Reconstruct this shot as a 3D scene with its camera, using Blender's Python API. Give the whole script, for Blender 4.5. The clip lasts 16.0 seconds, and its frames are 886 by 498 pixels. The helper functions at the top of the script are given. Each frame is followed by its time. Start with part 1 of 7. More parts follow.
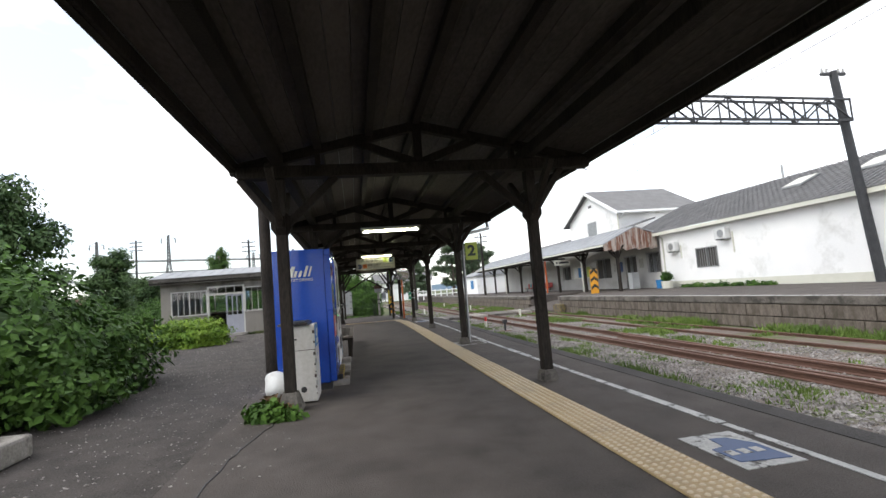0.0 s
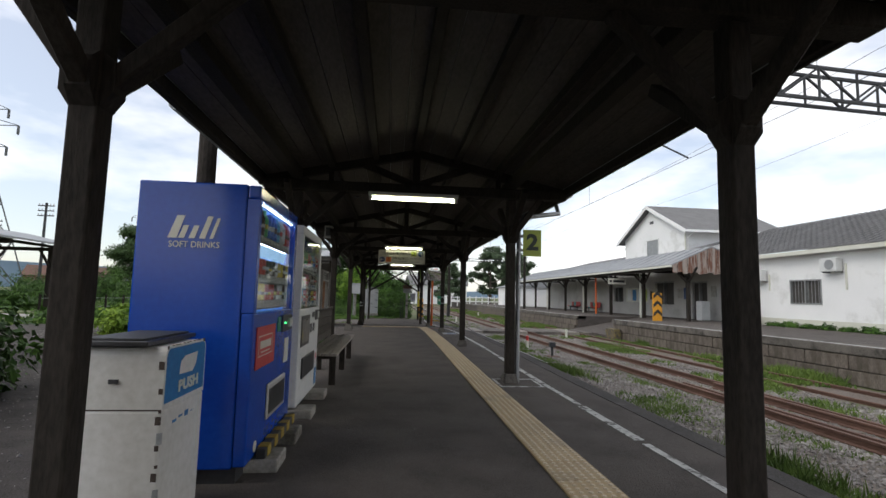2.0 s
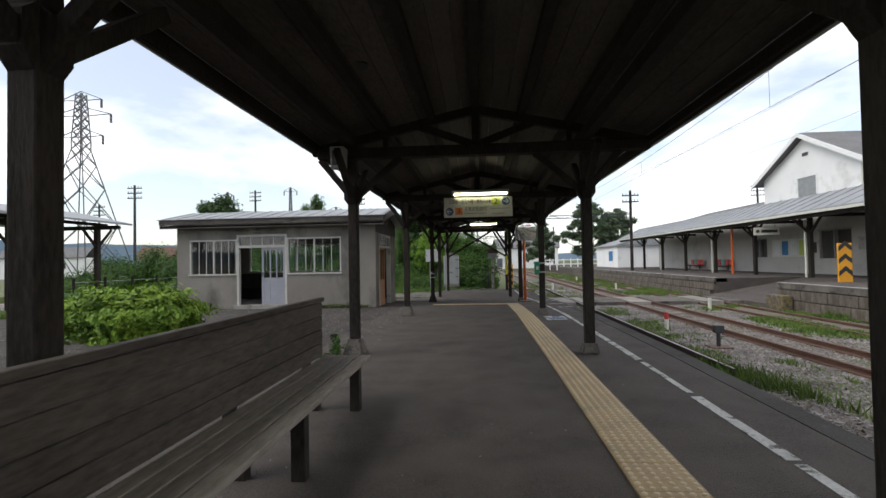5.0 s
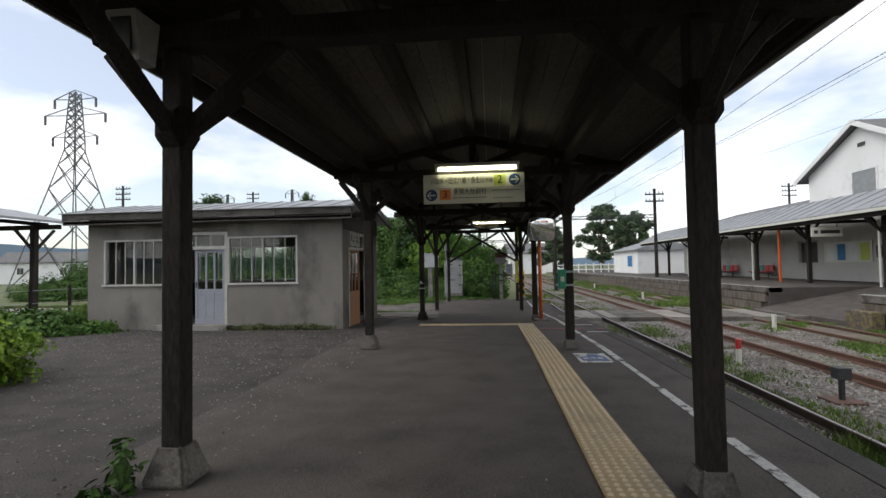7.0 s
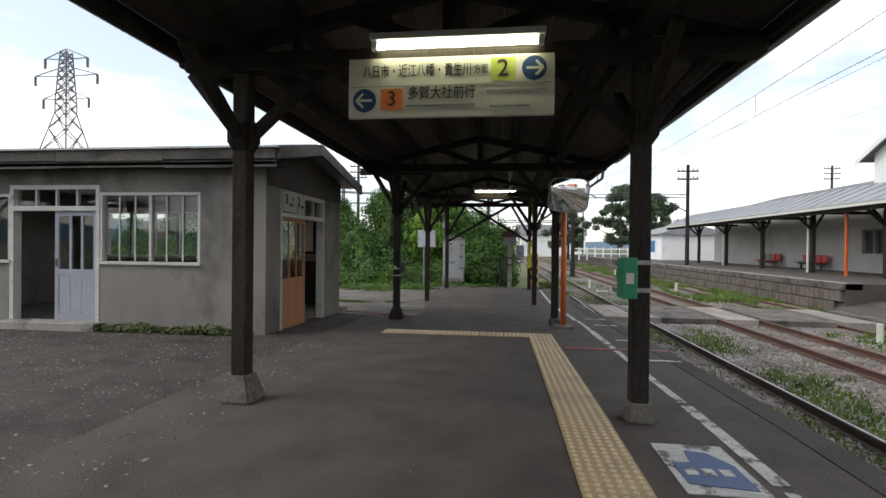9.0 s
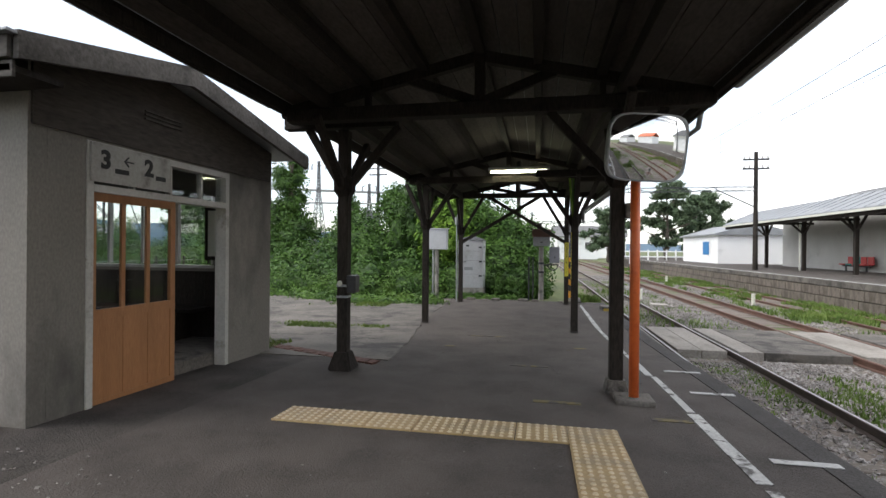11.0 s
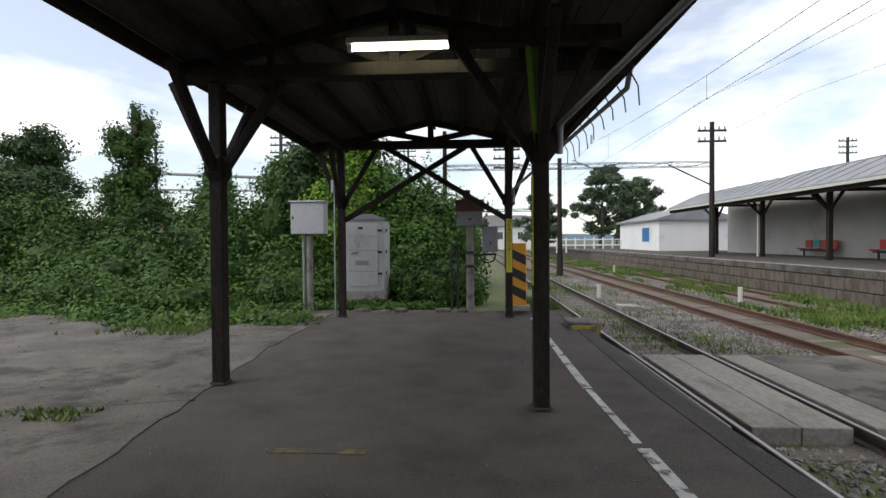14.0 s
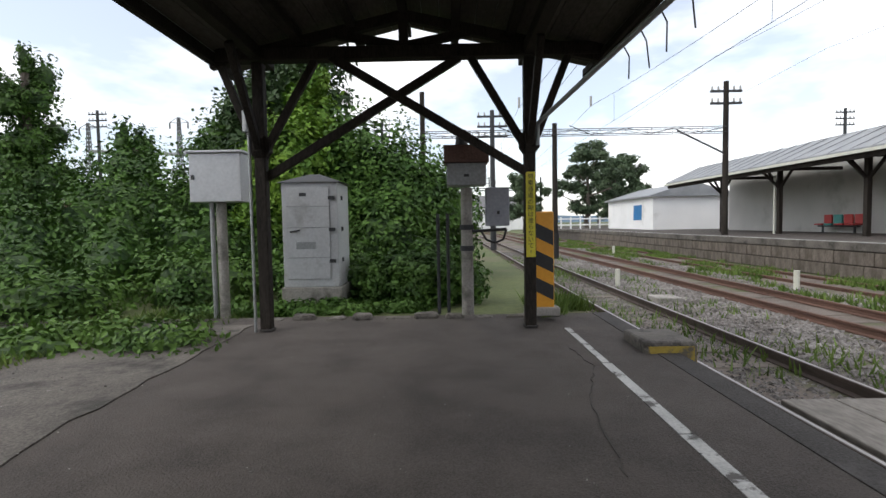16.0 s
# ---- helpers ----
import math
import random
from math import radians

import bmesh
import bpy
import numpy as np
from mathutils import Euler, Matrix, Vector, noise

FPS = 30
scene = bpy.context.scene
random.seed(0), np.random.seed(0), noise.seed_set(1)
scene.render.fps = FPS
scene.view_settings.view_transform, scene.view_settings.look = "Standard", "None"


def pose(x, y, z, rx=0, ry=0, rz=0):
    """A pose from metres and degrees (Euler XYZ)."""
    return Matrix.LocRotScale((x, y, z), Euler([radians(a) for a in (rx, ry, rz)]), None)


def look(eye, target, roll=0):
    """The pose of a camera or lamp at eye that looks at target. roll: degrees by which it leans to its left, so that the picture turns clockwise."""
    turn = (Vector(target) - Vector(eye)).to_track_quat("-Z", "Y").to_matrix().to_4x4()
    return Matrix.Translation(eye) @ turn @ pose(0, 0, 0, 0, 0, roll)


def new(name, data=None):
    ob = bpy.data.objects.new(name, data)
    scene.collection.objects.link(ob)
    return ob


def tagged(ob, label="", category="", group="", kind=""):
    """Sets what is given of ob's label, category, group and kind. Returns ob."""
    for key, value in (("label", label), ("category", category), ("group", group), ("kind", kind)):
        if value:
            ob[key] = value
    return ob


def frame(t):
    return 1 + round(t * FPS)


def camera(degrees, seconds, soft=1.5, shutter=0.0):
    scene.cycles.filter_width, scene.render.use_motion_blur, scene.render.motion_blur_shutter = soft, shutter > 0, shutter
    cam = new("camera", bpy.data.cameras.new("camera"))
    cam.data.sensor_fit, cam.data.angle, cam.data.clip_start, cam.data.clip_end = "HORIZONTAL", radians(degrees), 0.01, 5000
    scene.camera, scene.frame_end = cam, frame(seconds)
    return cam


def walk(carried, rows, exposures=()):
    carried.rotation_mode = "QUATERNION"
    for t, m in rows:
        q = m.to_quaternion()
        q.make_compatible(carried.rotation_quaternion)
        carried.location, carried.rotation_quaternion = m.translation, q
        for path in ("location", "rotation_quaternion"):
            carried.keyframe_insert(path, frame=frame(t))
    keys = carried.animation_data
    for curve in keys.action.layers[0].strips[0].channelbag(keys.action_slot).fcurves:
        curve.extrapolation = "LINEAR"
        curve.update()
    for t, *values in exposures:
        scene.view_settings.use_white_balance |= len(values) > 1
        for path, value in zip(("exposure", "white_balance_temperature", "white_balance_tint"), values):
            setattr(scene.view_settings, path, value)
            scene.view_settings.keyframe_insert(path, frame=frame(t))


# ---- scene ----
cam = camera(84.2, 16.0)
PATH = [
    (0, (0.937, -5.608, 1.163), (1.298, -3.648, 1.327), -4.7),
    (0.5, (1.16, -4.839, 1.16), (1.683, -2.923, 1.389), -1.4),
    (1, (1.287, -3.959, 1.157), (1.78, -2.032, 1.361), 0.2),
    (1.5, (1.394, -3.024, 1.156), (1.763, -1.073, 1.402), -0.3),
    (2, (1.469, -2.155, 1.154), (1.673, -0.175, 1.347), 1.4),
    (2.5, (1.585, -1.331, 1.204), (1.676, 0.66, 1.378), -0.3),
    (3, (1.69, -0.5, 1.22), (1.681, 1.492, 1.408), -0.7),
    (3.5, (1.842, 0.334, 1.175), (1.876, 2.329, 1.312), -2.1),
    (4, (1.831, 1.186, 1.17), (1.769, 3.184, 1.239), -0.2),
    (4.2, (1.765, 1.506, 1.181), (1.69, 3.504, 1.205), -0.5),
    (6.3, (1.927, 5.119, 1.219), (1.688, 7.102, 1.322), -0.7),
    (6.5, (1.967, 5.46, 1.217), (1.745, 7.445, 1.311), -0.4),
    (7, (1.989, 6.314, 1.24), (1.797, 8.304, 1.311), -1.0),
    (7.5, (2.018, 7.219, 1.225), (1.871, 9.214, 1.235), 0.3),
    (8, (2.09, 8.124, 1.232), (1.976, 10.121, 1.217), -1.1),
    (8.5, (2.094, 9.016, 1.221), (1.925, 11.009, 1.2), 0.4),
    (9, (2.152, 9.955, 1.232), (1.912, 11.941, 1.221), 0.6),
    (9.2, (2.186, 10.329, 1.211), (1.917, 12.311, 1.212), 1.8),
    (11.3, (2.33, 14.166, 1.231), (1.931, 16.126, 1.228), 0.8),
    (11.5, (2.324, 14.447, 1.23), (1.915, 16.404, 1.238), 1.3),
    (12, (2.361, 15.29, 1.183), (1.928, 17.242, 1.233), 0.5),
    (12.5, (2.401, 16.257, 1.161), (2.0, 18.216, 1.207), 1.5),
    (13, (2.492, 17.196, 1.127), (2.21, 19.176, 1.147), 0.0),
    (13.5, (2.462, 18.097, 1.098), (2.321, 20.092, 1.092), 1.6),
    (14, (2.443, 18.979, 1.043), (2.33, 20.976, 1.011), -0.4),
    (14.5, (2.39, 19.92, 0.972), (2.241, 21.914, 0.931), 0.2),
    (15, (2.234, 20.7, 0.894), (2.05, 22.69, 0.819), 1.3),
    (15.5, (2.237, 21.38, 0.89), (2.003, 23.363, 0.785), 1.8),
    (16, (2.205, 22.12, 0.878), (2.183, 24.117, 0.775), -1.0),
]
walk(cam, [(t, look(eye, target, roll)) for t, eye, target, roll in PATH], exposures=[(0, 1.08), (0.5, 0.5), (1.5, 0.34), (3, 0.58), (4, 0.62), (6.5, 0.38), (7.5, 0.47), (9, 0.7), (11.3, 1.14), (12, 1.0), (13, 0.6), (14.5, 0.48), (16, 0.64)])

# ---- light ----
world = bpy.data.worlds.new("overcast_sky")
scene.world = world
world.use_nodes = True
_n, _l = world.node_tree.nodes, world.node_tree.links
_bg = _n["Background"]
_sky = _n.new("ShaderNodeTexSky")
_sky.sky_type = "NISHITA"
_sky.sun_disc = False
_sky.sun_elevation, _sky.sun_rotation = radians(45), radians(245)
_dim = _n.new("ShaderNodeVectorMath")
_dim.operation = "SCALE"
_dim.inputs["Scale"].default_value = 0.12
_l.new(_sky.outputs[0], _dim.inputs[0])
_co = _n.new("ShaderNodeTexCoord")
_st = _n.new("ShaderNodeMapping")
_st.inputs["Scale"].default_value = (1, 1, 2.6)
_st.inputs["Rotation"].default_value = (0, 0, radians(90))
_l.new(_co.outputs["Generated"], _st.inputs[0])
_cl = _n.new("ShaderNodeTexNoise")
_cl.inputs["Scale"].default_value = 1.5
_cl.inputs["Detail"].default_value = 6
_cl.inputs["Roughness"].default_value = 0.55
_l.new(_st.outputs[0], _cl.inputs["Vector"])
_rp = _n.new("ShaderNodeValToRGB")
_rp.color_ramp.elements[0].position, _rp.color_ramp.elements[0].color = 0.43, (0.26, 0.26, 0.26, 1)
_rp.color_ramp.elements[1].position, _rp.color_ramp.elements[1].color = 0.63, (1, 1, 1, 1)
_l.new(_cl.outputs[0], _rp.inputs[0])
_mx = _n.new("ShaderNodeMix")
_mx.data_type = "RGBA"
_l.new(_rp.outputs[0], _mx.inputs["Factor"])
_l.new(_dim.outputs[0], _mx.inputs["A"])
_mx.inputs["B"].default_value = (1.22, 1.19, 1.18, 1)
_l.new(_mx.outputs["Result"], _bg.inputs["Color"])
_bg.inputs["Strength"].default_value = 1.0

sun = new("sun", bpy.data.lights.new("sun", "SUN"))
sun.data.energy, sun.data.angle, sun.data.color = 0.8, radians(28), (1, 0.97, 0.92)
sun.matrix_world = look((-30, -14, 33), (0, 0, 0))


# ---- materials ----
def material(name, base, second=None, rough=0.7, metal=0.0, scale=3.0, fine=40.0, bump=0.2, low=0.35, high=0.65, stain=None, stain_scale=0.7, stain_at=(0.55, 0.7), per=0.0, stretch=(1, 1, 1), gloss_var=0.1, spec=0.5):
    """A surface with broad and fine variation, stains with an outline of their own, and fine relief."""
    m = bpy.data.materials.new(name)
    m.use_nodes = True
    nd, lk = m.node_tree.nodes, m.node_tree.links
    b = nd["Principled BSDF"]
    b.inputs["Metallic"].default_value = metal
    b.inputs["Specular IOR Level"].default_value = spec
    co = nd.new("ShaderNodeTexCoord")
    mp = nd.new("ShaderNodeMapping")
    mp.inputs["Scale"].default_value = stretch
    lk.new(co.outputs["Object"], mp.inputs[0])
    broad = nd.new("ShaderNodeTexNoise")
    broad.inputs["Scale"].default_value, broad.inputs["Detail"].default_value = scale, 8
    grain = nd.new("ShaderNodeTexNoise")
    grain.inputs["Scale"].default_value, grain.inputs["Detail"].default_value = fine, 4
    for t in (broad, grain):
        lk.new(mp.outputs[0], t.inputs["Vector"])
    add = nd.new("ShaderNodeMath")
    add.operation = "MULTIPLY_ADD"
    add.inputs[1].default_value = 0.5
    half = nd.new("ShaderNodeMath")
    half.operation = "MULTIPLY"
    half.inputs[1].default_value = 0.5
    lk.new(grain.outputs[0], half.inputs[0])
    lk.new(broad.outputs[0], add.inputs[0])
    lk.new(half.outputs[0], add.inputs[2])
    ramp = nd.new("ShaderNodeValToRGB")
    e = ramp.color_ramp.elements
    e[0].position, e[1].position = low, high
    e[0].color = (*base, 1)
    e[1].color = (*(second or [min(1, c * 1.35) for c in base]), 1)
    lk.new(add.outputs[0], ramp.inputs[0])
    col = ramp.outputs[0]
    if stain:
        blot = nd.new("ShaderNodeTexNoise")
        blot.inputs["Scale"].default_value, blot.inputs["Detail"].default_value = stain_scale, 10
        blot.inputs["Roughness"].default_value = 0.65
        lk.new(mp.outputs[0], blot.inputs["Vector"])
        edge = nd.new("ShaderNodeMapRange")
        edge.inputs["From Min"].default_value, edge.inputs["From Max"].default_value = stain_at
        lk.new(blot.outputs[0], edge.inputs["Value"])
        mix = nd.new("ShaderNodeMix")
        mix.data_type = "RGBA"
        lk.new(edge.outputs[0], mix.inputs["Factor"])
        lk.new(col, mix.inputs["A"])
        mix.inputs["B"].default_value = (*stain, 1)
        col = mix.outputs["Result"]
    if per:
        info = nd.new("ShaderNodeObjectInfo")
        geo = nd.new("ShaderNodeNewGeometry")
        both = nd.new("ShaderNodeMath")
        both.operation = "ADD"
        lk.new(info.outputs["Random"], both.inputs[0])
        lk.new(geo.outputs["Random Per Island"], both.inputs[1])
        amount = nd.new("ShaderNodeMapRange")
        amount.inputs["From Max"].default_value = 2
        amount.inputs["To Min"].default_value, amount.inputs["To Max"].default_value = 1 - per, 1 + per
        lk.new(both.outputs[0], amount.inputs["Value"])
        hs = nd.new("ShaderNodeHueSaturation")
        lk.new(amount.outputs[0], hs.inputs["Value"])
        lk.new(col, hs.inputs["Color"])
        col = hs.outputs[0]
    lk.new(col, b.inputs["Base Color"])
    gl = nd.new("ShaderNodeMapRange")
    gl.inputs["To Min"].default_value, gl.inputs["To Max"].default_value = max(0.02, rough - gloss_var), min(1, rough + gloss_var)
    lk.new(broad.outputs[0], gl.inputs["Value"])
    lk.new(gl.outputs[0], b.inputs["Roughness"])
    if bump:
        bp = nd.new("ShaderNodeBump")
        bp.inputs["Strength"].default_value, bp.inputs["Distance"].default_value = bump, 0.02
        lk.new(add.outputs[0], bp.inputs["Height"])
        lk.new(bp.outputs[0], b.inputs["Normal"])
    return m


def leafy(name, dark, light, rough=0.55):
    m = material(name, dark, light, rough=rough, scale=1.0, fine=3.2, bump=0, low=0.4, high=0.6, per=0.3)
    b = m.node_tree.nodes["Principled BSDF"]
    b.inputs["Specular IOR Level"].default_value = 0.18
    return m


def glow(name, colour, strength):
    m = bpy.data.materials.new(name)
    m.use_nodes = True
    b = m.node_tree.nodes["Principled BSDF"]
    b.inputs["Base Color"].default_value = (*colour, 1)
    b.inputs["Emission Color"].default_value = (*colour, 1)
    b.inputs["Emission Strength"].default_value = strength
    return m


def glassy(name, tint=(0.95, 0.97, 0.97), rough=0.02, clear=0.95):
    m = bpy.data.materials.new(name)
    m.use_nodes = True
    nd, lk = m.node_tree.nodes, m.node_tree.links
    tr, gs, mx = nd.new("ShaderNodeBsdfTransparent"), nd.new("ShaderNodeBsdfGlossy"), nd.new("ShaderNodeMixShader")
    tr.inputs[0].default_value = (*[c * clear for c in tint], 1)
    gs.inputs["Roughness"].default_value = rough
    fr = nd.new("ShaderNodeLayerWeight")
    fr.inputs[0].default_value = 0.5
    pw, ma = nd.new("ShaderNodeMath"), nd.new("ShaderNodeMath")
    pw.operation, ma.operation = "POWER", "MULTIPLY_ADD"
    pw.inputs[1].default_value = 3.5
    ma.inputs[1].default_value, ma.inputs[2].default_value = 0.4, 0.035
    lk.new(fr.outputs["Facing"], pw.inputs[0])
    lk.new(pw.outputs[0], ma.inputs[0])
    lk.new(ma.outputs[0], mx.inputs[0])
    lk.new(tr.outputs[0], mx.inputs[1])
    lk.new(gs.outputs[0], mx.inputs[2])
    lk.new(mx.outputs[0], nd["Material Output"].inputs[0])
    return m


M_ASPHALT = material("worn asphalt", (0.05, 0.043, 0.0385), (0.118, 0.103, 0.0925), rough=0.9, scale=2.2, fine=95, bump=1.0, low=0.36, high=0.64, stain=(0.1, 0.086, 0.076), stain_scale=1.7, stain_at=(0.5, 0.72), spec=0.35)
M_YARD = material("coarse old yard asphalt", (0.034, 0.03, 0.0272), (0.1, 0.0895, 0.0815), rough=0.92, scale=3.0, fine=70, bump=1.4, low=0.38, high=0.66, stain=(0.077, 0.068, 0.061), stain_scale=1.3, stain_at=(0.5, 0.7), spec=0.3)
M_COPING = material("old edge asphalt", (0.036, 0.033, 0.031), (0.09, 0.084, 0.079), rough=0.9, scale=1.6, fine=70, bump=0.8, stain=(0.105, 0.1, 0.095), stain_scale=2.3, stain_at=(0.6, 0.7), spec=0.3)
M_SLAB = material("weathered concrete slab", (0.068, 0.061, 0.052), (0.17, 0.153, 0.133), rough=0.9, scale=1.6, fine=60, bump=0.7, low=0.38, high=0.62, stain=(0.045, 0.041, 0.035), stain_scale=1.9, stain_at=(0.5, 0.62))
M_CONCRETE = material("old concrete", (0.2, 0.19, 0.17), (0.36, 0.34, 0.31), rough=0.9, scale=2.5, fine=40, bump=0.5, stain=(0.09, 0.085, 0.07), stain_scale=1.8, stain_at=(0.52, 0.64))
M_FOOTING = material("grimy footing concrete", (0.075, 0.068, 0.06), (0.18, 0.165, 0.145), rough=0.9, scale=5, fine=50, bump=0.6, stain=(0.05, 0.046, 0.04), stain_scale=6, stain_at=(0.52, 0.64))
M_BENCHBACK = material("dark brown boards", (0.035, 0.029, 0.024), (0.1, 0.086, 0.072), rough=0.8, scale=3, fine=50, bump=0.4, stretch=(1, 0.2, 1), per=0.25, spec=0.3)
M_KERB = material("stained platform wall", (0.085, 0.068, 0.054), (0.185, 0.158, 0.133), rough=0.9, scale=2.2, fine=30, bump=0.7, stain=(0.06, 0.05, 0.036), stain_scale=1.6, stain_at=(0.46, 0.6), stretch=(1, 1, 0.4), per=0.2)
# Timber colour raised a little in place of veiling lens glare.
M_WOOD = material("dark creosoted timber", (0.014, 0.0118, 0.0102), (0.045, 0.038, 0.032), rough=0.8, scale=4, fine=60, bump=0.4, stretch=(1, 1, 0.25), per=0.25, spec=0.16)
# Board colour lifted too: haze over the dark ceiling is put into it.
M_BOARD = material("sooty roof boards with haze in colour", (0.056, 0.049, 0.043), (0.12, 0.105, 0.092), rough=0.85, scale=2.0, fine=40, bump=0.3, stain=(0.125, 0.113, 0.1), stain_scale=0.9, stain_at=(0.58, 0.74), stretch=(1, 0.3, 1), per=0.3, spec=0.3)
M_SHEET = material("grey roof sheet", (0.22, 0.23, 0.235), (0.36, 0.37, 0.38), rough=0.5, metal=0.3, scale=1.5, fine=30, bump=0.15)
M_STUD = material("worn pale tactile studs", (0.5, 0.4, 0.25), (0.63, 0.53, 0.37), rough=0.5, scale=3, fine=40, bump=0.1, stain=(0.34, 0.28, 0.19), stain_scale=1.6, stain_at=(0.54, 0.7))
M_TACT = material("yellow tactile paving", (0.32, 0.225, 0.105), (0.43, 0.315, 0.16), rough=0.55, scale=2.2, fine=40, bump=0.3, stain=(0.24, 0.2, 0.14), stain_scale=1.6, stain_at=(0.54, 0.7), per=0.12)
M_WHITEPAINT = material("worn white paint", (0.36, 0.36, 0.35), (0.58, 0.58, 0.56), rough=0.75, scale=5, fine=50, bump=0.3, stain=(0.09, 0.083, 0.077), stain_scale=8, stain_at=(0.53, 0.61))
M_YELLOWPAINT = material("faded yellow paint", (0.125, 0.1, 0.045), (0.22, 0.17, 0.065), rough=0.85, scale=6, fine=50, bump=0.3, stain=(0.075, 0.066, 0.06), stain_scale=7, stain_at=(0.44, 0.55))
M_BLOCKPAINT = material("worn yellow block paint", (0.3, 0.21, 0.03), (0.42, 0.31, 0.06), rough=0.8, scale=6, fine=50, bump=0.3, stain=(0.13, 0.11, 0.08), stain_scale=5, stain_at=(0.54, 0.62))
M_BLUE = material("blue painted steel", (0.004, 0.05, 0.33), (0.007, 0.064, 0.4), rough=0.2, scale=1.2, fine=30, bump=0.03, stain=(0.006, 0.045, 0.32), stain_scale=1.6)
M_BLUEDARK = material("dark blue panel", (0.006, 0.02, 0.11), (0.008, 0.03, 0.15), rough=0.4, bump=0.03)
M_WHITE = material("white enamelled steel", (0.56, 0.57, 0.56), (0.68, 0.69, 0.68), rough=0.4, scale=1.5, fine=25, bump=0.04, stain=(0.42, 0.41, 0.38), stain_scale=2.5, stain_at=(0.6, 0.75))
M_BINWHITE = material("chipped cream enamel", (0.5, 0.49, 0.45), (0.64, 0.63, 0.6), rough=0.45, scale=2, fine=25, bump=0.08, stain=(0.24, 0.15, 0.09), stain_scale=7, stain_at=(0.7, 0.74))
M_DARKPLASTIC = material("dark plastic", (0.02, 0.02, 0.022), (0.04, 0.04, 0.042), rough=0.4, bump=0.05)
M_RED = material("red panel", (0.42, 0.03, 0.03), (0.5, 0.05, 0.045), rough=0.4, bump=0.03)
M_GREEN = material("green panel", (0.015, 0.2, 0.1), (0.02, 0.26, 0.13), rough=0.45, bump=0.03)
M_LIGHTBLUE = material("light blue label", (0.012, 0.13, 0.34), (0.025, 0.19, 0.43), rough=0.5, bump=0.03, stain=(0.3, 0.36, 0.4), stain_scale=9, stain_at=(0.68, 0.72))
M_PLASTER = material("grey mortar render", (0.165, 0.152, 0.132), (0.26, 0.242, 0.212), rough=0.92, scale=1.3, fine=60, bump=0.3, stain=(0.1, 0.094, 0.083), stain_scale=1.1, stain_at=(0.5, 0.68), stretch=(1, 1, 0.55))
M_STATION = material("white station wall", (0.74, 0.75, 0.74), (0.84, 0.84, 0.83), rough=0.8, scale=0.6, fine=30, bump=0.12, stain=(0.5, 0.5, 0.47), stain_scale=0.5, stain_at=(0.56, 0.75))
M_STATIONGREY = material("grey station wall", (0.3, 0.3, 0.29), (0.4, 0.4, 0.38), rough=0.85, scale=0.8, fine=25, bump=0.15)
M_ALU = material("aluminium frame", (0.5, 0.5, 0.48), (0.62, 0.62, 0.6), rough=0.45, metal=0.6, scale=3, fine=40, bump=0.05)
M_SASH = material("pale painted window frame", (0.42, 0.41, 0.37), (0.55, 0.54, 0.5), rough=0.6, scale=3, fine=40, bump=0.15, stain=(0.25, 0.23, 0.19), stain_scale=4, stain_at=(0.58, 0.7))
M_DOORWOOD = material("orange varnished timber", (0.3, 0.13, 0.05), (0.42, 0.2, 0.085), rough=0.5, scale=2.5, fine=30, bump=0.15, stretch=(4, 4, 0.4), per=0.1)
M_DOORGREY = material("blue grey painted door", (0.24, 0.25, 0.28), (0.33, 0.34, 0.38), rough=0.6, scale=2.5, fine=30, bump=0.15)
M_EAVE = material("weathered eave boards", (0.05, 0.045, 0.039), (0.122, 0.111, 0.098), rough=0.85, scale=2.5, fine=40, bump=0.4, stain=(0.038, 0.034, 0.029), stain_scale=2.2, stain_at=(0.52, 0.62), stretch=(0.4, 1, 1), per=0.1, spec=0.3)
M_GLASS = glassy("window glass")
# Dark colour stands in for the shade of unlit rooms; thin cracks share it.
M_DARKROOM = material("dark for unlit rooms and crack dirt", (0.05, 0.047, 0.043), (0.09, 0.085, 0.078), rough=0.9, bump=0.1)
M_RUST = material("rusty rail steel", (0.085, 0.044, 0.032), (0.168, 0.094, 0.068), rough=0.75, metal=0.2, scale=3, fine=50, bump=0.3, stretch=(1, 0.2, 1))
M_RAILSIDE = material("dark brown rail steel", (0.045, 0.032, 0.026), (0.1, 0.076, 0.062), rough=0.75, metal=0.2, scale=3, fine=50, bump=0.3, stretch=(1, 0.2, 1))
M_RAILHEAD = material("running steel", (0.28, 0.26, 0.25), (0.42, 0.4, 0.38), rough=0.35, metal=0.8, scale=3, fine=50, bump=0.1, stretch=(1, 0.2, 1))
M_SLEEPER = material("grey weathered sleeper", (0.09, 0.075, 0.06), (0.18, 0.155, 0.13), rough=0.9, scale=3, fine=40, bump=0.5, stretch=(0.3, 1, 1), per=0.25)
M_DECK = material("worn crossing plank", (0.16, 0.145, 0.125), (0.31, 0.285, 0.25), rough=0.85, scale=2, fine=30, bump=0.5, stain=(0.13, 0.115, 0.098), stain_scale=1.5, stretch=(1, 0.3, 1), per=0.15)
M_BED = material("rust stained ballast bed", (0.085, 0.066, 0.052), (0.19, 0.16, 0.135), rough=0.95, scale=1.2, fine=28, bump=0.9, stain=(0.075, 0.095, 0.025), stain_scale=0.45, stain_at=(0.5, 0.6))
M_STONE = material("ballast stone", (0.095, 0.083, 0.074), (0.3, 0.283, 0.265), rough=0.9, scale=2.0, fine=20, bump=0.3, per=0.5)
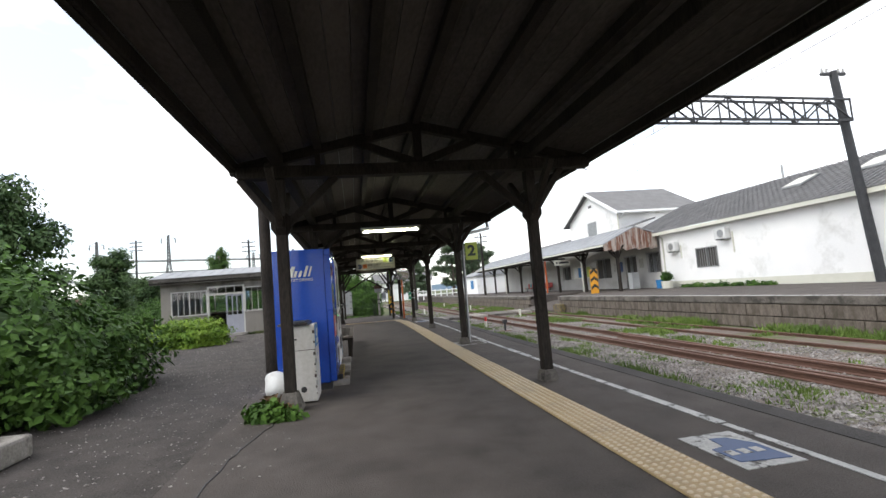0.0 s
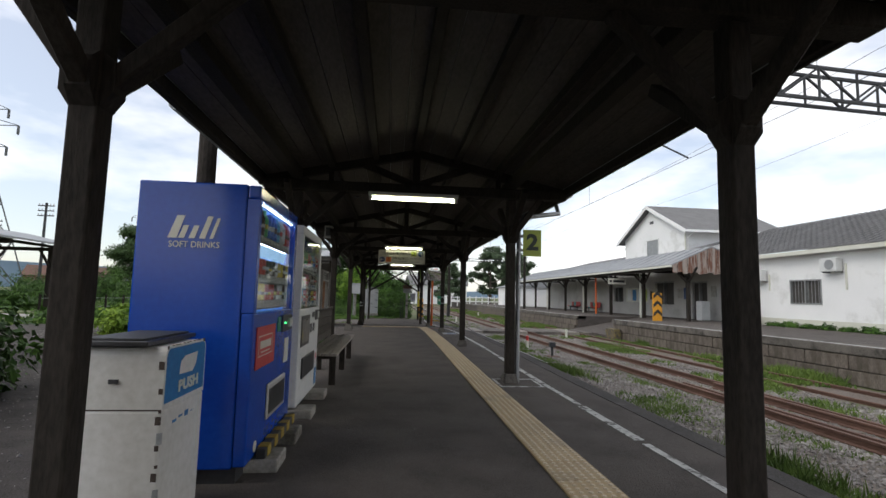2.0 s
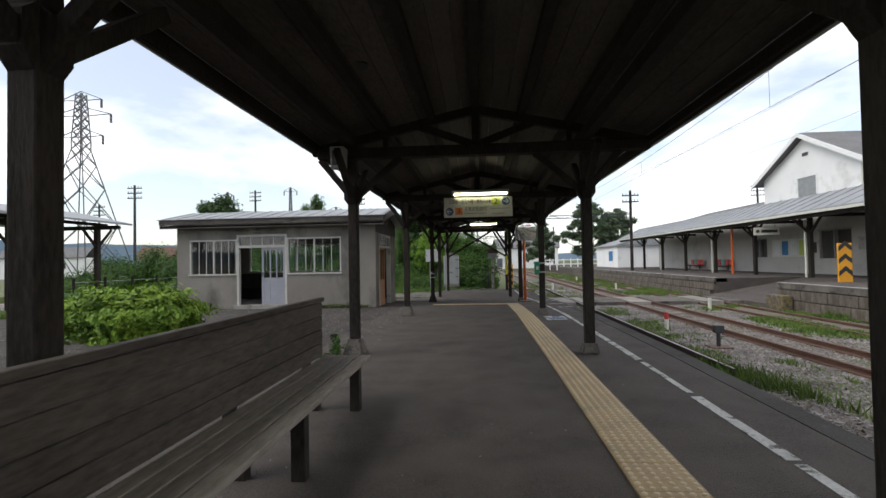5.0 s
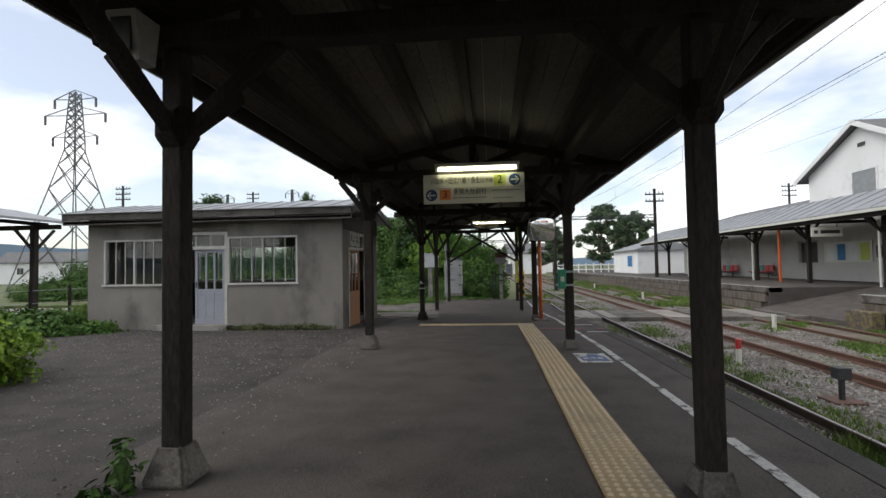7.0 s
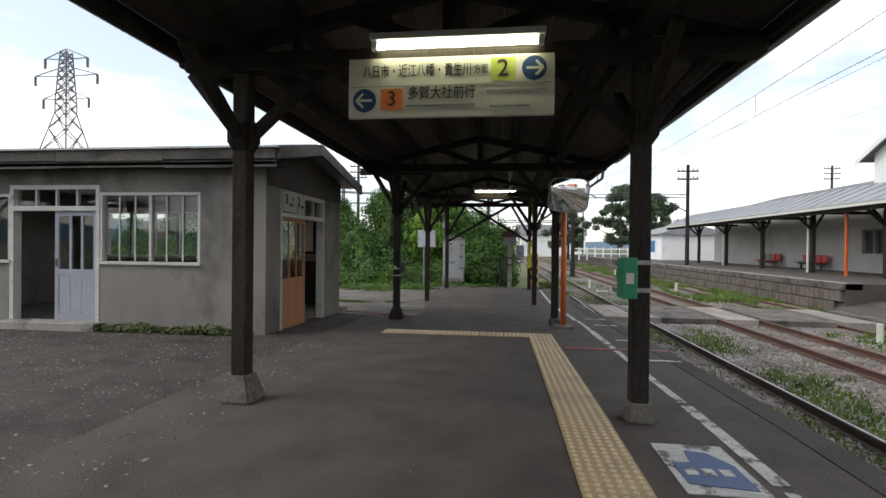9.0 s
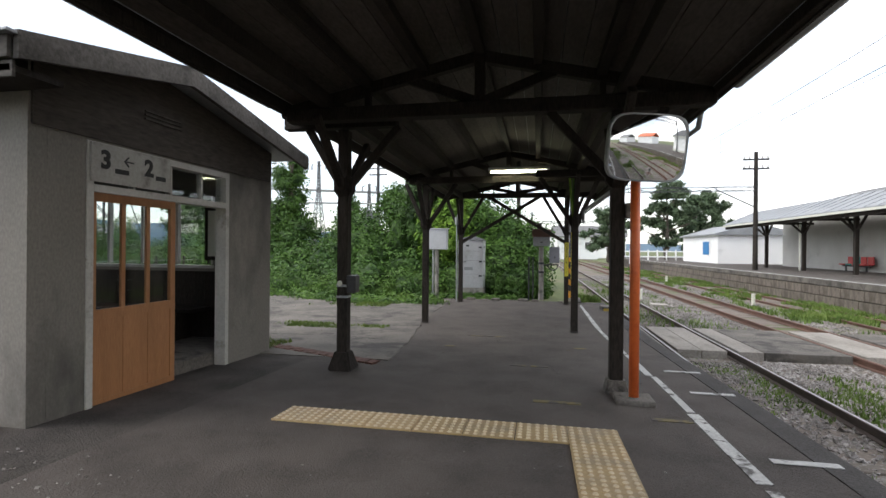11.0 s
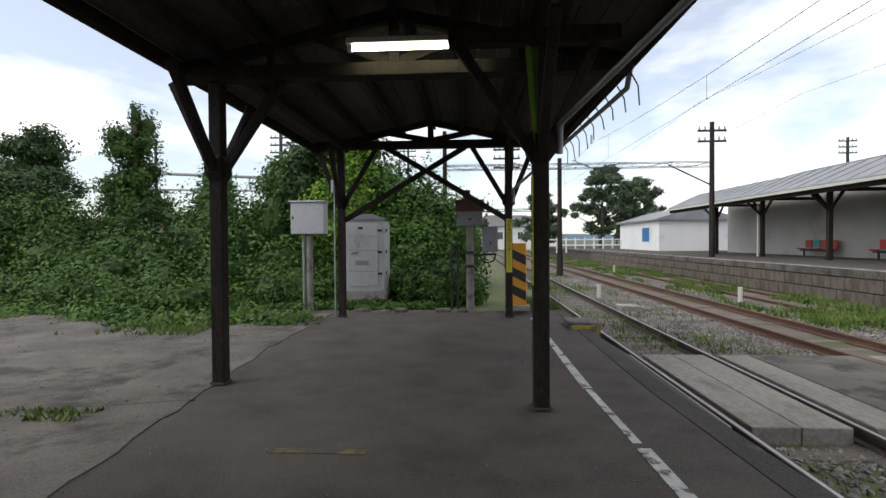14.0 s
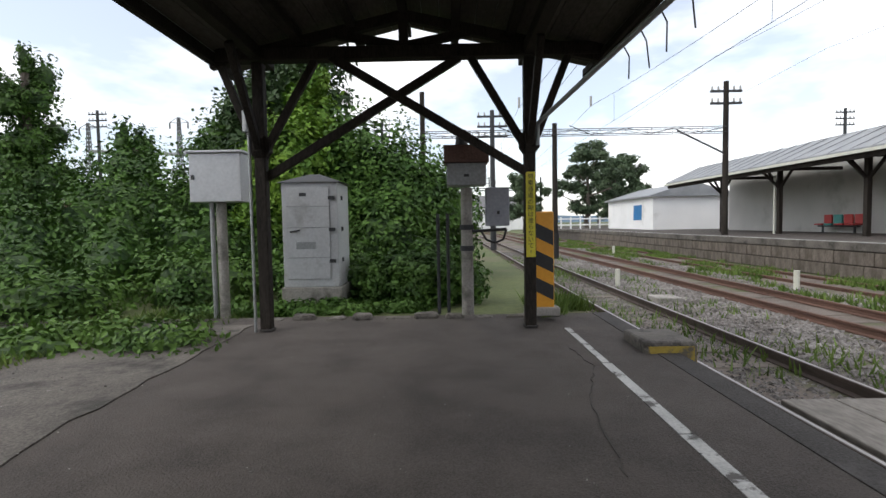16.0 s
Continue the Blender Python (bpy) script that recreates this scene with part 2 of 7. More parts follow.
M_SOIL = material("grassy soil", (0.06, 0.08, 0.022), (0.12, 0.14, 0.05), rough=0.95, scale=0.6, fine=14, bump=0.6, stain=(0.13, 0.11, 0.07), stain_scale=0.3, stain_at=(0.56, 0.68))
M_LEAF = leafy("vine leaves", (0.026, 0.064, 0.012), (0.076, 0.152, 0.025))
M_LEAFDARK = leafy("dark tree leaves", (0.026, 0.055, 0.02), (0.075, 0.125, 0.042))
M_LEAFLIGHT = leafy("bright young leaves", (0.085, 0.17, 0.015), (0.21, 0.32, 0.035))
M_FARLEAF = leafy("far tree leaves", (0.045, 0.075, 0.038), (0.1, 0.14, 0.075))
M_DRYWEED = leafy("dry olive weeds", (0.05, 0.062, 0.022), (0.12, 0.135, 0.05))
M_DEADLEAF = leafy("withered leaves", (0.09, 0.055, 0.025), (0.2, 0.13, 0.06))
M_BRIGHT = leafy("fresh green leaves", (0.05, 0.115, 0.013), (0.15, 0.25, 0.03))
M_GRASS = leafy("grass blades", (0.062, 0.108, 0.022), (0.145, 0.21, 0.048))
M_IVY = leafy("low ivy leaves", (0.036, 0.082, 0.015), (0.098, 0.18, 0.033))
M_BARK = material("grey bark", (0.06, 0.05, 0.04), (0.12, 0.1, 0.08), rough=0.95, scale=6, fine=40, bump=0.8, stretch=(1, 1, 0.3))
M_ORANGE = material("orange paint", (0.55, 0.1, 0.02), (0.66, 0.15, 0.035), rough=0.4, scale=3, fine=30, bump=0.05, stain=(0.4, 0.08, 0.02), stain_scale=5)
M_TIGER = material("amber warning panel", (0.62, 0.27, 0.015), (0.72, 0.34, 0.025), rough=0.45, scale=3, fine=30, bump=0.05)
M_BLACK = material("black paint", (0.012, 0.012, 0.012), (0.025, 0.025, 0.025), rough=0.5, bump=0.05)
M_SIGNYELLOW = material("yellow green sign", (0.42, 0.5, 0.08), (0.48, 0.56, 0.11), rough=0.5, bump=0.03)
M_SIGNWHITE = material("sign white", (0.55, 0.55, 0.47), (0.62, 0.62, 0.54), rough=0.45, bump=0.02)
M_SIGNBLUE = material("sign blue", (0.015, 0.05, 0.15), (0.02, 0.065, 0.19), rough=0.5, bump=0.02)
M_SIGNORANGE = material("sign orange", (0.7, 0.19, 0.04), (0.75, 0.23, 0.06), rough=0.5, bump=0.02)
M_TAPEYELLOW = material("yellow notice tape", (0.62, 0.55, 0.03), (0.7, 0.62, 0.06), rough=0.5, bump=0.03)
M_CABINET = material("silver grey cabinet paint", (0.42, 0.43, 0.44), (0.54, 0.55, 0.56), rough=0.45, metal=0.2, scale=1.5, fine=30, bump=0.06, stain=(0.32, 0.31, 0.3), stain_scale=2, stain_at=(0.58, 0.74))
M_GALV = material("galvanised steel", (0.26, 0.27, 0.27), (0.38, 0.39, 0.39), rough=0.5, metal=0.6, scale=4, fine=40, bump=0.1)
M_DARKSTEEL = material("dark painted steel", (0.025, 0.027, 0.03), (0.05, 0.052, 0.055), rough=0.6, metal=0.2, scale=4, fine=40, bump=0.15)
M_TILEROOF = material("grey roof tiles", (0.12, 0.12, 0.12), (0.2, 0.2, 0.2), rough=0.8, scale=1.5, fine=25, bump=0.2, per=0.2)
M_RUSTSHEET = material("rusted corrugated sheet", (0.3, 0.25, 0.215), (0.4, 0.35, 0.31), rough=0.7, scale=2, fine=30, bump=0.2, stain=(0.15, 0.062, 0.035), stain_scale=2.6, stain_at=(0.44, 0.54), stretch=(2.2, 1, 0.22))
# Distance haze is put into this pale blue base colour.
M_HILL = material("far hills", (0.17, 0.25, 0.34), (0.22, 0.3, 0.4), rough=1, scale=0.004, fine=0.03, bump=0)
M_TUBE = glow("lit fluorescent tube", (1.0, 0.98, 0.66), 12)
M_CASELIGHT = glow("lit display tube", (0.75, 0.87, 1.0), 7)
M_BACKLIT = glow("backlit display panel", (0.13, 0.38, 0.95), 0.45)
M_MIRROR = material("convex mirror", (0.8, 0.82, 0.82), (0.85, 0.86, 0.86), rough=0.04, metal=1.0, bump=0, gloss_var=0.02)
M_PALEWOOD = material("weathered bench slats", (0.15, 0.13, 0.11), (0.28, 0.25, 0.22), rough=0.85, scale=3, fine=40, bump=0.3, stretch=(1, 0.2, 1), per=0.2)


# ---- small builders ----
def mesh_of(bm, name, mat=None, smooth=False):
    bmesh.ops.recalc_face_normals(bm, faces=bm.faces)
    me = bpy.data.meshes.new(name)
    bm.to_mesh(me)
    bm.free()
    if mat:
        me.materials.append(mat)
    if smooth:
        for p in me.polygons:
            p.use_smooth = True
    return me


def part(name, bm, mat, parent, label="", smooth=False):
    ob = new(name, bm if isinstance(bm, bpy.types.Mesh) else mesh_of(bm, name, mat, smooth))
    ob.parent = parent
    if label:
        tagged(ob, label)
    return ob


def thing(name, label, category, group="", kind="", data=None):
    return tagged(new(name, data), label, category, group, kind)


def single(name, bm, mat, label, category, group="", kind="", smooth=False):
    return thing(name, label, category, group, kind, mesh_of(bm, name, mat, smooth))


def box(x0, x1, y0, y1, z0, z1, bm=None, bevel=0.0):
    own = bmesh.new()
    bmesh.ops.create_cube(own, size=1, matrix=Matrix.Translation(((x0 + x1) / 2, (y0 + y1) / 2, (z0 + z1) / 2)) @ Matrix.Diagonal((x1 - x0, y1 - y0, z1 - z0, 1)))
    if bevel:
        bmesh.ops.bevel(own, geom=own.edges[:], offset=bevel, segments=2, affect="EDGES", profile=0.5)
    return joined(own, bm)


def joined(own, bm):
    if bm is None:
        return own
    me = bpy.data.meshes.new("tmp")
    own.to_mesh(me)
    own.free()
    bm.from_mesh(me)
    bpy.data.meshes.remove(me)
    return bm


def frame_along(p, q):
    p, q = Vector(p), Vector(q)
    d = q - p
    return Matrix.Translation((p + q) / 2) @ d.to_track_quat("Z", "Y").to_matrix().to_4x4(), d.length


def beam(p, q, w, h, bm=None, bevel=0.0):
    """A squared timber from p to q; w is its sideways width, h its depth."""
    m, n = frame_along(p, q)
    own = bmesh.new()
    bmesh.ops.create_cube(own, size=1, matrix=m @ Matrix.Diagonal((w, h, n, 1)))
    if bevel:
        bmesh.ops.bevel(own, geom=own.edges[:], offset=bevel, segments=1, affect="EDGES")
    return joined(own, bm)


def rod(p, q, r, r2=None, n=10, bm=None):
    m, length = frame_along(p, q)
    own = bmesh.new()
    bmesh.ops.create_cone(own, cap_ends=True, segments=n, radius1=r, radius2=r if r2 is None else r2, depth=length, matrix=m)
    return joined(own, bm)


def ball(c, r, bm=None, seg=12, scale=(1, 1, 1)):
    own = bmesh.new()
    bmesh.ops.create_uvsphere(own, u_segments=seg, v_segments=max(6, seg // 2), radius=r, matrix=Matrix.Translation(c) @ Matrix.Diagonal((*scale, 1)))
    return joined(own, bm)


def polygon(points, bm=None):
    own = bm or bmesh.new()
    own.faces.new([own.verts.new(p) for p in points])
    return own


def prism(points, shift, bm=None):
    """A flat outline pushed along shift."""
    own = bmesh.new()
    f = own.faces.new([own.verts.new(p) for p in points])
    r = bmesh.ops.extrude_face_region(own, geom=[f])
    bmesh.ops.translate(own, verts=[v for v in r["geom"] if isinstance(v, bmesh.types.BMVert)], vec=shift)
    return joined(own, bm)


def wire(points, r, mat, name, parent=None, n=6, label="", category="", kind=""):
    cu = bpy.data.curves.new(name, "CURVE")
    cu.dimensions, cu.bevel_depth, cu.bevel_resolution = "3D", r, 1
    sp = cu.splines.new("POLY")
    sp.points.add(len(points) - 1)
    for a, b in zip(sp.points, points):
        a.co = (*b, 1)
    ob = new(name, cu)
    me = bpy.data.meshes.new_from_object(ob.evaluated_get(bpy.context.evaluated_depsgraph_get()))
    bpy.data.objects.remove(ob)
    me.materials.append(mat)
    ob = new(name, me)
    ob.parent = parent
    if label or category or kind:
        tagged(ob, label, category, kind=kind)
    return ob


def lettering(text, size, mat, m, parent, name="lettering", depth=0.002, width=None, spacing=1.0, label="", weight=0.0):
    """Raised letters of the built-in font, centred on the pose m, reading along its x."""
    cu = bpy.data.curves.new(name, "FONT")
    cu.body, cu.size, cu.extrude, cu.align_x, cu.align_y = text, size, depth, "CENTER", "CENTER"
    cu.space_character, cu.resolution_u, cu.offset = spacing, 3, weight
    ob = new(name, cu)
    bpy.context.view_layer.update()
    me = bpy.data.meshes.new_from_object(ob.evaluated_get(bpy.context.evaluated_depsgraph_get()))
    bpy.data.objects.remove(ob)
    me.materials.clear()
    me.materials.append(mat)
    if width and len(me.vertices):
        xs = [v.co.x for v in me.vertices]
        k = width / max(1e-6, max(xs) - min(xs))
        me.transform(Matrix.Diagonal((k, 1, 1, 1)))
    me.transform(m)
    ob = new(name, me)
    ob.parent = parent
    if label:
        tagged(ob, label)
    return ob


def from_arrays(name, verts, faces, mat):
    me = bpy.data.meshes.new(name)
    me.from_pydata(verts.tolist(), [], faces.tolist())
    me.materials.append(mat)
    return me


def leaves_in(blobs, count, size, rng, shell=0.55, flat=0.5):
    """Leaf quads scattered through lumpy blobs (centre, radii), most of them near the outside."""
    vol = np.array([np.prod(r) ** (2 / 3) for _, r in blobs])
    pick = rng.choice(len(blobs), count, p=vol / vol.sum())
    c = np.array([b[0] for b in blobs])[pick]
    r = np.array([b[1] for b in blobs])[pick]
    d = rng.normal(size=(count, 3))
    d /= np.linalg.norm(d, axis=1)[:, None]
    lump = 1 + 0.22 * np.sin(d[:, :1] * 5 + pick[:, None]) * np.cos(d[:, 1:2] * 6 + 2 * pick[:, None]) + 0.12 * np.sin(d[:, 2:] * 11 + pick[:, None])
    at = c + d * r * lump * (shell + (1 - shell) * rng.random((count, 1)) ** 0.6) * (1 + 0.06 * rng.normal(size=(count, 1)))
    up = d + flat * np.array([0, 0, 1.0]) + 0.6 * rng.normal(size=(count, 3))
    up /= np.linalg.norm(up, axis=1)[:, None]
    side = np.cross(up, rng.normal(size=(count, 3)))
    side /= np.linalg.norm(side, axis=1)[:, None]
    fore = np.cross(up, side)
    s = size * (0.55 + 0.9 * rng.random((count, 1)))
    v = np.stack([at - fore * s, at + side * s * 0.55 + up * s * 0.12, at + fore * s, at - side * s * 0.55 + up * s * 0.12], 1).reshape(-1, 3)
    return v, np.arange(4 * count).reshape(-1, 4)


def blades_on(count, x, y, height, rng, ground, width=0.012, lean=0.35):
    """Grass blades, three corners each, over a field of places x, y."""
    n = count
    z = ground(x, y)
    a = rng.random(n) * 6.283
    h = height * (0.4 + 0.8 * rng.random(n))
    base = np.stack([x, y, z], 1)
    side = np.stack([np.cos(a), np.sin(a), 0 * a], 1) * (width * (0.6 + rng.random(n)))[:, None]
    tip = base + np.stack([rng.normal(size=n) * lean * h, rng.normal(size=n) * lean * h, h], 1)
    v = np.stack([base - side, base + side, tip], 1).reshape(-1, 3)
    return v, np.arange(3 * n).reshape(-1, 3)


# ---- ground, platform and tracks ----
LEVELS_Y = (-60, 0, 4.5, 9, 13.5, 18.5, 23.5, 27.5, 60)
LEVELS_Z = (0, 0, 0.01, 0.05, 0.04, -0.1, -0.29, -0.28, -0.28)


def level(y):
    return np.interp(y, LEVELS_Y, LEVELS_Z)


BED = -0.74
RAIL = -0.58
EDGE = 4.2
END = 28.3


def strip(x0, x1, y0, y1, lift, thick, bm=None, step=1.0):
    """A slab that follows the slope of the platform."""
    own = bm or bmesh.new()
    n = max(1, int(math.ceil((y1 - y0) / step)))
    rows = []
    for k in range(n + 1):
        y = y0 + (y1 - y0) * k / n
        z = float(level(y)) + lift
        rows.append([own.verts.new(p) for p in ((x0, y, z - thick), (x0, y, z), (x1, y, z), (x1, y, z - thick))])
    for a, b in zip(rows, rows[1:]):
        for i in range(4):
            own.faces.new((a[i], a[(i + 1) % 4], b[(i + 1) % 4], b[i]))
    own.faces.new(rows[0])
    own.faces.new(rows[-1])
    return own


g = bmesh.new()
polygon([(-1500, -1500, BED), (1500, -1500, BED), (1500, 1500, BED), (-1500, 1500, BED)], g)
single("ground", g, M_SOIL, "flat grassy ground reaching to the horizon", "ground", kind="structure")
single("track_bed", box(EDGE + 0.05, 12.3, -60, 90, BED - 0.2, BED + 0.02), M_BED, "rust-stained ballast bed between the two platforms", "track bed", kind="structure")
pf = single("platform", strip(-0.42, 4.0, -40, END, 0, 0.9), M_ASPHALT, "dark worn asphalt platform sloping gently to a crossing", "platform", kind="structure")
part("yard_surface", strip(-9.5, -0.424, -40, END, -0.003, 0.9), M_YARD, pf, "coarse dark yard asphalt")
part("coping", strip(4.006, EDGE, -40, END, 0.004, 0.9), M_COPING, pf, "cracked asphalt edging with a dark joint")
bm = bmesh.new()
prev = None
for y in np.arange(19.42, END - 0.38, 0.2):
    xe = float(np.interp(y, (19.5, 20.5, 21.2, 22.5, 23.6, 25, 28), (0.58, 0.46, 0.38, 0.17, 0.03, -0.1, -0.1))) + 0.02 * math.sin(y * 7) + 0.012 * math.sin(y * 17)
    row = [bm.verts.new(p) for p in ((-9.5, y, float(level(y)) - 0.3), (-9.5, y, float(level(y)) + 0.009), (xe, y, float(level(y)) + 0.009), (xe, y, float(level(y)) - 0.3))]
    if prev:
        for i in range(4):
            bm.faces.new((prev[i], prev[(i + 1) % 4], row[(i + 1) % 4], row[i]))
    else:
        bm.faces.new(row)
    prev = row
bm.faces.new(prev)
slab = part("concrete_apron", bm, M_SLAB, pf, "pale cracked concrete apron")
for n, y in enumerate(np.arange(-36, END - 1, 1.35)):
    w = 0.037 + 0.008 * math.sin(n * 2.3)
    xl = 3.56 - 0.08 * min(1, max(0, (y - 18) / 3))
    part("white_line", strip(xl - w, xl + w, y + 0.02 + 0.03 * math.sin(n * 5), y + 1.33 - 0.05 * abs(math.sin(n * 3)), 0.005, 0.004), M_WHITEPAINT, pf)

# tactile paving
tac = thing("tactile_paving", "yellow studded tactile paving strip with worn studs", "tactile paving", kind="structure")


def tactile_tile(x0, x1, y0, y1, mat=M_TACT, nx=6):
    z = 0.012
    bm = bmesh.new()
    yc = (y0 + y1) / 2
    slope = float(level(y1) - level(y0)) / max(1e-6, y1 - y0)
    box(x0 + 0.001, x1 - 0.001, y0 + 0.001, y1 - 0.001, -0.03, z, bm, 0.002)
    ny = max(1, round((y1 - y0) / ((x1 - x0) / nx)))
    for i in range(nx):
        for j in range(ny):
            x, y = x0 + (i + 0.5) * (x1 - x0) / nx, y0 + (j + 0.5) * (y1 - y0) / ny
            own = bmesh.new()
            bmesh.ops.create_cone(own, cap_ends=True, segments=8, radius1=0.018, radius2=0.012, depth=0.007, matrix=Matrix.Translation((x, y, z + 0.0034)))
            for f in own.faces:
                f.material_index = 1
            joined(own, bm)
    for v in bm.verts:
        v.co.z += float(level(yc)) + slope * (v.co.y - yc)
    return bm


TX0, TX1 = 2.545, 2.895
y = 17.05
while y > -8:
    part("tile", tactile_tile(TX0, TX1, y, y + 0.34), M_TACT, tac).data.materials.append(M_STUD)
    y -= 0.342
for k in range(6):
    x1 = TX0 - k * 0.36
    part("tile", tactile_tile(x1 - 0.357, x1 - 0.001, 17.05, 17.39), M_TACT, tac).data.materials.append(M_STUD)

# painted notices on the floor
for y0 in (12.45, -3.06):
    sign = single("floor_notice", strip(3.06, 3.46, y0, y0 + 0.62, 0.006, 0.005), M_WHITEPAINT, "worn white boarding notice with a blue train mark on asphalt", "floor sign", "floor notices")
    part("train_mark", prism([(3.1, y0 + 0.1, 0), (3.42, y0 + 0.06, 0), (3.42, y0 + 0.34, 0), (3.33, y0 + 0.5, 0), (3.22, y0 + 0.52, 0), (3.2, y0 + 0.36, 0), (3.1, y0 + 0.34, 0)], (0, 0, 0.003)), M_SIGNBLUE, sign, "faded blue train shape").location = (0, 0, float(level(y0 + 0.3)) + 0.0075)
    for k in range(3):
        part("window_mark", strip(3.13 + k * 0.09, 3.19 + k * 0.09, y0 + 0.2, y0 + 0.28, 0.0125, 0.002), M_WHITEPAINT, sign)
sq = single("floor_mark", strip(2.92, 3.5, 4.2, 4.24, 0.006, 0.004), M_WHITEPAINT, "thin worn white square painted round a post", "floor mark")
part("line", strip(2.92, 3.5, 4.76, 4.8, 0.006, 0.004), M_WHITEPAINT, sq)
part("line", strip(2.92, 2.95, 4.243, 4.757, 0.006, 0.004), M_WHITEPAINT, sq)
part("line", strip(3.47, 3.5, 4.243, 4.757, 0.006, 0.004), M_WHITEPAINT, sq)
for x0, x1, y0 in ((2.02, 2.2, 19.5), (2.26, 2.45, 19.5), (1.02, 1.16, 20.68), (2.74, 2.84, 20.76), (2.83, 3.02, 20.97), (1.2, 1.8, 21.85), (2.3, 2.7, 18.0), (3.2, 3.5, 17.7)):
    single("floor_dash", strip(x0, x1, y0, y0 + 0.07, 0.005, 0.004), M_YELLOWPAINT, "faded yellow painted dash on the asphalt", "floor mark", "yellow dashes")
for y0 in (15.6, 17.0, 18.62, 19.6):
    single("edge_mark", strip(3.74, 4.12, y0, y0 + 0.07, 0.009, 0.004), M_WHITEPAINT, "short white painted bar at the platform edge", "floor mark", "edge bars")
single("edge_band", strip(2.95, 4.18, 16.2, 16.32, 0.0105, 0.004), material("faded red paint", (0.2, 0.03, 0.035), (0.34, 0.05, 0.055), rough=0.7, stain=(0.09, 0.08, 0.08), stain_scale=5, stain_at=(0.48, 0.56)), "faded red stop line painted across the platform edge", "floor mark")


# tracks
def rail_piece(x, y0, y1, top, mat, parent):
    bm = bmesh.new()
    prof = [(-0.055, 0), (0.055, 0), (0.055, 0.012), (0.012, 0.03), (0.012, 0.09), (0.032, 0.1), (0.032, 0.13), (-0.032, 0.13), (-0.032, 0.1), (-0.012, 0.09), (-0.012, 0.03), (-0.055, 0.012)]
    prism([(x + a, y0, top - 0.13 + b) for a, b in prof], (0, y1 - y0, 0), bm)
    return part("rail", bm, mat, parent)


def track(name, xa, xb, top, mat, label, y0=-60, y1=160):
    t = thing(name, label, "railway track", "tracks", kind="structure")
    rail_piece(xa, y0, y1, top, mat, t)
    rail_piece(xb, y0, y1, top, mat, t)
    me = mesh_of(box(xa - 0.5, xb + 0.5, -0.1, 0.1, -0.12, 0.03, bevel=0.015), "sleeper", M_SLEEPER)
    for k, y in enumerate(np.arange(max(-12, y0 + 0.3), 62, 0.62)):
        s = part("sleeper", me, None, t)
        s.location = (0, y, top - 0.165 + 0.012 * math.sin(k * 1.7))
    return t


nt = track("near_track", 4.75, 5.78, RAIL, M_RAILSIDE, "dark rails with bright worn heads on old sleepers", 11.0)
for x in (4.75, 5.78):
    part("running_surface", box(x - 0.016, x + 0.014, 11.0, 160, RAIL + 0.0005, RAIL + 0.003), M_RAILHEAD, nt, "bright worn rail head")
track("middle_track", 7.75, 8.78, RAIL, M_RUST, "rusty red rails on weathered sleepers in ballast")
track("far_track", 10.6, 11.63, RAIL - 0.06, M_RUST, "overgrown rusty rails half hidden in grass")
t = thing("guard_rail", "rusty inner guard rail beside the running rail", "rail", kind="structure")
rail_piece(7.92, -20, 8.2, RAIL, M_RUST, t)
rail_piece(8.61, -20, 8.2, RAIL, M_RUST, t)

# level crossing
cross = thing("level_crossing", "worn plank and concrete foot crossing over the tracks", "crossing", kind="structure")
for x0, x1, mat in ((4.24, 4.68, M_DECK), (4.84, 5.25, M_DECK), (5.26, 5.68, M_DECK), (5.87, 6.28, M_DECK), (6.3, 7.66, M_SLAB), (7.86, 8.67, M_DECK), (8.9, 10.5, M_SLAB), (10.72, 11.5, M_DECK), (11.75, 12.25, M_SLAB)):
    part("deck_plank", box(x0, x1, 23.3, 26.0, BED - 0.02, RAIL + 0.012, bevel=0.012), mat, cross)
part("ramp", prism([(EDGE + 0.002, 23.3, BED), (EDGE + 0.002, 23.3, -0.3), (4.64, 23.3, RAIL + 0.016), (4.64, 23.3, BED)], (0, 2.7, 0)), M_COPING, cross)
eb = single("edge_block", box(3.9, 4.36, 26.35, 26.9, -0.6, -0.18, bevel=0.03), M_FOOTING, "concrete block with faded yellow sides at the platform corner", "concrete block")
part("painted_side", box(3.93, 4.33, 26.344, 26.349, -0.57, -0.22), M_BLOCKPAINT, eb, "faded yellow paint")
part("painted_side", box(4.361, 4.366, 26.38, 26.87, -0.57, -0.22), M_BLOCKPAINT, eb, "faded yellow paint")

# ---- the platform canopy ----
XL, XR, RIDGE = 0.18, 3.10, 1.76
EAVE_L, EAVE_R = -0.28, 3.90
POST_Y = (-9.0, -4.5, 0.0, 4.5, 9.0, 13.5, 18.5, 23.45, 27.5)
TIE = 2.60


def roof_z(x):
    return 3.24 - 0.24 * abs(x - RIDGE)


canopy = thing("platform_canopy", "old dark timber platform canopy with knee-braced posts", "canopy")
me_tie = mesh_of(beam((EAVE_L + 0.02, 0, 0), (EAVE_R - 0.02, 0, 0), 0.16, 0.13, bevel=0.01), "tie_beam", M_WOOD)


def rotated_beam(p, q, w, h, name, parent=canopy, mat=M_WOOD):
    return part(name, beam(p, q, w, h, bevel=0.006), mat, parent)


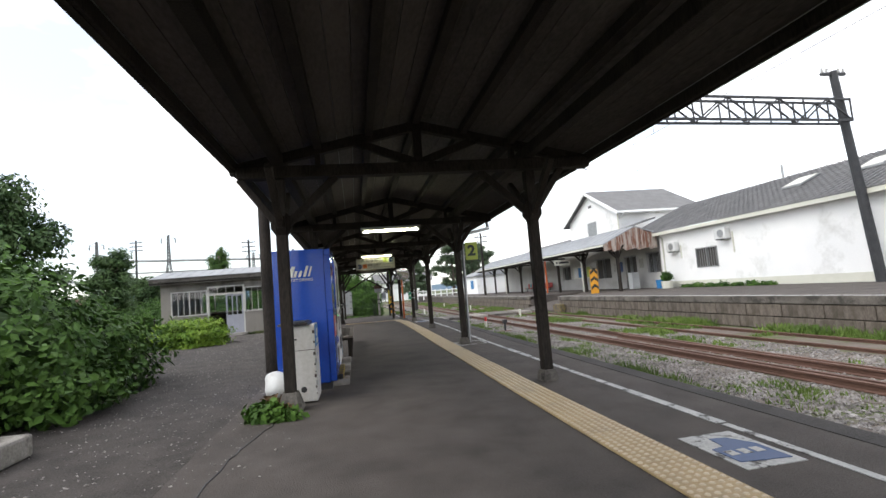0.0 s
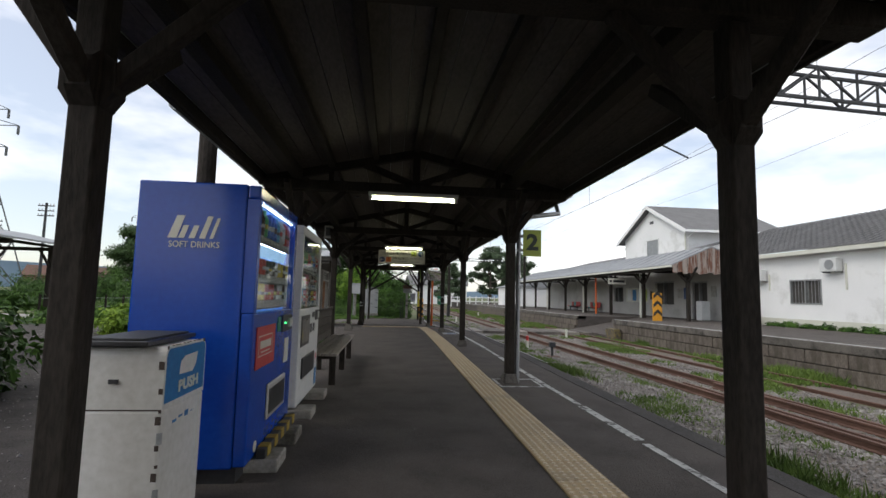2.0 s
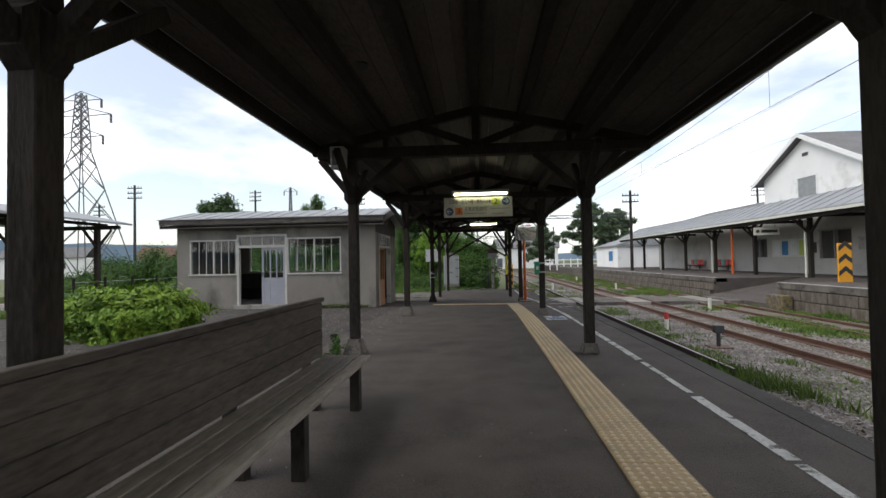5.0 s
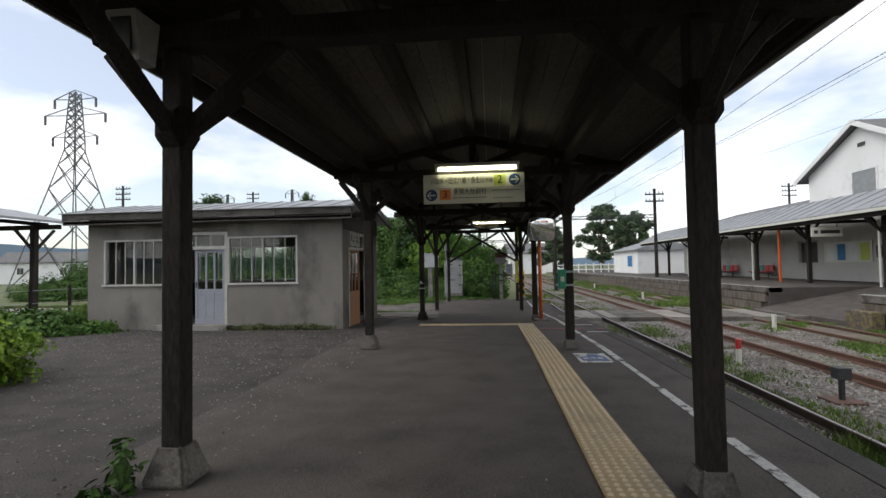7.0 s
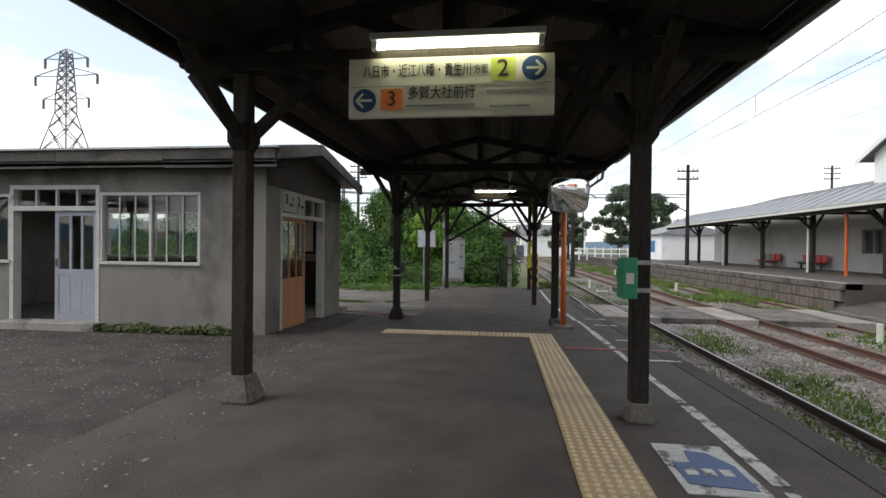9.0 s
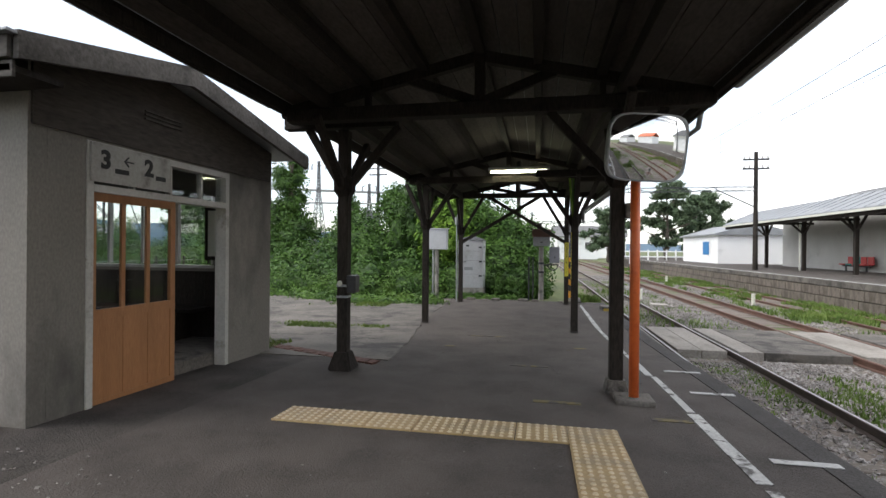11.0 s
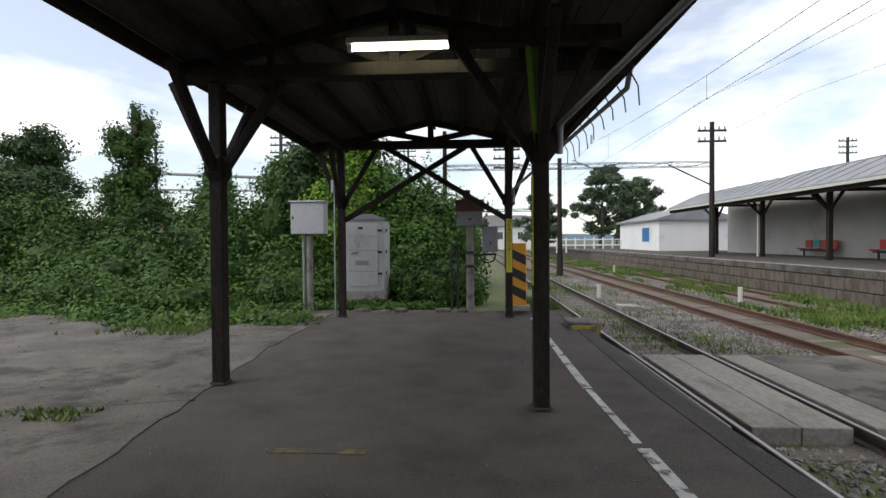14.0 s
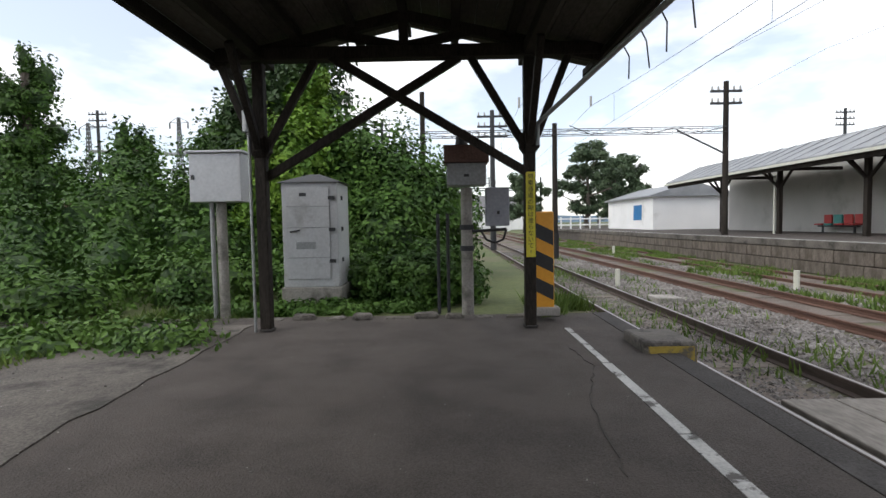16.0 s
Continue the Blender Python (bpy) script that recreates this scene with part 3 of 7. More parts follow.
def post(x, y, top):
    z0 = float(level(y))
    bm = box(x - 0.06, x + 0.06, y - 0.06, y + 0.06, z0 - 0.02, top, bevel=0.012)
    p = part("post", bm, M_WOOD, canopy)
    for s in (-1, 1):
        ch = prism([(x + s * 0.061, y - 0.05, z0 + 1.90), (x + s * 0.061, y - 0.05, z0 + 2.14), (x + s * 0.108, y - 0.05, z0 + 2.10), (x + s * 0.108, y - 0.05, z0 + 1.97)], (0, 0.1, 0))
        part("cheek_block", ch, M_WOOD, p)
        ch = prism([(x - 0.05, y + s * 0.061, z0 + 1.90), (x - 0.05, y + s * 0.061, z0 + 2.14), (x - 0.05, y + s * 0.108, z0 + 2.10), (x - 0.05, y + s * 0.108, z0 + 1.97)], (0.1, 0, 0))
        part("cheek_block", ch, M_WOOD, p)
    return p


def footing(x, y, r0, r1, h, wood=None):
    z = float(level(y))
    bm = bmesh.new()
    bmesh.ops.create_cone(bm, cap_ends=True, segments=4, radius1=r0 * 1.41, radius2=r1 * 1.41, depth=h, matrix=Matrix.Translation((x, y, z + h / 2)) @ Matrix.Rotation(radians(45), 4, "Z"))
    bmesh.ops.bevel(bm, geom=bm.edges[:], offset=0.02, segments=2, affect="EDGES")
    return part("footing", bm, wood or (M_FOOTING if h > 0.1 else M_COPING), canopy, "flared dark timber foot" if wood else "flared grimy concrete footing" if h > 0.1 else "low asphalt collar")


for k, y in enumerate(POST_Y):
    last = k == len(POST_Y) - 1
    dz = float(level(y))
    lift = 0.12 if last else 0.0
    tz = TIE + lift
    for x, side in ((XL, 0), (XR, 1)):
        # three posts stand out of line with their tie beams
        dx, dy = {(6, 0): (0.05, 0.32), (1, 0): (0, -0.8), (6, 1): (-0.05, 0), (7, 0): (-0.09, 0), (7, 1): (-0.12, -0.66)}.get((k, side), (0, 0))
        x, yp, s = x + dx, y + dy, 1 if side else -1
        post(x, yp, tz - 0.08)
        footing(x, yp, *((0.14, 0.075, 0.22) if x < 1 and k < 7 else (0.11, 0.075, 0.15) if k < 7 else (0.088, 0.07, 0.05)), wood=M_WOOD if k == 6 and side == 0 else None)
        rotated_beam((x + s * 0.07, yp, dz + 2.06), (x + s * 0.42, yp, tz - 0.06), 0.07, 0.08, "knee_brace")
        rotated_beam((x - s * 0.07, yp, dz + 2.02), (x - s * 0.62, yp, tz - 0.06), 0.07, 0.08, "knee_brace")
        for s2 in (-1, 1):
            if not (last and s2 == 1):
                rotated_beam((x, yp + s2 * 0.07, dz + 2.0), (x, yp + s2 * 0.72, tz - 0.10), 0.07, 0.08, "knee_brace")
        if abs(dy) > 0.1:
            rotated_beam((x - 0.7, yp, tz - 0.0), (x + 0.6, yp, tz - 0.0), 0.12, 0.12, "bolster")
    tb = part("tie_beam", me_tie, None, canopy)
    tb.location = (0, y, tz)
    # roof truss
    rotated_beam((RIDGE, y, tz + 0.06), (RIDGE, y, roof_z(RIDGE) - 0.1), 0.1, 0.1, "king_post")
    for s in (-1, 1):
        rotated_beam((RIDGE + s * 0.05, y, tz + 0.08), (RIDGE + s * 0.72, y, roof_z(RIDGE + 0.72) - 0.14), 0.07, 0.09, "strut")
        rotated_beam((RIDGE, y, roof_z(RIDGE) - 0.13), (RIDGE + s * 2.1, y, roof_z(RIDGE + 2.1) - 0.1), 0.09, 0.11, "principal_rafter")
        rotated_beam((RIDGE + s * 1.15, y, tz + 0.06), (RIDGE + s * 1.15, y, roof_z(RIDGE + 1.15) - 0.14), 0.06, 0.07, "strut")

Y0, Y1 = -12.0, 28.15
for x in (XL, XR):
    rotated_beam((x, Y0, TIE + 0.015 + 0.12), (x, Y1 - 0.3, TIE + 0.015 + 0.12), 0.12, 0.13, "wall_plate")
for x in (-0.30, 0.62, 1.2, RIDGE, 2.32, 2.9 + 0.0, 3.9):
    rotated_beam((x, Y0, roof_z(x) - 0.07), (x, Y1, roof_z(x) - 0.07), 0.09, 0.09, "purlin")
# boards under the roofing, laid along the platform
for s, x_end in ((-1, EAVE_L), (1, EAVE_R)):
    n = 11
    for i in range(n):
        a, b = RIDGE + (x_end - RIDGE) * i / n, RIDGE + (x_end - RIDGE) * (i + 1) / n - s * 0.006
        part("roof_board", prism([(a, Y0, roof_z(a) + 0.014), (b, Y0, roof_z(b) + 0.014), (b, Y0, roof_z(b) + 0.03), (a, Y0, roof_z(a) + 0.03)], (0, Y1 - Y0, 0)), M_BOARD, canopy)
    part("roof_sheet", prism([(RIDGE - s * 0.02, Y0, roof_z(RIDGE) + 0.036), (x_end + s * 0.06, Y0, roof_z(x_end) + 0.022), (x_end + s * 0.06, Y0, roof_z(x_end) + 0.05), (RIDGE - s * 0.02, Y0, roof_z(RIDGE) + 0.07)], (0, Y1 - Y0 + 0.06, 0)), M_SHEET, canopy, "grey corrugated roof sheet")
    part("fascia", box(min(x_end, x_end + s * 0.025), max(x_end, x_end + s * 0.025), Y0, Y1, roof_z(x_end) - 0.13, roof_z(x_end) + 0.01), M_WOOD, canopy)

# crossed braces of the end frame
for (xa, za), (xb, zb) in (((0.22, 1.42), (2.36, 2.68)), ((3.06, 1.42), (0.98, 2.68))):
    rotated_beam((xa, 27.5 + (0.045 if xa < 1 else -0.045), za), (xb, 27.5 + (0.045 if xa < 1 else -0.045), zb), 0.07, 0.09, "cross_brace")

# gutters and downpipes
def gutter(x, y0, y1, z):
    bm = bmesh.new()
    pr = [(x + 0.055 * math.cos(a), y0, z + 0.055 * math.sin(a)) for a in np.linspace(math.pi, 2 * math.pi, 7)]
    pr += [(x + 0.047 * math.cos(a), y0, z + 0.047 * math.sin(a)) for a in np.linspace(2 * math.pi, math.pi, 7)]
    return part("gutter", prism(pr, (0, y1 - y0, 0), bm), M_GALV, canopy, "grey half-round gutter")


gutter(EAVE_R + 0.09, 4.6, 18.3, roof_z(EAVE_R) - 0.05)
gutter(EAVE_L - 0.09, 2.0, 18.3, roof_z(EAVE_L) - 0.05)
wire([(EAVE_R + 0.09, 5.2, roof_z(EAVE_R) - 0.11), (EAVE_R + 0.06, 5.0, 2.45), (3.32, 4.56, 2.3), (3.22, 4.52, 2.2), (3.205, 4.5, 0.02)], 0.035, M_GALV, "downpipe", canopy, label="pale grey downpipe")


# ---- fluorescent lights ----
def tube_light(y, xc, z, length=1.16):
    t = thing("ceiling_light", "lit bare fluorescent tube under the canopy", "ceiling light", "canopy lights")
    part("housing", box(xc - length / 2 - 0.03, xc + length / 2 + 0.03, y - 0.05, y + 0.05, z + 0.035, z + 0.085, bevel=0.008), M_WHITE, t)
    part("tube", rod((xc - length / 2, y, z), (xc + length / 2, y, z), 0.018, n=12), M_TUBE, t)
    for s in (-1, 1):
        part("socket", box(xc + s * length / 2 - 0.02, xc + s * length / 2 + 0.02, y - 0.025, y + 0.025, z - 0.025, z + 0.04), M_WHITE, t)
    part("bracket", box(xc - 0.03, xc + 0.03, y - 0.02, y + 0.02, z + 0.08, z + 0.2), M_DARKSTEEL, t)
    return t


tube_light(4.44, 1.73, 2.455)
tube_light(13.36, 1.82, 2.64)
tube_light(23.2, 1.96, 2.71, 1.1)

# hanging direction sign
sg = thing("hanging_sign", "white hanging platform direction sign with arrows and numbers", "sign")
SX0, SX1, SZ0, SZ1, SY = 1.03, 2.5, 2.155, 2.585, 13.44
part("board", box(SX0, SX1, SY - 0.02, SY + 0.02, SZ0, SZ1, bevel=0.004), M_SIGNWHITE, sg)
face = SY - 0.0225


def upright(x, z, y=face):
    return pose(x, y, z, 90, 0, 0)


def plate(x0, x1, z0, z1, y, mat, name, parent, d=0.002):
    return part(name, box(x0, x1, y - d, y, z0, z1), mat, parent)


zt, zb = SZ0 + 0.325, SZ0 + 0.125
plate(SX0 + 1.03, SX0 + 1.2, zt - 0.08, zt + 0.08, face, M_SIGNYELLOW, "number_panel", sg)
plate(SX0 + 0.24, SX0 + 0.4, zb - 0.07, zb + 0.08, face, M_SIGNORANGE, "number_panel", sg)
lettering("2", 0.17, M_BLACK, upright(SX0 + 1.115, zt, face - 0.004), sg, "digit")
lettering("3", 0.15, M_BLACK, upright(SX0 + 0.32, zb + 0.005, face - 0.004), sg, "digit")
for xc, zc, s in ((SX0 + 1.33, zt, 1), (SX0 + 0.12, zb, -1)):
    own = bmesh.new()
    bmesh.ops.create_cone(own, cap_ends=True, segments=28, radius1=0.085, radius2=0.085, depth=0.004, matrix=pose(xc, face - 0.001, zc, 90))
    rd = part("arrow_roundel", own, M_SIGNBLUE, sg, "dark blue roundel with a white arrow")
    bm = box(xc - 0.055, xc + 0.055, face - 0.006, face - 0.004, zc - 0.009, zc + 0.009)
    for t2 in (-1, 1):
        beam((xc + s * 0.06, face - 0.0056, zc), (xc + s * 0.01, face - 0.0056, zc + t2 * 0.05), 0.002, 0.018, bm)
    part("arrow", bm, M_SIGNWHITE, rd)
lettering("八日市・近江八幡・貴生川", 0.1, M_BLACK, upright(SX0 + 0.5, zt, face - 0.002), sg, width=0.78)
lettering("方面", 0.07, M_BLACK, upright(SX0 + 0.96, zt, face - 0.002), sg, width=0.1)
lettering("多賀大社前行", 0.1, M_BLACK, upright(SX0 + 0.68, zb + 0.04, face - 0.002), sg, width=0.48)
for x0, x1, z in ((0.42, 0.92, zb - 0.045), (1.0, 1.42, zb + 0.05), (1.02, 1.3, zb - 0.06)):
    plate(SX0 + x0, SX0 + x1, z - 0.008, z + 0.008, face, M_GALV, "small_print", sg)
plate(SX0 + 0.02, SX1 - 0.02, SZ0 + 0.22, SZ0 + 0.226, face, M_GALV, "dividing_line", sg)
for x in (SX0 + 0.25, SX1 - 0.25):
    part("hanger", rod((x, SY, SZ1), (x, SY, 2.62), 0.01), M_DARKSTEEL, sg)

# platform number plate on a post
M_DIGIT = material("dark olive sign paint", (0.03, 0.045, 0.03), (0.05, 0.065, 0.045), rough=0.5, bump=0.02)
s2 = thing("platform_number_sign", "yellow-green square sign with a dark number two", "sign")
part("board", box(3.27, 3.53, 4.47, 4.485, 1.74, 2.11, bevel=0.004), M_SIGNYELLOW, s2)
lettering("2", 0.3, M_DIGIT, pose(3.4, 4.466, 1.925, 90, 0, 0), s2, "digit", width=0.17, weight=0.012)
part("bracket", box(3.18, 3.28, 4.486, 4.5, 1.8, 1.84), M_GALV, s2)
part("bracket", box(3.18, 3.28, 4.486, 4.5, 2.0, 2.04), M_GALV, s2)


# ---- vending machines ----
def vending(name, label, y0, y1, x0, x1, top, body, trim, logo):
    v = thing(name, label, "vending machine", "vending machines")
    z0 = 0.09
    part("body", box(x0, x1 - 0.05, y0, y1, z0, top, bevel=0.012), body, v)
    part("plinth", box(x0 + 0.03, x1 - 0.03, y0 + 0.03, y1 - 0.03, 0, z0), M_DARKPLASTIC, v)
    # door with a display window
    wz0, wz1 = z0 + (top - z0) * 0.535, top - 0.09
    wy0, wy1 = y0 + 0.065, y1 - 0.09
    xa, xb = x1 - 0.048, x1 + 0.03
    d = part("door", box(xa, xb, y0 + 0.005, y1 - 0.005, z0 + 0.01, wz0, bevel=0.012), trim, v)
    part("door_head", box(xa, xb, y0 + 0.005, y1 - 0.005, wz1, top - 0.004, bevel=0.012), trim, d)
    part("door_stile", box(xa, xb - 0.001, y0 + 0.005, wy0, wz0 + 0.001, wz1 - 0.001, bevel=0.004), trim, d)
    part("door_stile", box(xa, xb - 0.001, wy1, y1 - 0.005, wz0 + 0.001, wz1 - 0.001, bevel=0.004), trim, d)
    part("display_back", box(x1 - 0.046, x1 - 0.04, wy0, wy1, wz0, wz1), M_BACKLIT if logo else M_CASEBACK, d, "backlit display panel" if logo else "unlit display panel with dimness in its colour")
    gl = part("display_glass", box(x1 + 0.016, x1 + 0.02, wy0 + 0.001, wy1 - 0.001, wz0 + 0.001, wz1 - 0.001), M_GLASS, d, "clear display window")
    gl.visible_shadow = False
    rng = random.Random(71 + int(y0 * 10))
    n = 11
    we = wy1 - (0.1 if logo else 0.03)
    dy = (we - wy0) / n
    # Second set: whites swapped for tan and brown, so colour carries the case's dimness.
    rows = ((5, 5, 5, 0, 0, 0, 10, 4, 4, 10, 4), (0, 0, 0, 10, 10, 10, 4, 2, 2, 10, 2), (0, 10, 3, 1, 1, 1, 7, 4, 4, 0, 8)) if logo else ((7, 7, 0, 8, 4, 10, 10, 2, 2, 0, 0), (3, 3, 9, 8, 8, 9, 9, 10, 9, 10, 9), (3, 3, 3, 3, 0, 8, 9, 7, 1, 9, 0))
    shelves = [(0.08, 0.125), (0.25, 0.115), (0.51, 0.18)] if logo else [(0.07, 0.115), (0.24, 0.11), (0.44, 0.13)]
    for r, (up, h) in enumerate(shelves):
        zz = wz0 + up
        part("display_shelf", box(x1 - 0.038, x1 - 0.004, wy0 + 0.004, we, zz - 0.012, zz), M_WHITE, d)
        part("price_strip", prism([(x1 - 0.0035, wy0 + 0.01, zz), (x1 - 0.0035, wy0 + 0.01, zz - 0.055), (x1 + 0.012, wy0 + 0.01, zz - 0.06), (x1 + 0.012, wy0 + 0.01, zz - 0.05)], (0, we - wy0 - 0.02, 0)), M_GALV if logo and r == 2 else M_WHITE, d)
        for k in range(n):
            yc = wy0 + (k + 0.5) * dy
            bottle = r == 2 and k % 4 != 3 or (not logo and r == 1 and k < 4)
            hh = h * (0.94 + 0.06 * rng.random())
            rad, xc = dy * 0.43, x1 - 0.016
            rad = min(rad, 0.03)
            bm = rod((xc, yc, zz + 0.004), (xc, yc, zz + hh * (0.68 if bottle else 0.9)), rad, n=14)
            rod((xc, yc, zz), (xc, yc, zz + 0.004), rad * 0.85, rad, 14, bm)
            if bottle:
                rod((xc, yc, zz + hh * 0.68), (xc, yc, zz + hh * 0.88), rad, rad * 0.42, 14, bm)
                rod((xc, yc, zz + hh * 0.88), (xc, yc, zz + hh), rad * 0.45, n=10, bm=bm)
            else:
                rod((xc, yc, zz + hh * 0.9), (xc, yc, zz + hh * 0.95), rad, rad * 0.8, 14, bm)
            drink = part("drink", bm, DRINKS[rows[r][k]], d)
            part("label_band", rod((xc, yc, zz + hh * 0.3), (xc, yc, zz + hh * (0.42 + 0.12 * rng.random())), rad + 0.0008, n=14), DRINKS[(4, 2, 0, 4, 10, 4)[rng.randrange(6)]], drink)
            part("button", box(x1 + 0.0125, x1 + 0.0155, yc - dy * 0.3, yc + dy * 0.3, zz - 0.062, zz - 0.05), M_DARKPLASTIC, d)
            part("price_label", prism([(x1 - 0.0015, yc - dy * 0.28, zz - 0.004), (x1 - 0.0015, yc - dy * 0.28, zz - 0.026), (x1 + 0.006, yc - dy * 0.28, zz - 0.028), (x1 + 0.003, yc - dy * 0.28, zz - 0.006)], (0, dy * 0.5, 0)), (M_SIGNBLUE, M_SIGNWHITE, M_LIGHTBLUE)[k % 3] if not logo else (M_SIGNWHITE, M_ALU)[k % 2], d)
    if logo:
        part("banner", prism([(x1 - 0.036, wy0 + 0.01, wz0 + 0.37), (x1 - 0.03, wy0 + 0.01, wz0 + 0.37), (x1 - 0.012, wy0 + 0.01, wz0 + 0.45), (x1 - 0.036, wy0 + 0.01, wz0 + 0.45)], (0, we - wy0 - 0.02, 0)), M_BANNER, d, "backlit pale blue banner")
        part("shelf_light", box(x1 - 0.03, x1 - 0.018, wy0 + 0.02, we - 0.02, wz0 + 0.452, wz0 + 0.46), M_CASELIGHT, d)
        part("side_panel", box(x1 - 0.038, x1 - 0.012, we + 0.006, wy1 - 0.004, wz0 + 0.01, wz1 - 0.03), M_SIDEPANEL, d, "pale lavender printed side panel")
        for k in range(20):
            yl = wy0 + 0.03 + k * (wy1 - wy0 - 0.06) / 19
            part("led", box(x1 - 0.004, x1 + 0.006, yl - 0.011, yl + 0.011, wz1 - 0.014, wz1 - 0.006), M_CASELIGHT, d)
    else:
        for a, b, lo, hi in ((0.02, 0.3, 0.37, 0.43), (0.3, 0.62, 0.36, 0.425), (0.62, 0.98, 0.35, 0.41)):
            ya, yb = wy0 + a * (we - wy0), wy0 + b * (we - wy0) - 0.006
            part("placard", prism([(x1 + 0.004, ya, wz0 + lo), (x1 + 0.006, ya, wz0 + lo), (x1 - 0.012, ya, wz0 + hi), (x1 - 0.014, ya, wz0 + hi)], (0, yb - ya, 0)), M_SIGNWHITE, d, "white paper placard")
    xf = x1 + 0.031
    return v, d, xf, wz0


# Backing coloured dark to stand in for the shade of an unlit case.
M_CASEBACK = material("display backing with dimness in colour", (0.06, 0.065, 0.07), (0.13, 0.14, 0.15), rough=0.6, scale=2, bump=0)
DRINKS = [material("drink label", c, [min(1, q * 1.4 + 0.03) for q in c], rough=0.3, scale=12, fine=60, bump=0, low=0.42, high=0.5) for c in ((0.5, 0.04, 0.03), (0.04, 0.12, 0.42), (0.55, 0.42, 0.05), (0.06, 0.3, 0.1), (0.5, 0.5, 0.48), (0.62, 0.5, 0.04), (0.5, 0.26, 0.06), (0.1, 0.35, 0.5), (0.5, 0.15, 0.25), (0.35, 0.3, 0.22), (0.06, 0.035, 0.025))]
M_BANNER = glow("backlit banner print", (0.42, 0.68, 1.0), 0.75)
M_SIDEPANEL = glow("backlit side print", (0.62, 0.66, 0.9), 0.35)

VY0, VY1, VX0, VX1 = 1.0, 2.24, -0.10, 0.60
v, d, xf, wz0 = vending("vending_machine", "royal blue drinks vending machine with a lit display", VY0, VY1, VX0, VX1, 1.83, M_BLUE, M_BLUE, True)
# maker's mark as plain slanted strokes, and its words
mark = bmesh.new()
for k, (w, h) in enumerate(((0.075, 0.14), (0.05, 0.08), (0.05, 0.08), (0.05, 0.14), (0.03, 0.13))):
    xx = 0.09 + k * 0.062
    prism([(xx, VY0 - 0.004, 1.475), (xx + w * 0.72, VY0 - 0.004, 1.475), (xx + w * 0.72 + h * 0.3, VY0 - 0.004, 1.475 + h), (xx + w * 0.1 + h * 0.3, VY0 - 0.004, 1.475 + h)], (0, 0.002, 0), mark)
part("maker_mark", mark, M_SIGNWHITE, v, "plain white slanted maker's mark")
lettering("SOFT DRINKS", 0.055, M_SIGNWHITE, pose(0.25, VY0 - 0.003, 1.435, 90, 0, 0), v, width=0.3)
part("red_panel", box(xf, xf + 0.006, VY0 + 0.085, VY0 + 0.58, 0.66, 0.93, bevel=0.002), M_RED, d, "red advertising panel")
for a, b, lo, hi in ((0.13, 0.5, 0.735, 0.741), (0.13, 0.5, 0.864, 0.87), (0.13, 0.136, 0.741, 0.864), (0.494, 0.5, 0.741, 0.864), (0.17, 0.46, 0.785, 0.835), (0.2, 0.43, 0.758, 0.766)):
    part("panel_print", box(xf + 0.006, xf + 0.008, VY0 + a, VY0 + b, lo, hi), M_SIGNWHITE, d)
part("coin_panel", box(xf, xf + 0.012, VY0 + 0.8, VY0 + 1.12, 0.85, 0.98, bevel=0.004), M_DARKPLASTIC, d)
part("coin_slot", box(xf + 0.012, xf + 0.03, VY0 + 0.98, VY0 + 1.08, 0.88, 0.95, bevel=0.004), M_ALU, d)
part("note_panel", box(xf, xf + 0.004, VY0 + 0.93, VY0 + 1.08, 0.6, 0.79), M_SIGNWHITE, d, "white instruction notice")
part("note_panel", box(xf, xf + 0.005, VY0 + 0.66, VY0 + 0.76, 0.86, 0.97), M_GREEN, d)
part("green_lamp", box(xf + 0.012, xf + 0.016, VY0 + 0.86, VY0 + 0.89, 0.91, 0.925), glow("green indicator", (0.05, 0.9, 0.2), 4), d)
part("dispensing_flap", box(xf, xf + 0.014, VY0 + 0.42, VY0 + 0.98, 0.28, 0.52, bevel=0.01), M_ALU, d, "silver dispensing flap")
part("flap_window", box(xf + 0.014, xf + 0.018, VY0 + 0.46, VY0 + 0.94, 0.31, 0.48), M_DARKPLASTIC, d)
part("round_sticker", rod((xf, VY0 + 0.2, 0.17), (xf + 0.003, VY0 + 0.2, 0.17), 0.035, n=16), M_SIGNWHITE, d)

WY0, WY1 = 2.56, 3.78
v2, d2, xf, wz0 = vending("vending_machine", "white drinks vending machine with a green corner band", WY0, WY1, -0.08, 0.60, 1.80, M_WHITE, M_WHITE, False)
part("green_band", box(-0.07, 0.53, WY0 - 0.004, WY0 - 0.001, 1.63, 1.74), M_GREEN, v2)
part("blue_band", box(-0.07, 0.53, WY0 - 0.004, WY0 - 0.001, 1.52, 1.628), M_SIGNBLUE, v2)
part("green_band", prism([(-0.07, WY0 - 0.001, 0.42), (0.53, WY0 - 0.001, 0.2), (0.53, WY0 - 0.001, 0.4), (-0.07, WY0 - 0.001, 0.66)], (0, -0.003, 0)), M_GREEN, v2)
part("blue_band", prism([(-0.07, WY0 - 0.001, 0.1), (0.53, WY0 - 0.001, 0.1), (0.53, WY0 - 0.001, 0.197), (-0.07, WY0 - 0.001, 0.417)], (0, -0.003, 0)), M_SIGNBLUE, v2)
part("coin_panel", box(xf, xf + 0.012, 3.5, 3.7, 0.86, 0.97, bevel=0.004), M_DARKPLASTIC, d2)
part("coin_slot", box(xf + 0.012, xf + 0.022, 3.6, 3.67, 0.88, 0.95, bevel=0.004), M_ALU, d2)
part("display_window", box(xf, xf + 0.005, 3.3, 3.44, 0.9, 0.955), M_DARKPLASTIC, d2)
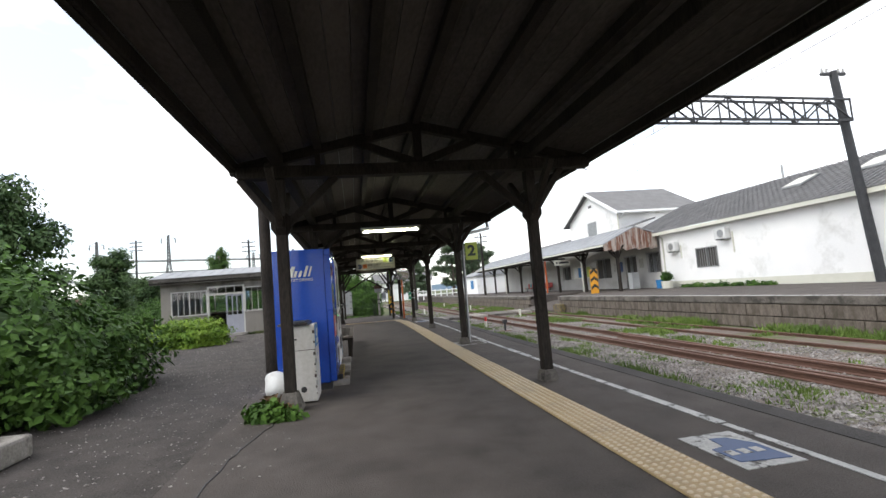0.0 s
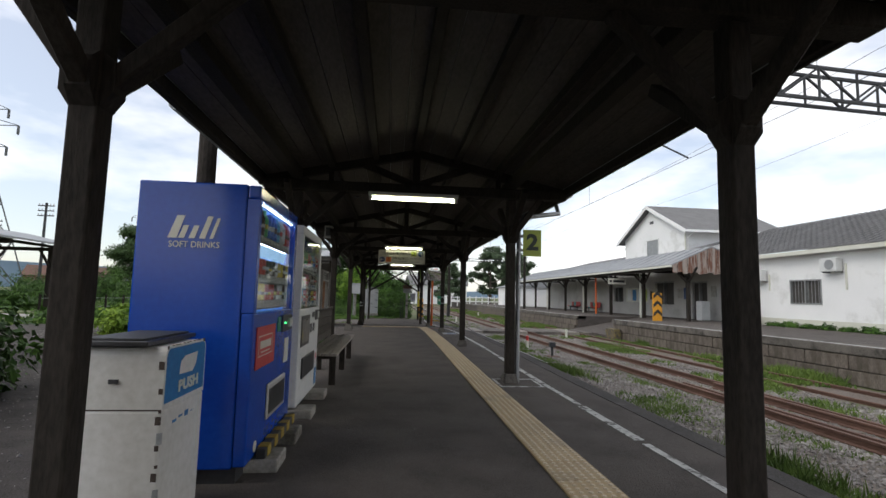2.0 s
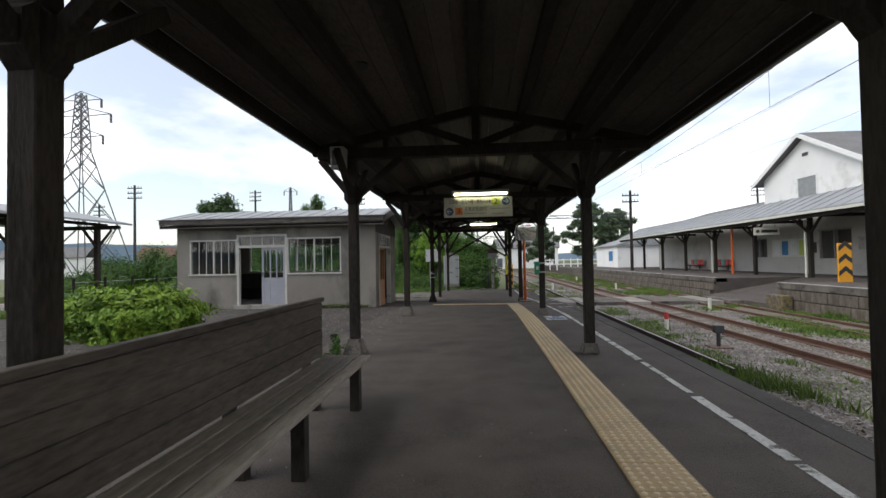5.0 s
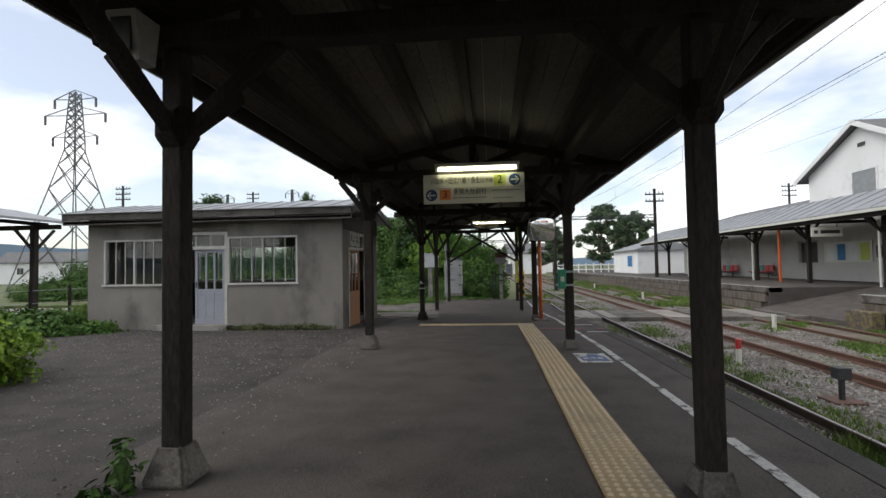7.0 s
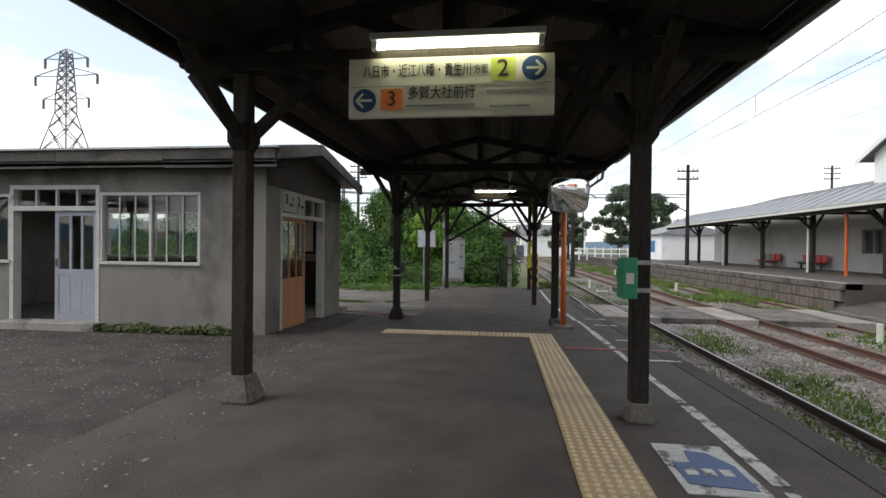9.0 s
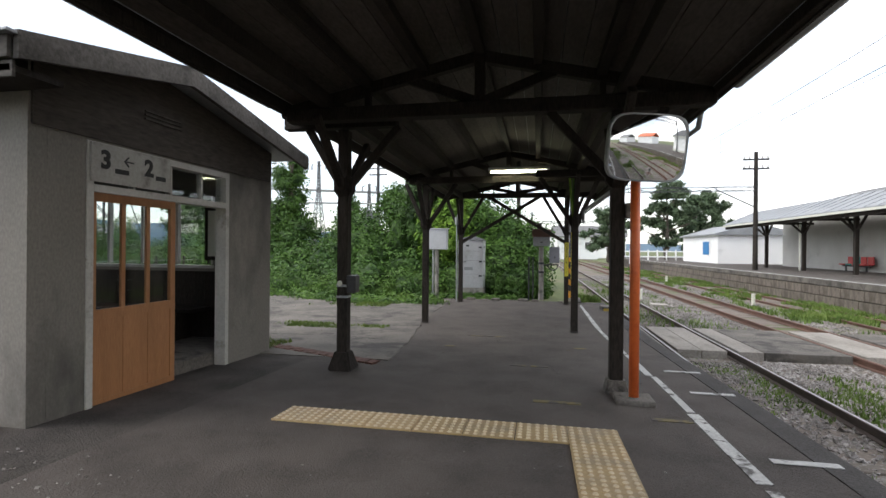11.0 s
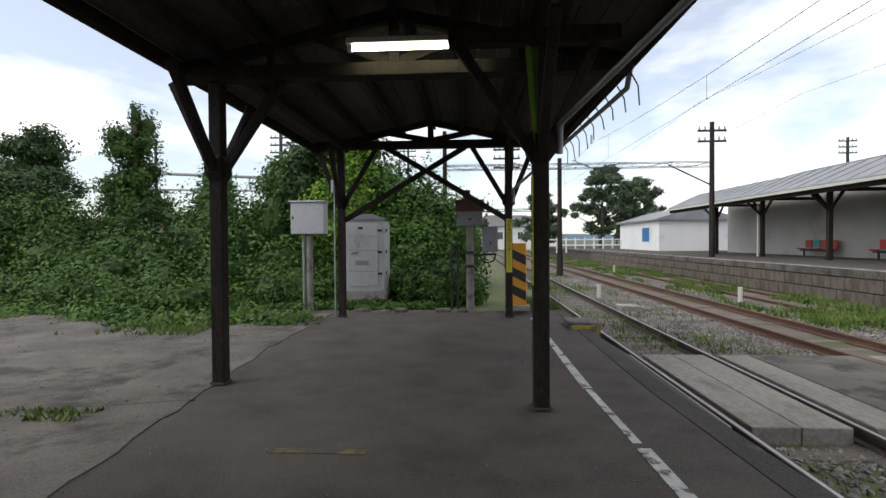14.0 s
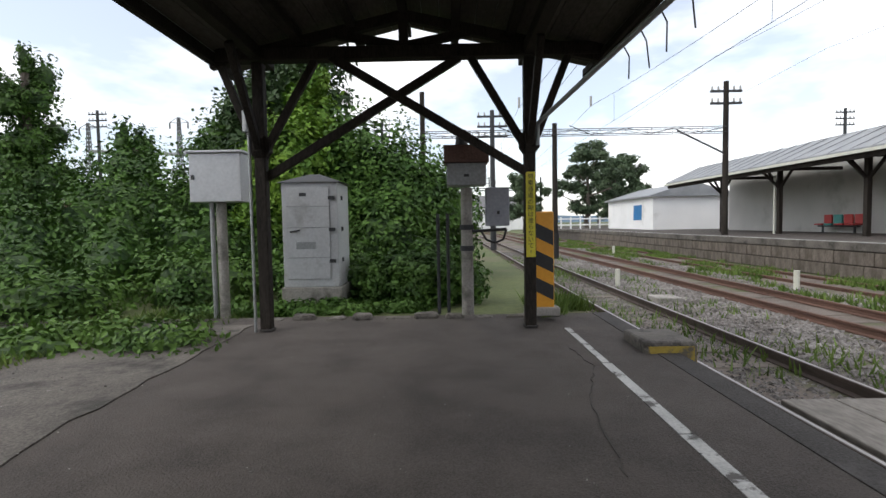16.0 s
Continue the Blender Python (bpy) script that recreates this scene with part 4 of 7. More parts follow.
for y in (3.19, 3.37):
    part("note_slot", box(xf, xf + 0.006, y, y + 0.1, 0.745, 0.835, bevel=0.002), M_DARKPLASTIC, d2)
part("slot_lip", box(xf + 0.006, xf + 0.016, 3.39, 3.45, 0.76, 0.8), M_ALU, d2)
part("poster_panel", box(xf, xf + 0.005, 2.66, 3.13, 0.64, 0.935, bevel=0.002), M_DARKPLASTIC, d2, "dark picture panel behind a rounded window")
part("poster_print", box(xf + 0.005, xf + 0.007, 2.7, 3.09, 0.67, 0.9), material("dim poster print", (0.03, 0.035, 0.03), (0.22, 0.2, 0.18), rough=0.3, scale=5, fine=20, bump=0, stain=(0.28, 0.24, 0.07), stain_scale=6, stain_at=(0.58, 0.62)), d2)
part("dispensing_flap", box(xf, xf + 0.014, 2.75, 3.49, 0.33, 0.53, bevel=0.01), M_DARKPLASTIC, d2)
part("sticker", box(xf, xf + 0.003, 3.6, 3.72, 0.14, 0.32), M_LIGHTBLUE, d2)
part("sticker", box(xf, xf + 0.003, 3.63, 3.69, 0.42, 0.48), M_RED, d2)
part("header_panel", box(0.566, 0.572, WY0 + 0.07, WY1 - 0.095, 1.58, 1.705), M_GREEN, d2, "green printed header")
part("header_band", box(0.573, 0.575, WY0 + 0.3, WY1 - 0.1, 1.6, 1.69), M_SIGNBLUE, d2)
for y0 in (1.2, 1.8, 2.55, 3.4):
    single("footing_block", box(0.45, 0.78, y0, y0 + 0.28, 0, 0.085, bevel=0.012), M_CONCRETE, "loose concrete block under a vending machine", "concrete block", "footing blocks")
bm = box(0.64, 0.7, 1.2, 2.2, 0.088, 0.15, bevel=0.006)
bar = single("guard_bar", bm, M_BLACK, "low black and yellow striped kick bar on blocks", "guard bar")
for k in range(5):
    part("stripe", box(0.637, 0.703, 1.26 + k * 0.2, 1.35 + k * 0.2, 0.0882, 0.153), M_BLOCKPAINT, bar)

# drinks bin
bn = thing("waste_bin", "chipped white steel can bin with a blue push label", "waste bin")
part("body", box(0.07, 0.44, 0.28, 0.78, 0.02, 0.6, bevel=0.012), M_BINWHITE, bn)


def rounded_top(x, y0, y1, z0, z1, r):
    """An upright outline at x, across y, with its two upper corners rounded."""
    pts = [(x, y0, z0), (x, y1, z0)]
    pts += [(x, y1 - r + r * math.cos(a), z1 - r + r * math.sin(a)) for a in np.linspace(0, math.pi / 2, 6)]
    return pts + [(x, y0 + r - r * math.sin(a), z1 - r + r * math.cos(a)) for a in np.linspace(0, math.pi / 2, 6)]


part("hood", prism(rounded_top(0.075, 0.283, 0.777, 0.603, 0.885, 0.05), (0.36, 0, 0)), M_BINWHITE, bn)
part("rim", prism(rounded_top(0.4352, 0.281, 0.779, 0.601, 0.889, 0.055), (0.004, 0, 0)), M_BINWHITE, bn, "white pressed rim with chipped edge")
part("lid", box(0.04, 0.37, 0.25, 0.81, 0.893, 0.915, bevel=0.004), M_DARKPLASTIC, bn, "dark lid tray")
part("lid_lip", box(0.06, 0.35, 0.27, 0.79, 0.886, 0.893), M_DARKSTEEL, bn)
part("lid_panel", box(0.07, 0.34, 0.28, 0.78, 0.915, 0.926, bevel=0.003), M_DARKSTEEL, bn)
part("label", prism(rounded_top(0.4393, 0.296, 0.764, 0.625, 0.876, 0.042), (0.0015, 0, 0)), M_LIGHTBLUE, bn, "scuffed blue push label")
for k in range(11):
    a = 0.3 + 0.043 * k
    part("rust_chip", box(0.436, 0.4402, a, a + 0.012 + 0.014 * (k % 3), 0.8865 - 0.012 * (k in (0, 10)), 0.8905), M_RAILSIDE, bn)
lettering("PUSH", 0.075, M_SIGNWHITE, pose(0.442, 0.56, 0.68, 90, 0, 90), bn, width=0.24, weight=0.003)
part("can_graphic", prism([(0.441, 0.44, 0.74), (0.441, 0.6, 0.735), (0.441, 0.64, 0.77), (0.441, 0.66, 0.83), (0.441, 0.5, 0.825), (0.441, 0.45, 0.8)], (0.0015, 0, 0)), M_BINWHITE, bn, "worn white can shape")
part("rust_hole", rod((0.29, 0.2805, 0.16), (0.29, 0.2775, 0.16), 0.034, n=11), M_DARKPLASTIC, bn, "rusted-through hole")
part("seam", box(0.075, 0.436, 0.2805, 0.2835, 0.598, 0.604), M_RAILSIDE, bn)
part("catch", box(0.2, 0.24, 0.272, 0.284, 0.72, 0.74), M_DARKPLASTIC, bn)
for k in range(9):
    z = 0.1 + 0.083 * k + 0.02 * math.sin(k * 4.1)
    part("rust_chip", box(0.425 - 0.006 * (k % 3), 0.4375, 0.2775, 0.2815 + 0.004 * (k % 2), z, z + 0.014 + 0.012 * (k % 3), bevel=0.001), M_RAILSIDE, bn)
for k in range(4):
    part("scribble_mark", box(0.4402, 0.4412, 0.4 + 0.07 * k, 0.445 + 0.07 * k, 0.515 + 0.01 * (k % 2), 0.528 + 0.008 * (k % 3)), M_LIGHTBLUE, bn)
for z in (0.2, 0.45):
    part("hinge", box(0.428, 0.446, 0.27, 0.29, z, z + 0.05), M_GALV, bn)

# bag of litter and weeds by the post
bm = ball((-0.09, 0.8, 0.16), 0.16, seg=18, scale=(0.9, 0.9, 1.05))
for vv in bm.verts:
    vv.co += 0.03 * noise.noise_vector(vv.co * 9)
single("litter_bag", bm, M_WHITE, "tied white plastic litter bag on the ground", "bag", smooth=True)
single("timber_pole", rod((-0.54, 3.24, 0), (-0.56, 3.26, 6.8), 0.1, 0.085, n=14), M_WOOD, "dark round timber pole beside the canopy", "pole")

# bench
be = thing("bench", "long weathered timber bench with a boarded back", "bench")
BY0, BY1 = 4.05, 7.0
for k in range(4):
    part("seat_slat", box(0.44 + k * 0.1, 0.53 + k * 0.1, BY0, BY1, 0.39, 0.425, bevel=0.006), M_PALEWOOD, be)
for k in range(4):
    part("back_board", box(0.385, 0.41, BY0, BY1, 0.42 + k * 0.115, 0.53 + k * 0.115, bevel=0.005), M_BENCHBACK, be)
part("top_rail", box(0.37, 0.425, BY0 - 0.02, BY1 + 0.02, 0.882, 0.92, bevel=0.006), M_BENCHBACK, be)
for y in (BY0 + 0.25, (BY0 + BY1) / 2, BY1 - 0.25):
    part("leg", box(0.72, 0.8, y - 0.04, y + 0.04, 0, 0.388, bevel=0.006), M_WOOD, be)
    part("leg", box(0.40, 0.46, y - 0.04, y + 0.04, 0, 0.388, bevel=0.006), M_WOOD, be)
    part("bearer", box(0.462, 0.718, y - 0.03, y + 0.03, 0.33, 0.388), M_WOOD, be)
    part("back_post", box(0.33, 0.384, y - 0.03, y + 0.03, 0, 0.9), M_WOOD, be)

# ---- waiting shed ----
SHX0, SHX1, SHY0, SHY1 = -7.0, -1.15, 16.5, 19.65
SHT = 2.3


def wall_with_holes(axis, at, thick, a0, a1, z0, z1, holes, mat, name, label):
    """Wall pieces round rectangular openings; holes: (a0, a1, z0, z1)."""
    w = thing(name, label, "wall", kind="structure")
    bm = bmesh.new()
    cuts = sorted({a0, a1, *[h[0] for h in holes], *[h[1] for h in holes]})
    for p, q in zip(cuts, cuts[1:]):
        inside = sorted([h for h in holes if h[0] <= p and q <= h[1]], key=lambda h: h[2])
        z = z0
        for lo, hi in [(h[2], h[3]) for h in inside] + [(z1, z1)]:
            if lo - z > 1e-4:
                if axis == "y":
                    box(p, q, at, at + thick, z, lo, bm)
                else:
                    box(at, at + thick, p, q, z, lo, bm)
            z = hi
    bmesh.ops.remove_doubles(bm, verts=bm.verts, dist=1e-4)
    part("wall_face", bm, mat, w)
    return w


def window_unit(axis, at, a0, a1, z0, z1, panes, name="window", depth=0.1, bars=0, mat=None, parent=None, frame_w=0.04):
    mat = mat or M_SASH
    w = thing(name, "pale framed window with clear panes", "window", kind="structure") if parent is None else parent

    def bx(p, q, lo, hi, d0=0.0, d1=depth):
        return box(p, q, at + d0, at + d1, lo, hi) if axis == "y" else box(at + d0, at + d1, p, q, lo, hi)
    part("window_frame", bx(a0, a1, z1 - frame_w, z1), mat, w)
    part("window_sill", bx(a0 - 0.02, a1 + 0.02, z0 - 0.01, z0 + frame_w - 0.01, -0.04, depth), mat, w)
    part("window_frame", bx(a0, a0 + frame_w, z0 + frame_w, z1 - frame_w), mat, w)
    part("window_frame", bx(a1 - frame_w, a1, z0 + frame_w, z1 - frame_w), mat, w)
    dx = (a1 - a0 - 2 * frame_w) / panes
    for k in range(panes):
        p = a0 + frame_w + k * dx
        gl = part("pane", bx(p + 0.001, p + dx - 0.001, z0 + frame_w + 0.001, z1 - frame_w - 0.001, depth * 0.5, depth * 0.5 + 0.005), M_GLASS, w)
        gl.visible_shadow = False
        if k:
            part("mullion", bx(p - 0.02, p + 0.02, z0 + frame_w, z1 - frame_w, depth * 0.2, depth * 0.8), mat, w)
        for b in range(bars):
            q = p + dx * (b + 1) / (bars + 1)
            part("glazing_bar", bx(q - 0.009, q + 0.009, z0 + frame_w, z1 - frame_w, depth * 0.3, depth * 0.46), mat, w)
    return w


WA = (-6.62, -5.2, 0.93, 1.95)
WD = (-5.2, -3.72, -0.1, 2.08)
WB = (-3.72, -2.14, 0.93, 1.97)
wall_with_holes("y", SHY0, 0.14, SHX0, SHX1, -0.25, SHT, [WA, WD, WB], M_PLASTER, "wall_south", "grey mortar-rendered shed wall with stains")
SD = (16.95, 18.75, -0.16, 2.06)
wall_with_holes("x", SHX1 - 0.14, 0.14, SHY0 + 0.142, SHY1, -0.35, SHT, [SD], M_PLASTER, "wall_east", "grey mortar-rendered shed end wall")
BW = (-6.3, -1.9, 0.95, 1.9)
wall_with_holes("y", SHY1 - 0.14, 0.14, SHX0, SHX1 - 0.142, -0.3, SHT, [BW], M_PLASTER, "wall_north", "grey shed back wall with a long window")
wall_with_holes("x", SHX0, 0.14, SHY0 + 0.142, SHY1 - 0.142, -0.3, SHT, [], M_PLASTER, "wall_west", "grey shed end wall")
single("shed_floor", box(SHX0 + 0.14, SHX1 - 0.14, SHY0 + 0.14, SHY1 - 0.14, -0.2, 0.03), M_FOOTING, "bare grimy concrete shed floor", "floor", kind="structure")
single("shed_ceiling", box(SHX0 + 0.142, SHX1 - 0.142, SHY0 + 0.142, SHY1 - 0.142, SHT - 0.04, SHT - 0.01), M_STATIONGREY, "pale boarded shed ceiling", "ceiling", kind="structure")
window_unit("y", SHY0, *WA, 2, bars=2, name="window_1")
window_unit("y", SHY0, *WB, 2, bars=2, name="window_2")
window_unit("y", SHY1 - 0.12, *BW, 8, bars=0, name="window_3")
shed = thing("shed_roof", "low grey sheet shed roof with a deep fascia", "roof", kind="structure")
OV = 0.35
zr = SHT + 0.02


def shed_z(y):
    return float(np.interp(y, (SHY0 - OV, 17.7, SHY1 + OV), (zr + 0.17, zr + 0.5, zr + 0.1)))


ym = 17.7
for ya, yb in ((SHY0 - OV, ym), (ym, SHY1 + OV)):
    part("roof_slope", prism([(SHX0 - 0.3, ya, shed_z(ya)), (SHX0 - 0.3, yb, shed_z(yb)), (SHX0 - 0.3, yb, shed_z(yb) + 0.05), (SHX0 - 0.3, ya, shed_z(ya) + 0.05)], (SHX1 - SHX0 + 0.62, 0, 0)), M_SHEET, shed, "grey sheet roof slope")
part("soffit", box(SHX0 - 0.28, SHX1 + 0.3, SHY0 - OV, SHY0 - 0.003, zr - 0.02, zr + 0.02), M_WOOD, shed)
zf = shed_z(SHY0 - OV)
for k in range(4):
    xa = SHX0 - 0.3 + (SHX1 - SHX0 + 0.62) * k / 4
    xb = SHX0 - 0.3 + (SHX1 - SHX0 + 0.62) * (k + 1) / 4 - 0.004
    dzk = 0.008 * math.sin(k * 2.7)
    part("fascia", box(xa, xb, SHY0 - OV - 0.03, SHY0 - OV - 0.001, zr + 0.045 + dzk, zf + 0.02, bevel=0.004), M_EAVE, shed)
    part("lower_fascia", box(xa, xb, SHY0 - OV + 0.0, SHY0 - OV + 0.022, zr - 0.05 - dzk, zr + 0.043, bevel=0.003), M_EAVE, shed)
part("drip_edge", box(SHX0 - 0.34, SHX1 + 0.36, SHY0 - OV - 0.07, SHY0 - OV - 0.0, zf + 0.021, zf + 0.045, bevel=0.006), M_SHEET, shed)
for xg in (SHX0, SHX1 - 0.14):
    part("gable", prism([(xg, SHY0, SHT + 0.002), (xg, SHY1, SHT + 0.002), (xg, SHY1, shed_z(SHY1) - 0.01), (xg, ym, shed_z(ym) - 0.01), (xg, SHY0, shed_z(SHY0) - 0.01)], (0.14, 0, 0)), M_PLASTER, shed)
for ya, yb in ((SHY0 - OV, ym), (SHY1 + OV, ym)):
    part("barge_board", prism([(SHX1 + 0.32, ya, shed_z(ya) - 0.12), (SHX1 + 0.32, yb, shed_z(yb) - 0.12), (SHX1 + 0.32, yb, shed_z(yb) + 0.055), (SHX1 + 0.32, ya, shed_z(ya) + 0.055)], (0.045, 0, 0)), M_EAVE, shed)
part("gable_boards", prism([(SHX1 + 0.001, SHY0 + 0.02, 2.08), (SHX1 + 0.001, SHY1 - 0.02, 2.08), (SHX1 + 0.001, SHY1 - 0.02, shed_z(SHY1) - 0.02), (SHX1 + 0.001, ym, shed_z(ym) - 0.02), (SHX1 + 0.001, SHY0 + 0.02, shed_z(SHY0) - 0.02)], (0.02, 0, 0)), M_BENCHBACK, shed, "dark gable boarding")
for k in range(3):
    part("vent_slat", box(SHX1 + 0.022, SHX1 + 0.04, 17.5, 17.95, 2.36 + 0.035 * k, 2.375 + 0.035 * k), M_EAVE, shed)
gg = bmesh.new()
x = SHX0 - 0.2
while x < SHX1 + 0.28:
    box(x, x + 0.03, SHY0 - OV, ym, 0, 0.02, gg)
    x += 0.42
for q in gg.verts:
    q.co.z += shed_z(q.co.y) + 0.048
part("roof_seam", gg, M_SHEET, shed)


def sliding_door(axis, at, a0, a1, z0, z1, mat, panes, name, label, solid=0.45):
    dr = thing(name, label, "door", kind="structure")

    def bx(p, q, lo, hi, d0=0.0, d1=0.035):
        return box(p, q, at + d0, at + d1, lo, hi) if axis == "y" else box(at + d0, at + d1, p, q, lo, hi)
    zs = z0 + (z1 - z0) * solid
    part("stile", bx(a0, a0 + 0.06, z0, z1), mat, dr)
    part("stile", bx(a1 - 0.06, a1, z0, z1), mat, dr)
    part("rail", bx(a0 + 0.06, a1 - 0.06, z0, z0 + 0.1), mat, dr)
    part("rail", bx(a0 + 0.06, a1 - 0.06, zs - 0.05, zs + 0.03), mat, dr)
    part("rail", bx(a0 + 0.06, a1 - 0.06, z1 - 0.07, z1), mat, dr)
    w = (a1 - a0 - 0.12) / panes
    for k in range(panes):
        p = a0 + 0.06 + k * w
        part("panel_board", bx(p + 0.003, p + w - 0.003, z0 + 0.1, zs - 0.05, 0.008, 0.028), mat, dr)
        gl = part("pane", bx(p, p + w, zs + 0.03, z1 - 0.07, 0.015, 0.019), M_GLASS, dr)
        gl.visible_shadow = False
        if k:
            part("glazing_bar", bx(p - 0.019, p + 0.019, zs + 0.03, z1 - 0.07, 0.005, 0.03), mat, dr)
    part("pull", bx(a0 + 0.015, a0 + 0.045, z0 + 0.8, z0 + 0.92, -0.006, 0.0), M_DARKPLASTIC, dr)
    return dr


# front doorway: one leaf shut, one open
fr = thing("door_frame", "pale painted door frame with a glazed transom", "door frame", kind="structure")
for p, q in ((WD[0], WD[0] + 0.06), (WD[1] - 0.06, WD[1])):
    part("jamb", box(p, q, SHY0 - 0.01, SHY0 + 0.12, -0.1, WD[3]), M_SASH, fr)
part("head", box(WD[0] + 0.061, WD[1] - 0.061, SHY0 - 0.01, SHY0 + 0.12, WD[3] - 0.06, WD[3]), M_SASH, fr)
part("transom_bar", box(WD[0] + 0.061, WD[1] - 0.061, SHY0 - 0.012, SHY0 + 0.12, 1.7, 1.77), M_SASH, fr)
for k in range(4):
    p = WD[0] + 0.06 + k * 0.34
    pn = part("pane", box(p + 0.01, p + 0.33, SHY0 + 0.05, SHY0 + 0.055, 1.77, WD[3] - 0.06), M_GLASS, fr)
    pn.visible_shadow = False
    if k:
        part("glazing_bar", box(p - 0.015, p + 0.009, SHY0 + 0.03, SHY0 + 0.08, 1.77, WD[3] - 0.06), M_SASH, fr)
part("threshold", box(WD[0] - 0.1, WD[1] + 0.1, SHY0 - 0.22, SHY0 + 0.1, -0.1, 0.07, bevel=0.01), M_CONCRETE, fr)
sliding_door("y", SHY0 + 0.03, -4.48, -3.79, 0.07, 1.7, M_DOORGREY, 3, "door_1", "blue-grey painted sliding door with three panes")
# side doorway
fr = thing("door_frame", "pale timber door frame with a transom and number board", "door frame", kind="structure")
for p, q in ((SD[0], SD[0] + 0.06), (SD[1] - 0.06, SD[1])):
    part("jamb", box(SHX1 - 0.12, SHX1 + 0.012, p, q, -0.16, SD[3]), M_SASH, fr)
part("head", box(SHX1 - 0.12, SHX1 + 0.012, SD[0] + 0.061, SD[1] - 0.061, SD[3] - 0.06, SD[3]), M_SASH, fr)
part("transom_bar", box(SHX1 - 0.12, SHX1 + 0.014, SD[0] + 0.061, SD[1] - 0.061, 1.66, 1.72), M_SASH, fr)
for k in range(4):
    p = SD[0] + 0.06 + k * 0.445
    pn = part("pane", box(SHX1 - 0.06, SHX1 - 0.055, p + 0.01, p + 0.43, 1.72, SD[3] - 0.06), M_GLASS, fr)
    pn.visible_shadow = False
    if k:
        part("glazing_bar", box(SHX1 - 0.09, SHX1 - 0.03, p - 0.015, p + 0.009, 1.72, SD[3] - 0.06), M_SASH, fr)
M_OLDSIGN = material("grimy white sign board", (0.3, 0.29, 0.26), (0.42, 0.41, 0.37), rough=0.6, scale=4, fine=40, bump=0.05, stain=(0.2, 0.19, 0.165), stain_scale=5, stain_at=(0.55, 0.68))
nb = thing("number_board", "white board over the door with black numbers and arrows", "sign")
part("board", box(SHX1 + 0.016, SHX1 + 0.03, SD[0] + 0.02, SD[0] + 0.86, 1.74, 2.05), M_OLDSIGN, nb)
lettering("3", 0.2, M_BLACK, pose(SHX1 + 0.032, SD[0] + 0.15, 1.92, 90, 0, 90), nb, "digit", weight=0.008)
lettering("2", 0.2, M_BLACK, pose(SHX1 + 0.032, SD[0] + 0.6, 1.92, 90, 0, 90), nb, "digit", weight=0.008)
for y0, w in ((0.24, 0.14), (0.68, 0.12)):
    part("small_print", box(SHX1 + 0.03, SHX1 + 0.032, SD[0] + y0, SD[0] + y0 + w, 1.83, 1.87), M_BLACK, nb)
lettering("←", 0.14, M_BLACK, pose(SHX1 + 0.032, SD[0] + 0.38, 1.94, 90, 0, 90), nb, "arrow")
sliding_door("x", SHX1 - 0.06, SD[0] + 0.06, SD[0] + 1.0, -0.13, 1.66, M_DOORWOOD, 3, "door_2", "orange varnished sliding door with three panes")
# bench inside
ib = thing("shed_bench", "dark timber bench along the shed wall", "bench")
part("seat", box(-6.5, -1.9, SHY1 - 0.55, SHY1 - 0.16, 0.4, 0.44), M_WOOD, ib)
for x in (-6.2, -4.2, -2.2):
    part("leg", box(x - 0.03, x + 0.03, SHY1 - 0.5, SHY1 - 0.2, 0.03, 0.398), M_WOOD, ib)
# Boards added to bring the back wall below the window near black.
wn = thing("wainscot", "dark boards below the shed windows", "wainscot", kind="structure")
x = SHX0 + 0.2
while x < SHX1 - 0.3:
    part("board", box(x, x + 0.146, SHY1 - 0.165, SHY1 - 0.142, 0.03, 0.9), M_WOOD, wn)
    x += 0.15
ntc = thing("framed_notice", "dark framed notice on the shed wall", "notice")
part("notice_frame", box(-2.0, -1.6, SHY1 - 0.165, SHY1 - 0.142, 1.05, 1.75), M_WOOD, ntc)
part("paper", box(-1.95, -1.65, SHY1 - 0.17, SHY1 - 0.166, 1.1, 1.7), M_SIGNWHITE, ntc)


# ---- fittings along the platform ----
# traffic mirror on an orange pole
mr = thing("traffic_mirror", "rounded convex mirror on an orange steel pole", "mirror")
part("pole", rod((3.16, 18.22, -0.06), (3.16, 18.22, 2.25), 0.042, n=16), M_ORANGE, mr, smooth=True)
part("base_pad", box(3.0, 3.32, 18.08, 18.36, -0.12, -0.045, bevel=0.02), M_FOOTING, mr)
MX, MZ, MW, MH = 3.2, 2.07, 0.31, 0.26
bm = bmesh.new()
N = 30
grid = [[None] * (N + 1) for _ in range(N + 1)]
for i in range(N + 1):
    for j in range(N + 1):
        u, w = 2 * i / N - 1, 2 * j / N - 1
        k = (abs(u) ** 5 + abs(w) ** 5) ** 0.2 if (u or w) else 1
        m = max(abs(u), abs(w)) / k if k else 1
        grid[i][j] = bm.verts.new((u * m * MW, -0.05 + ((u * m * MW) ** 2 + (w * m * MH) ** 2) / 2.6, w * m * MH))
for i in range(N):
    for j in range(N):
        bm.faces.new((grid[i][j], grid[i + 1][j], grid[i + 1][j + 1], grid[i][j + 1]))
tilt = Matrix.Translation((MX, 17.98, MZ)) @ pose(0, 0, 0, 9, 2, 12)
bm.transform(tilt)
part("mirror_face", bm, M_MIRROR, mr, "convex mirror face", smooth=True)
bm = bmesh.new()
ring = []
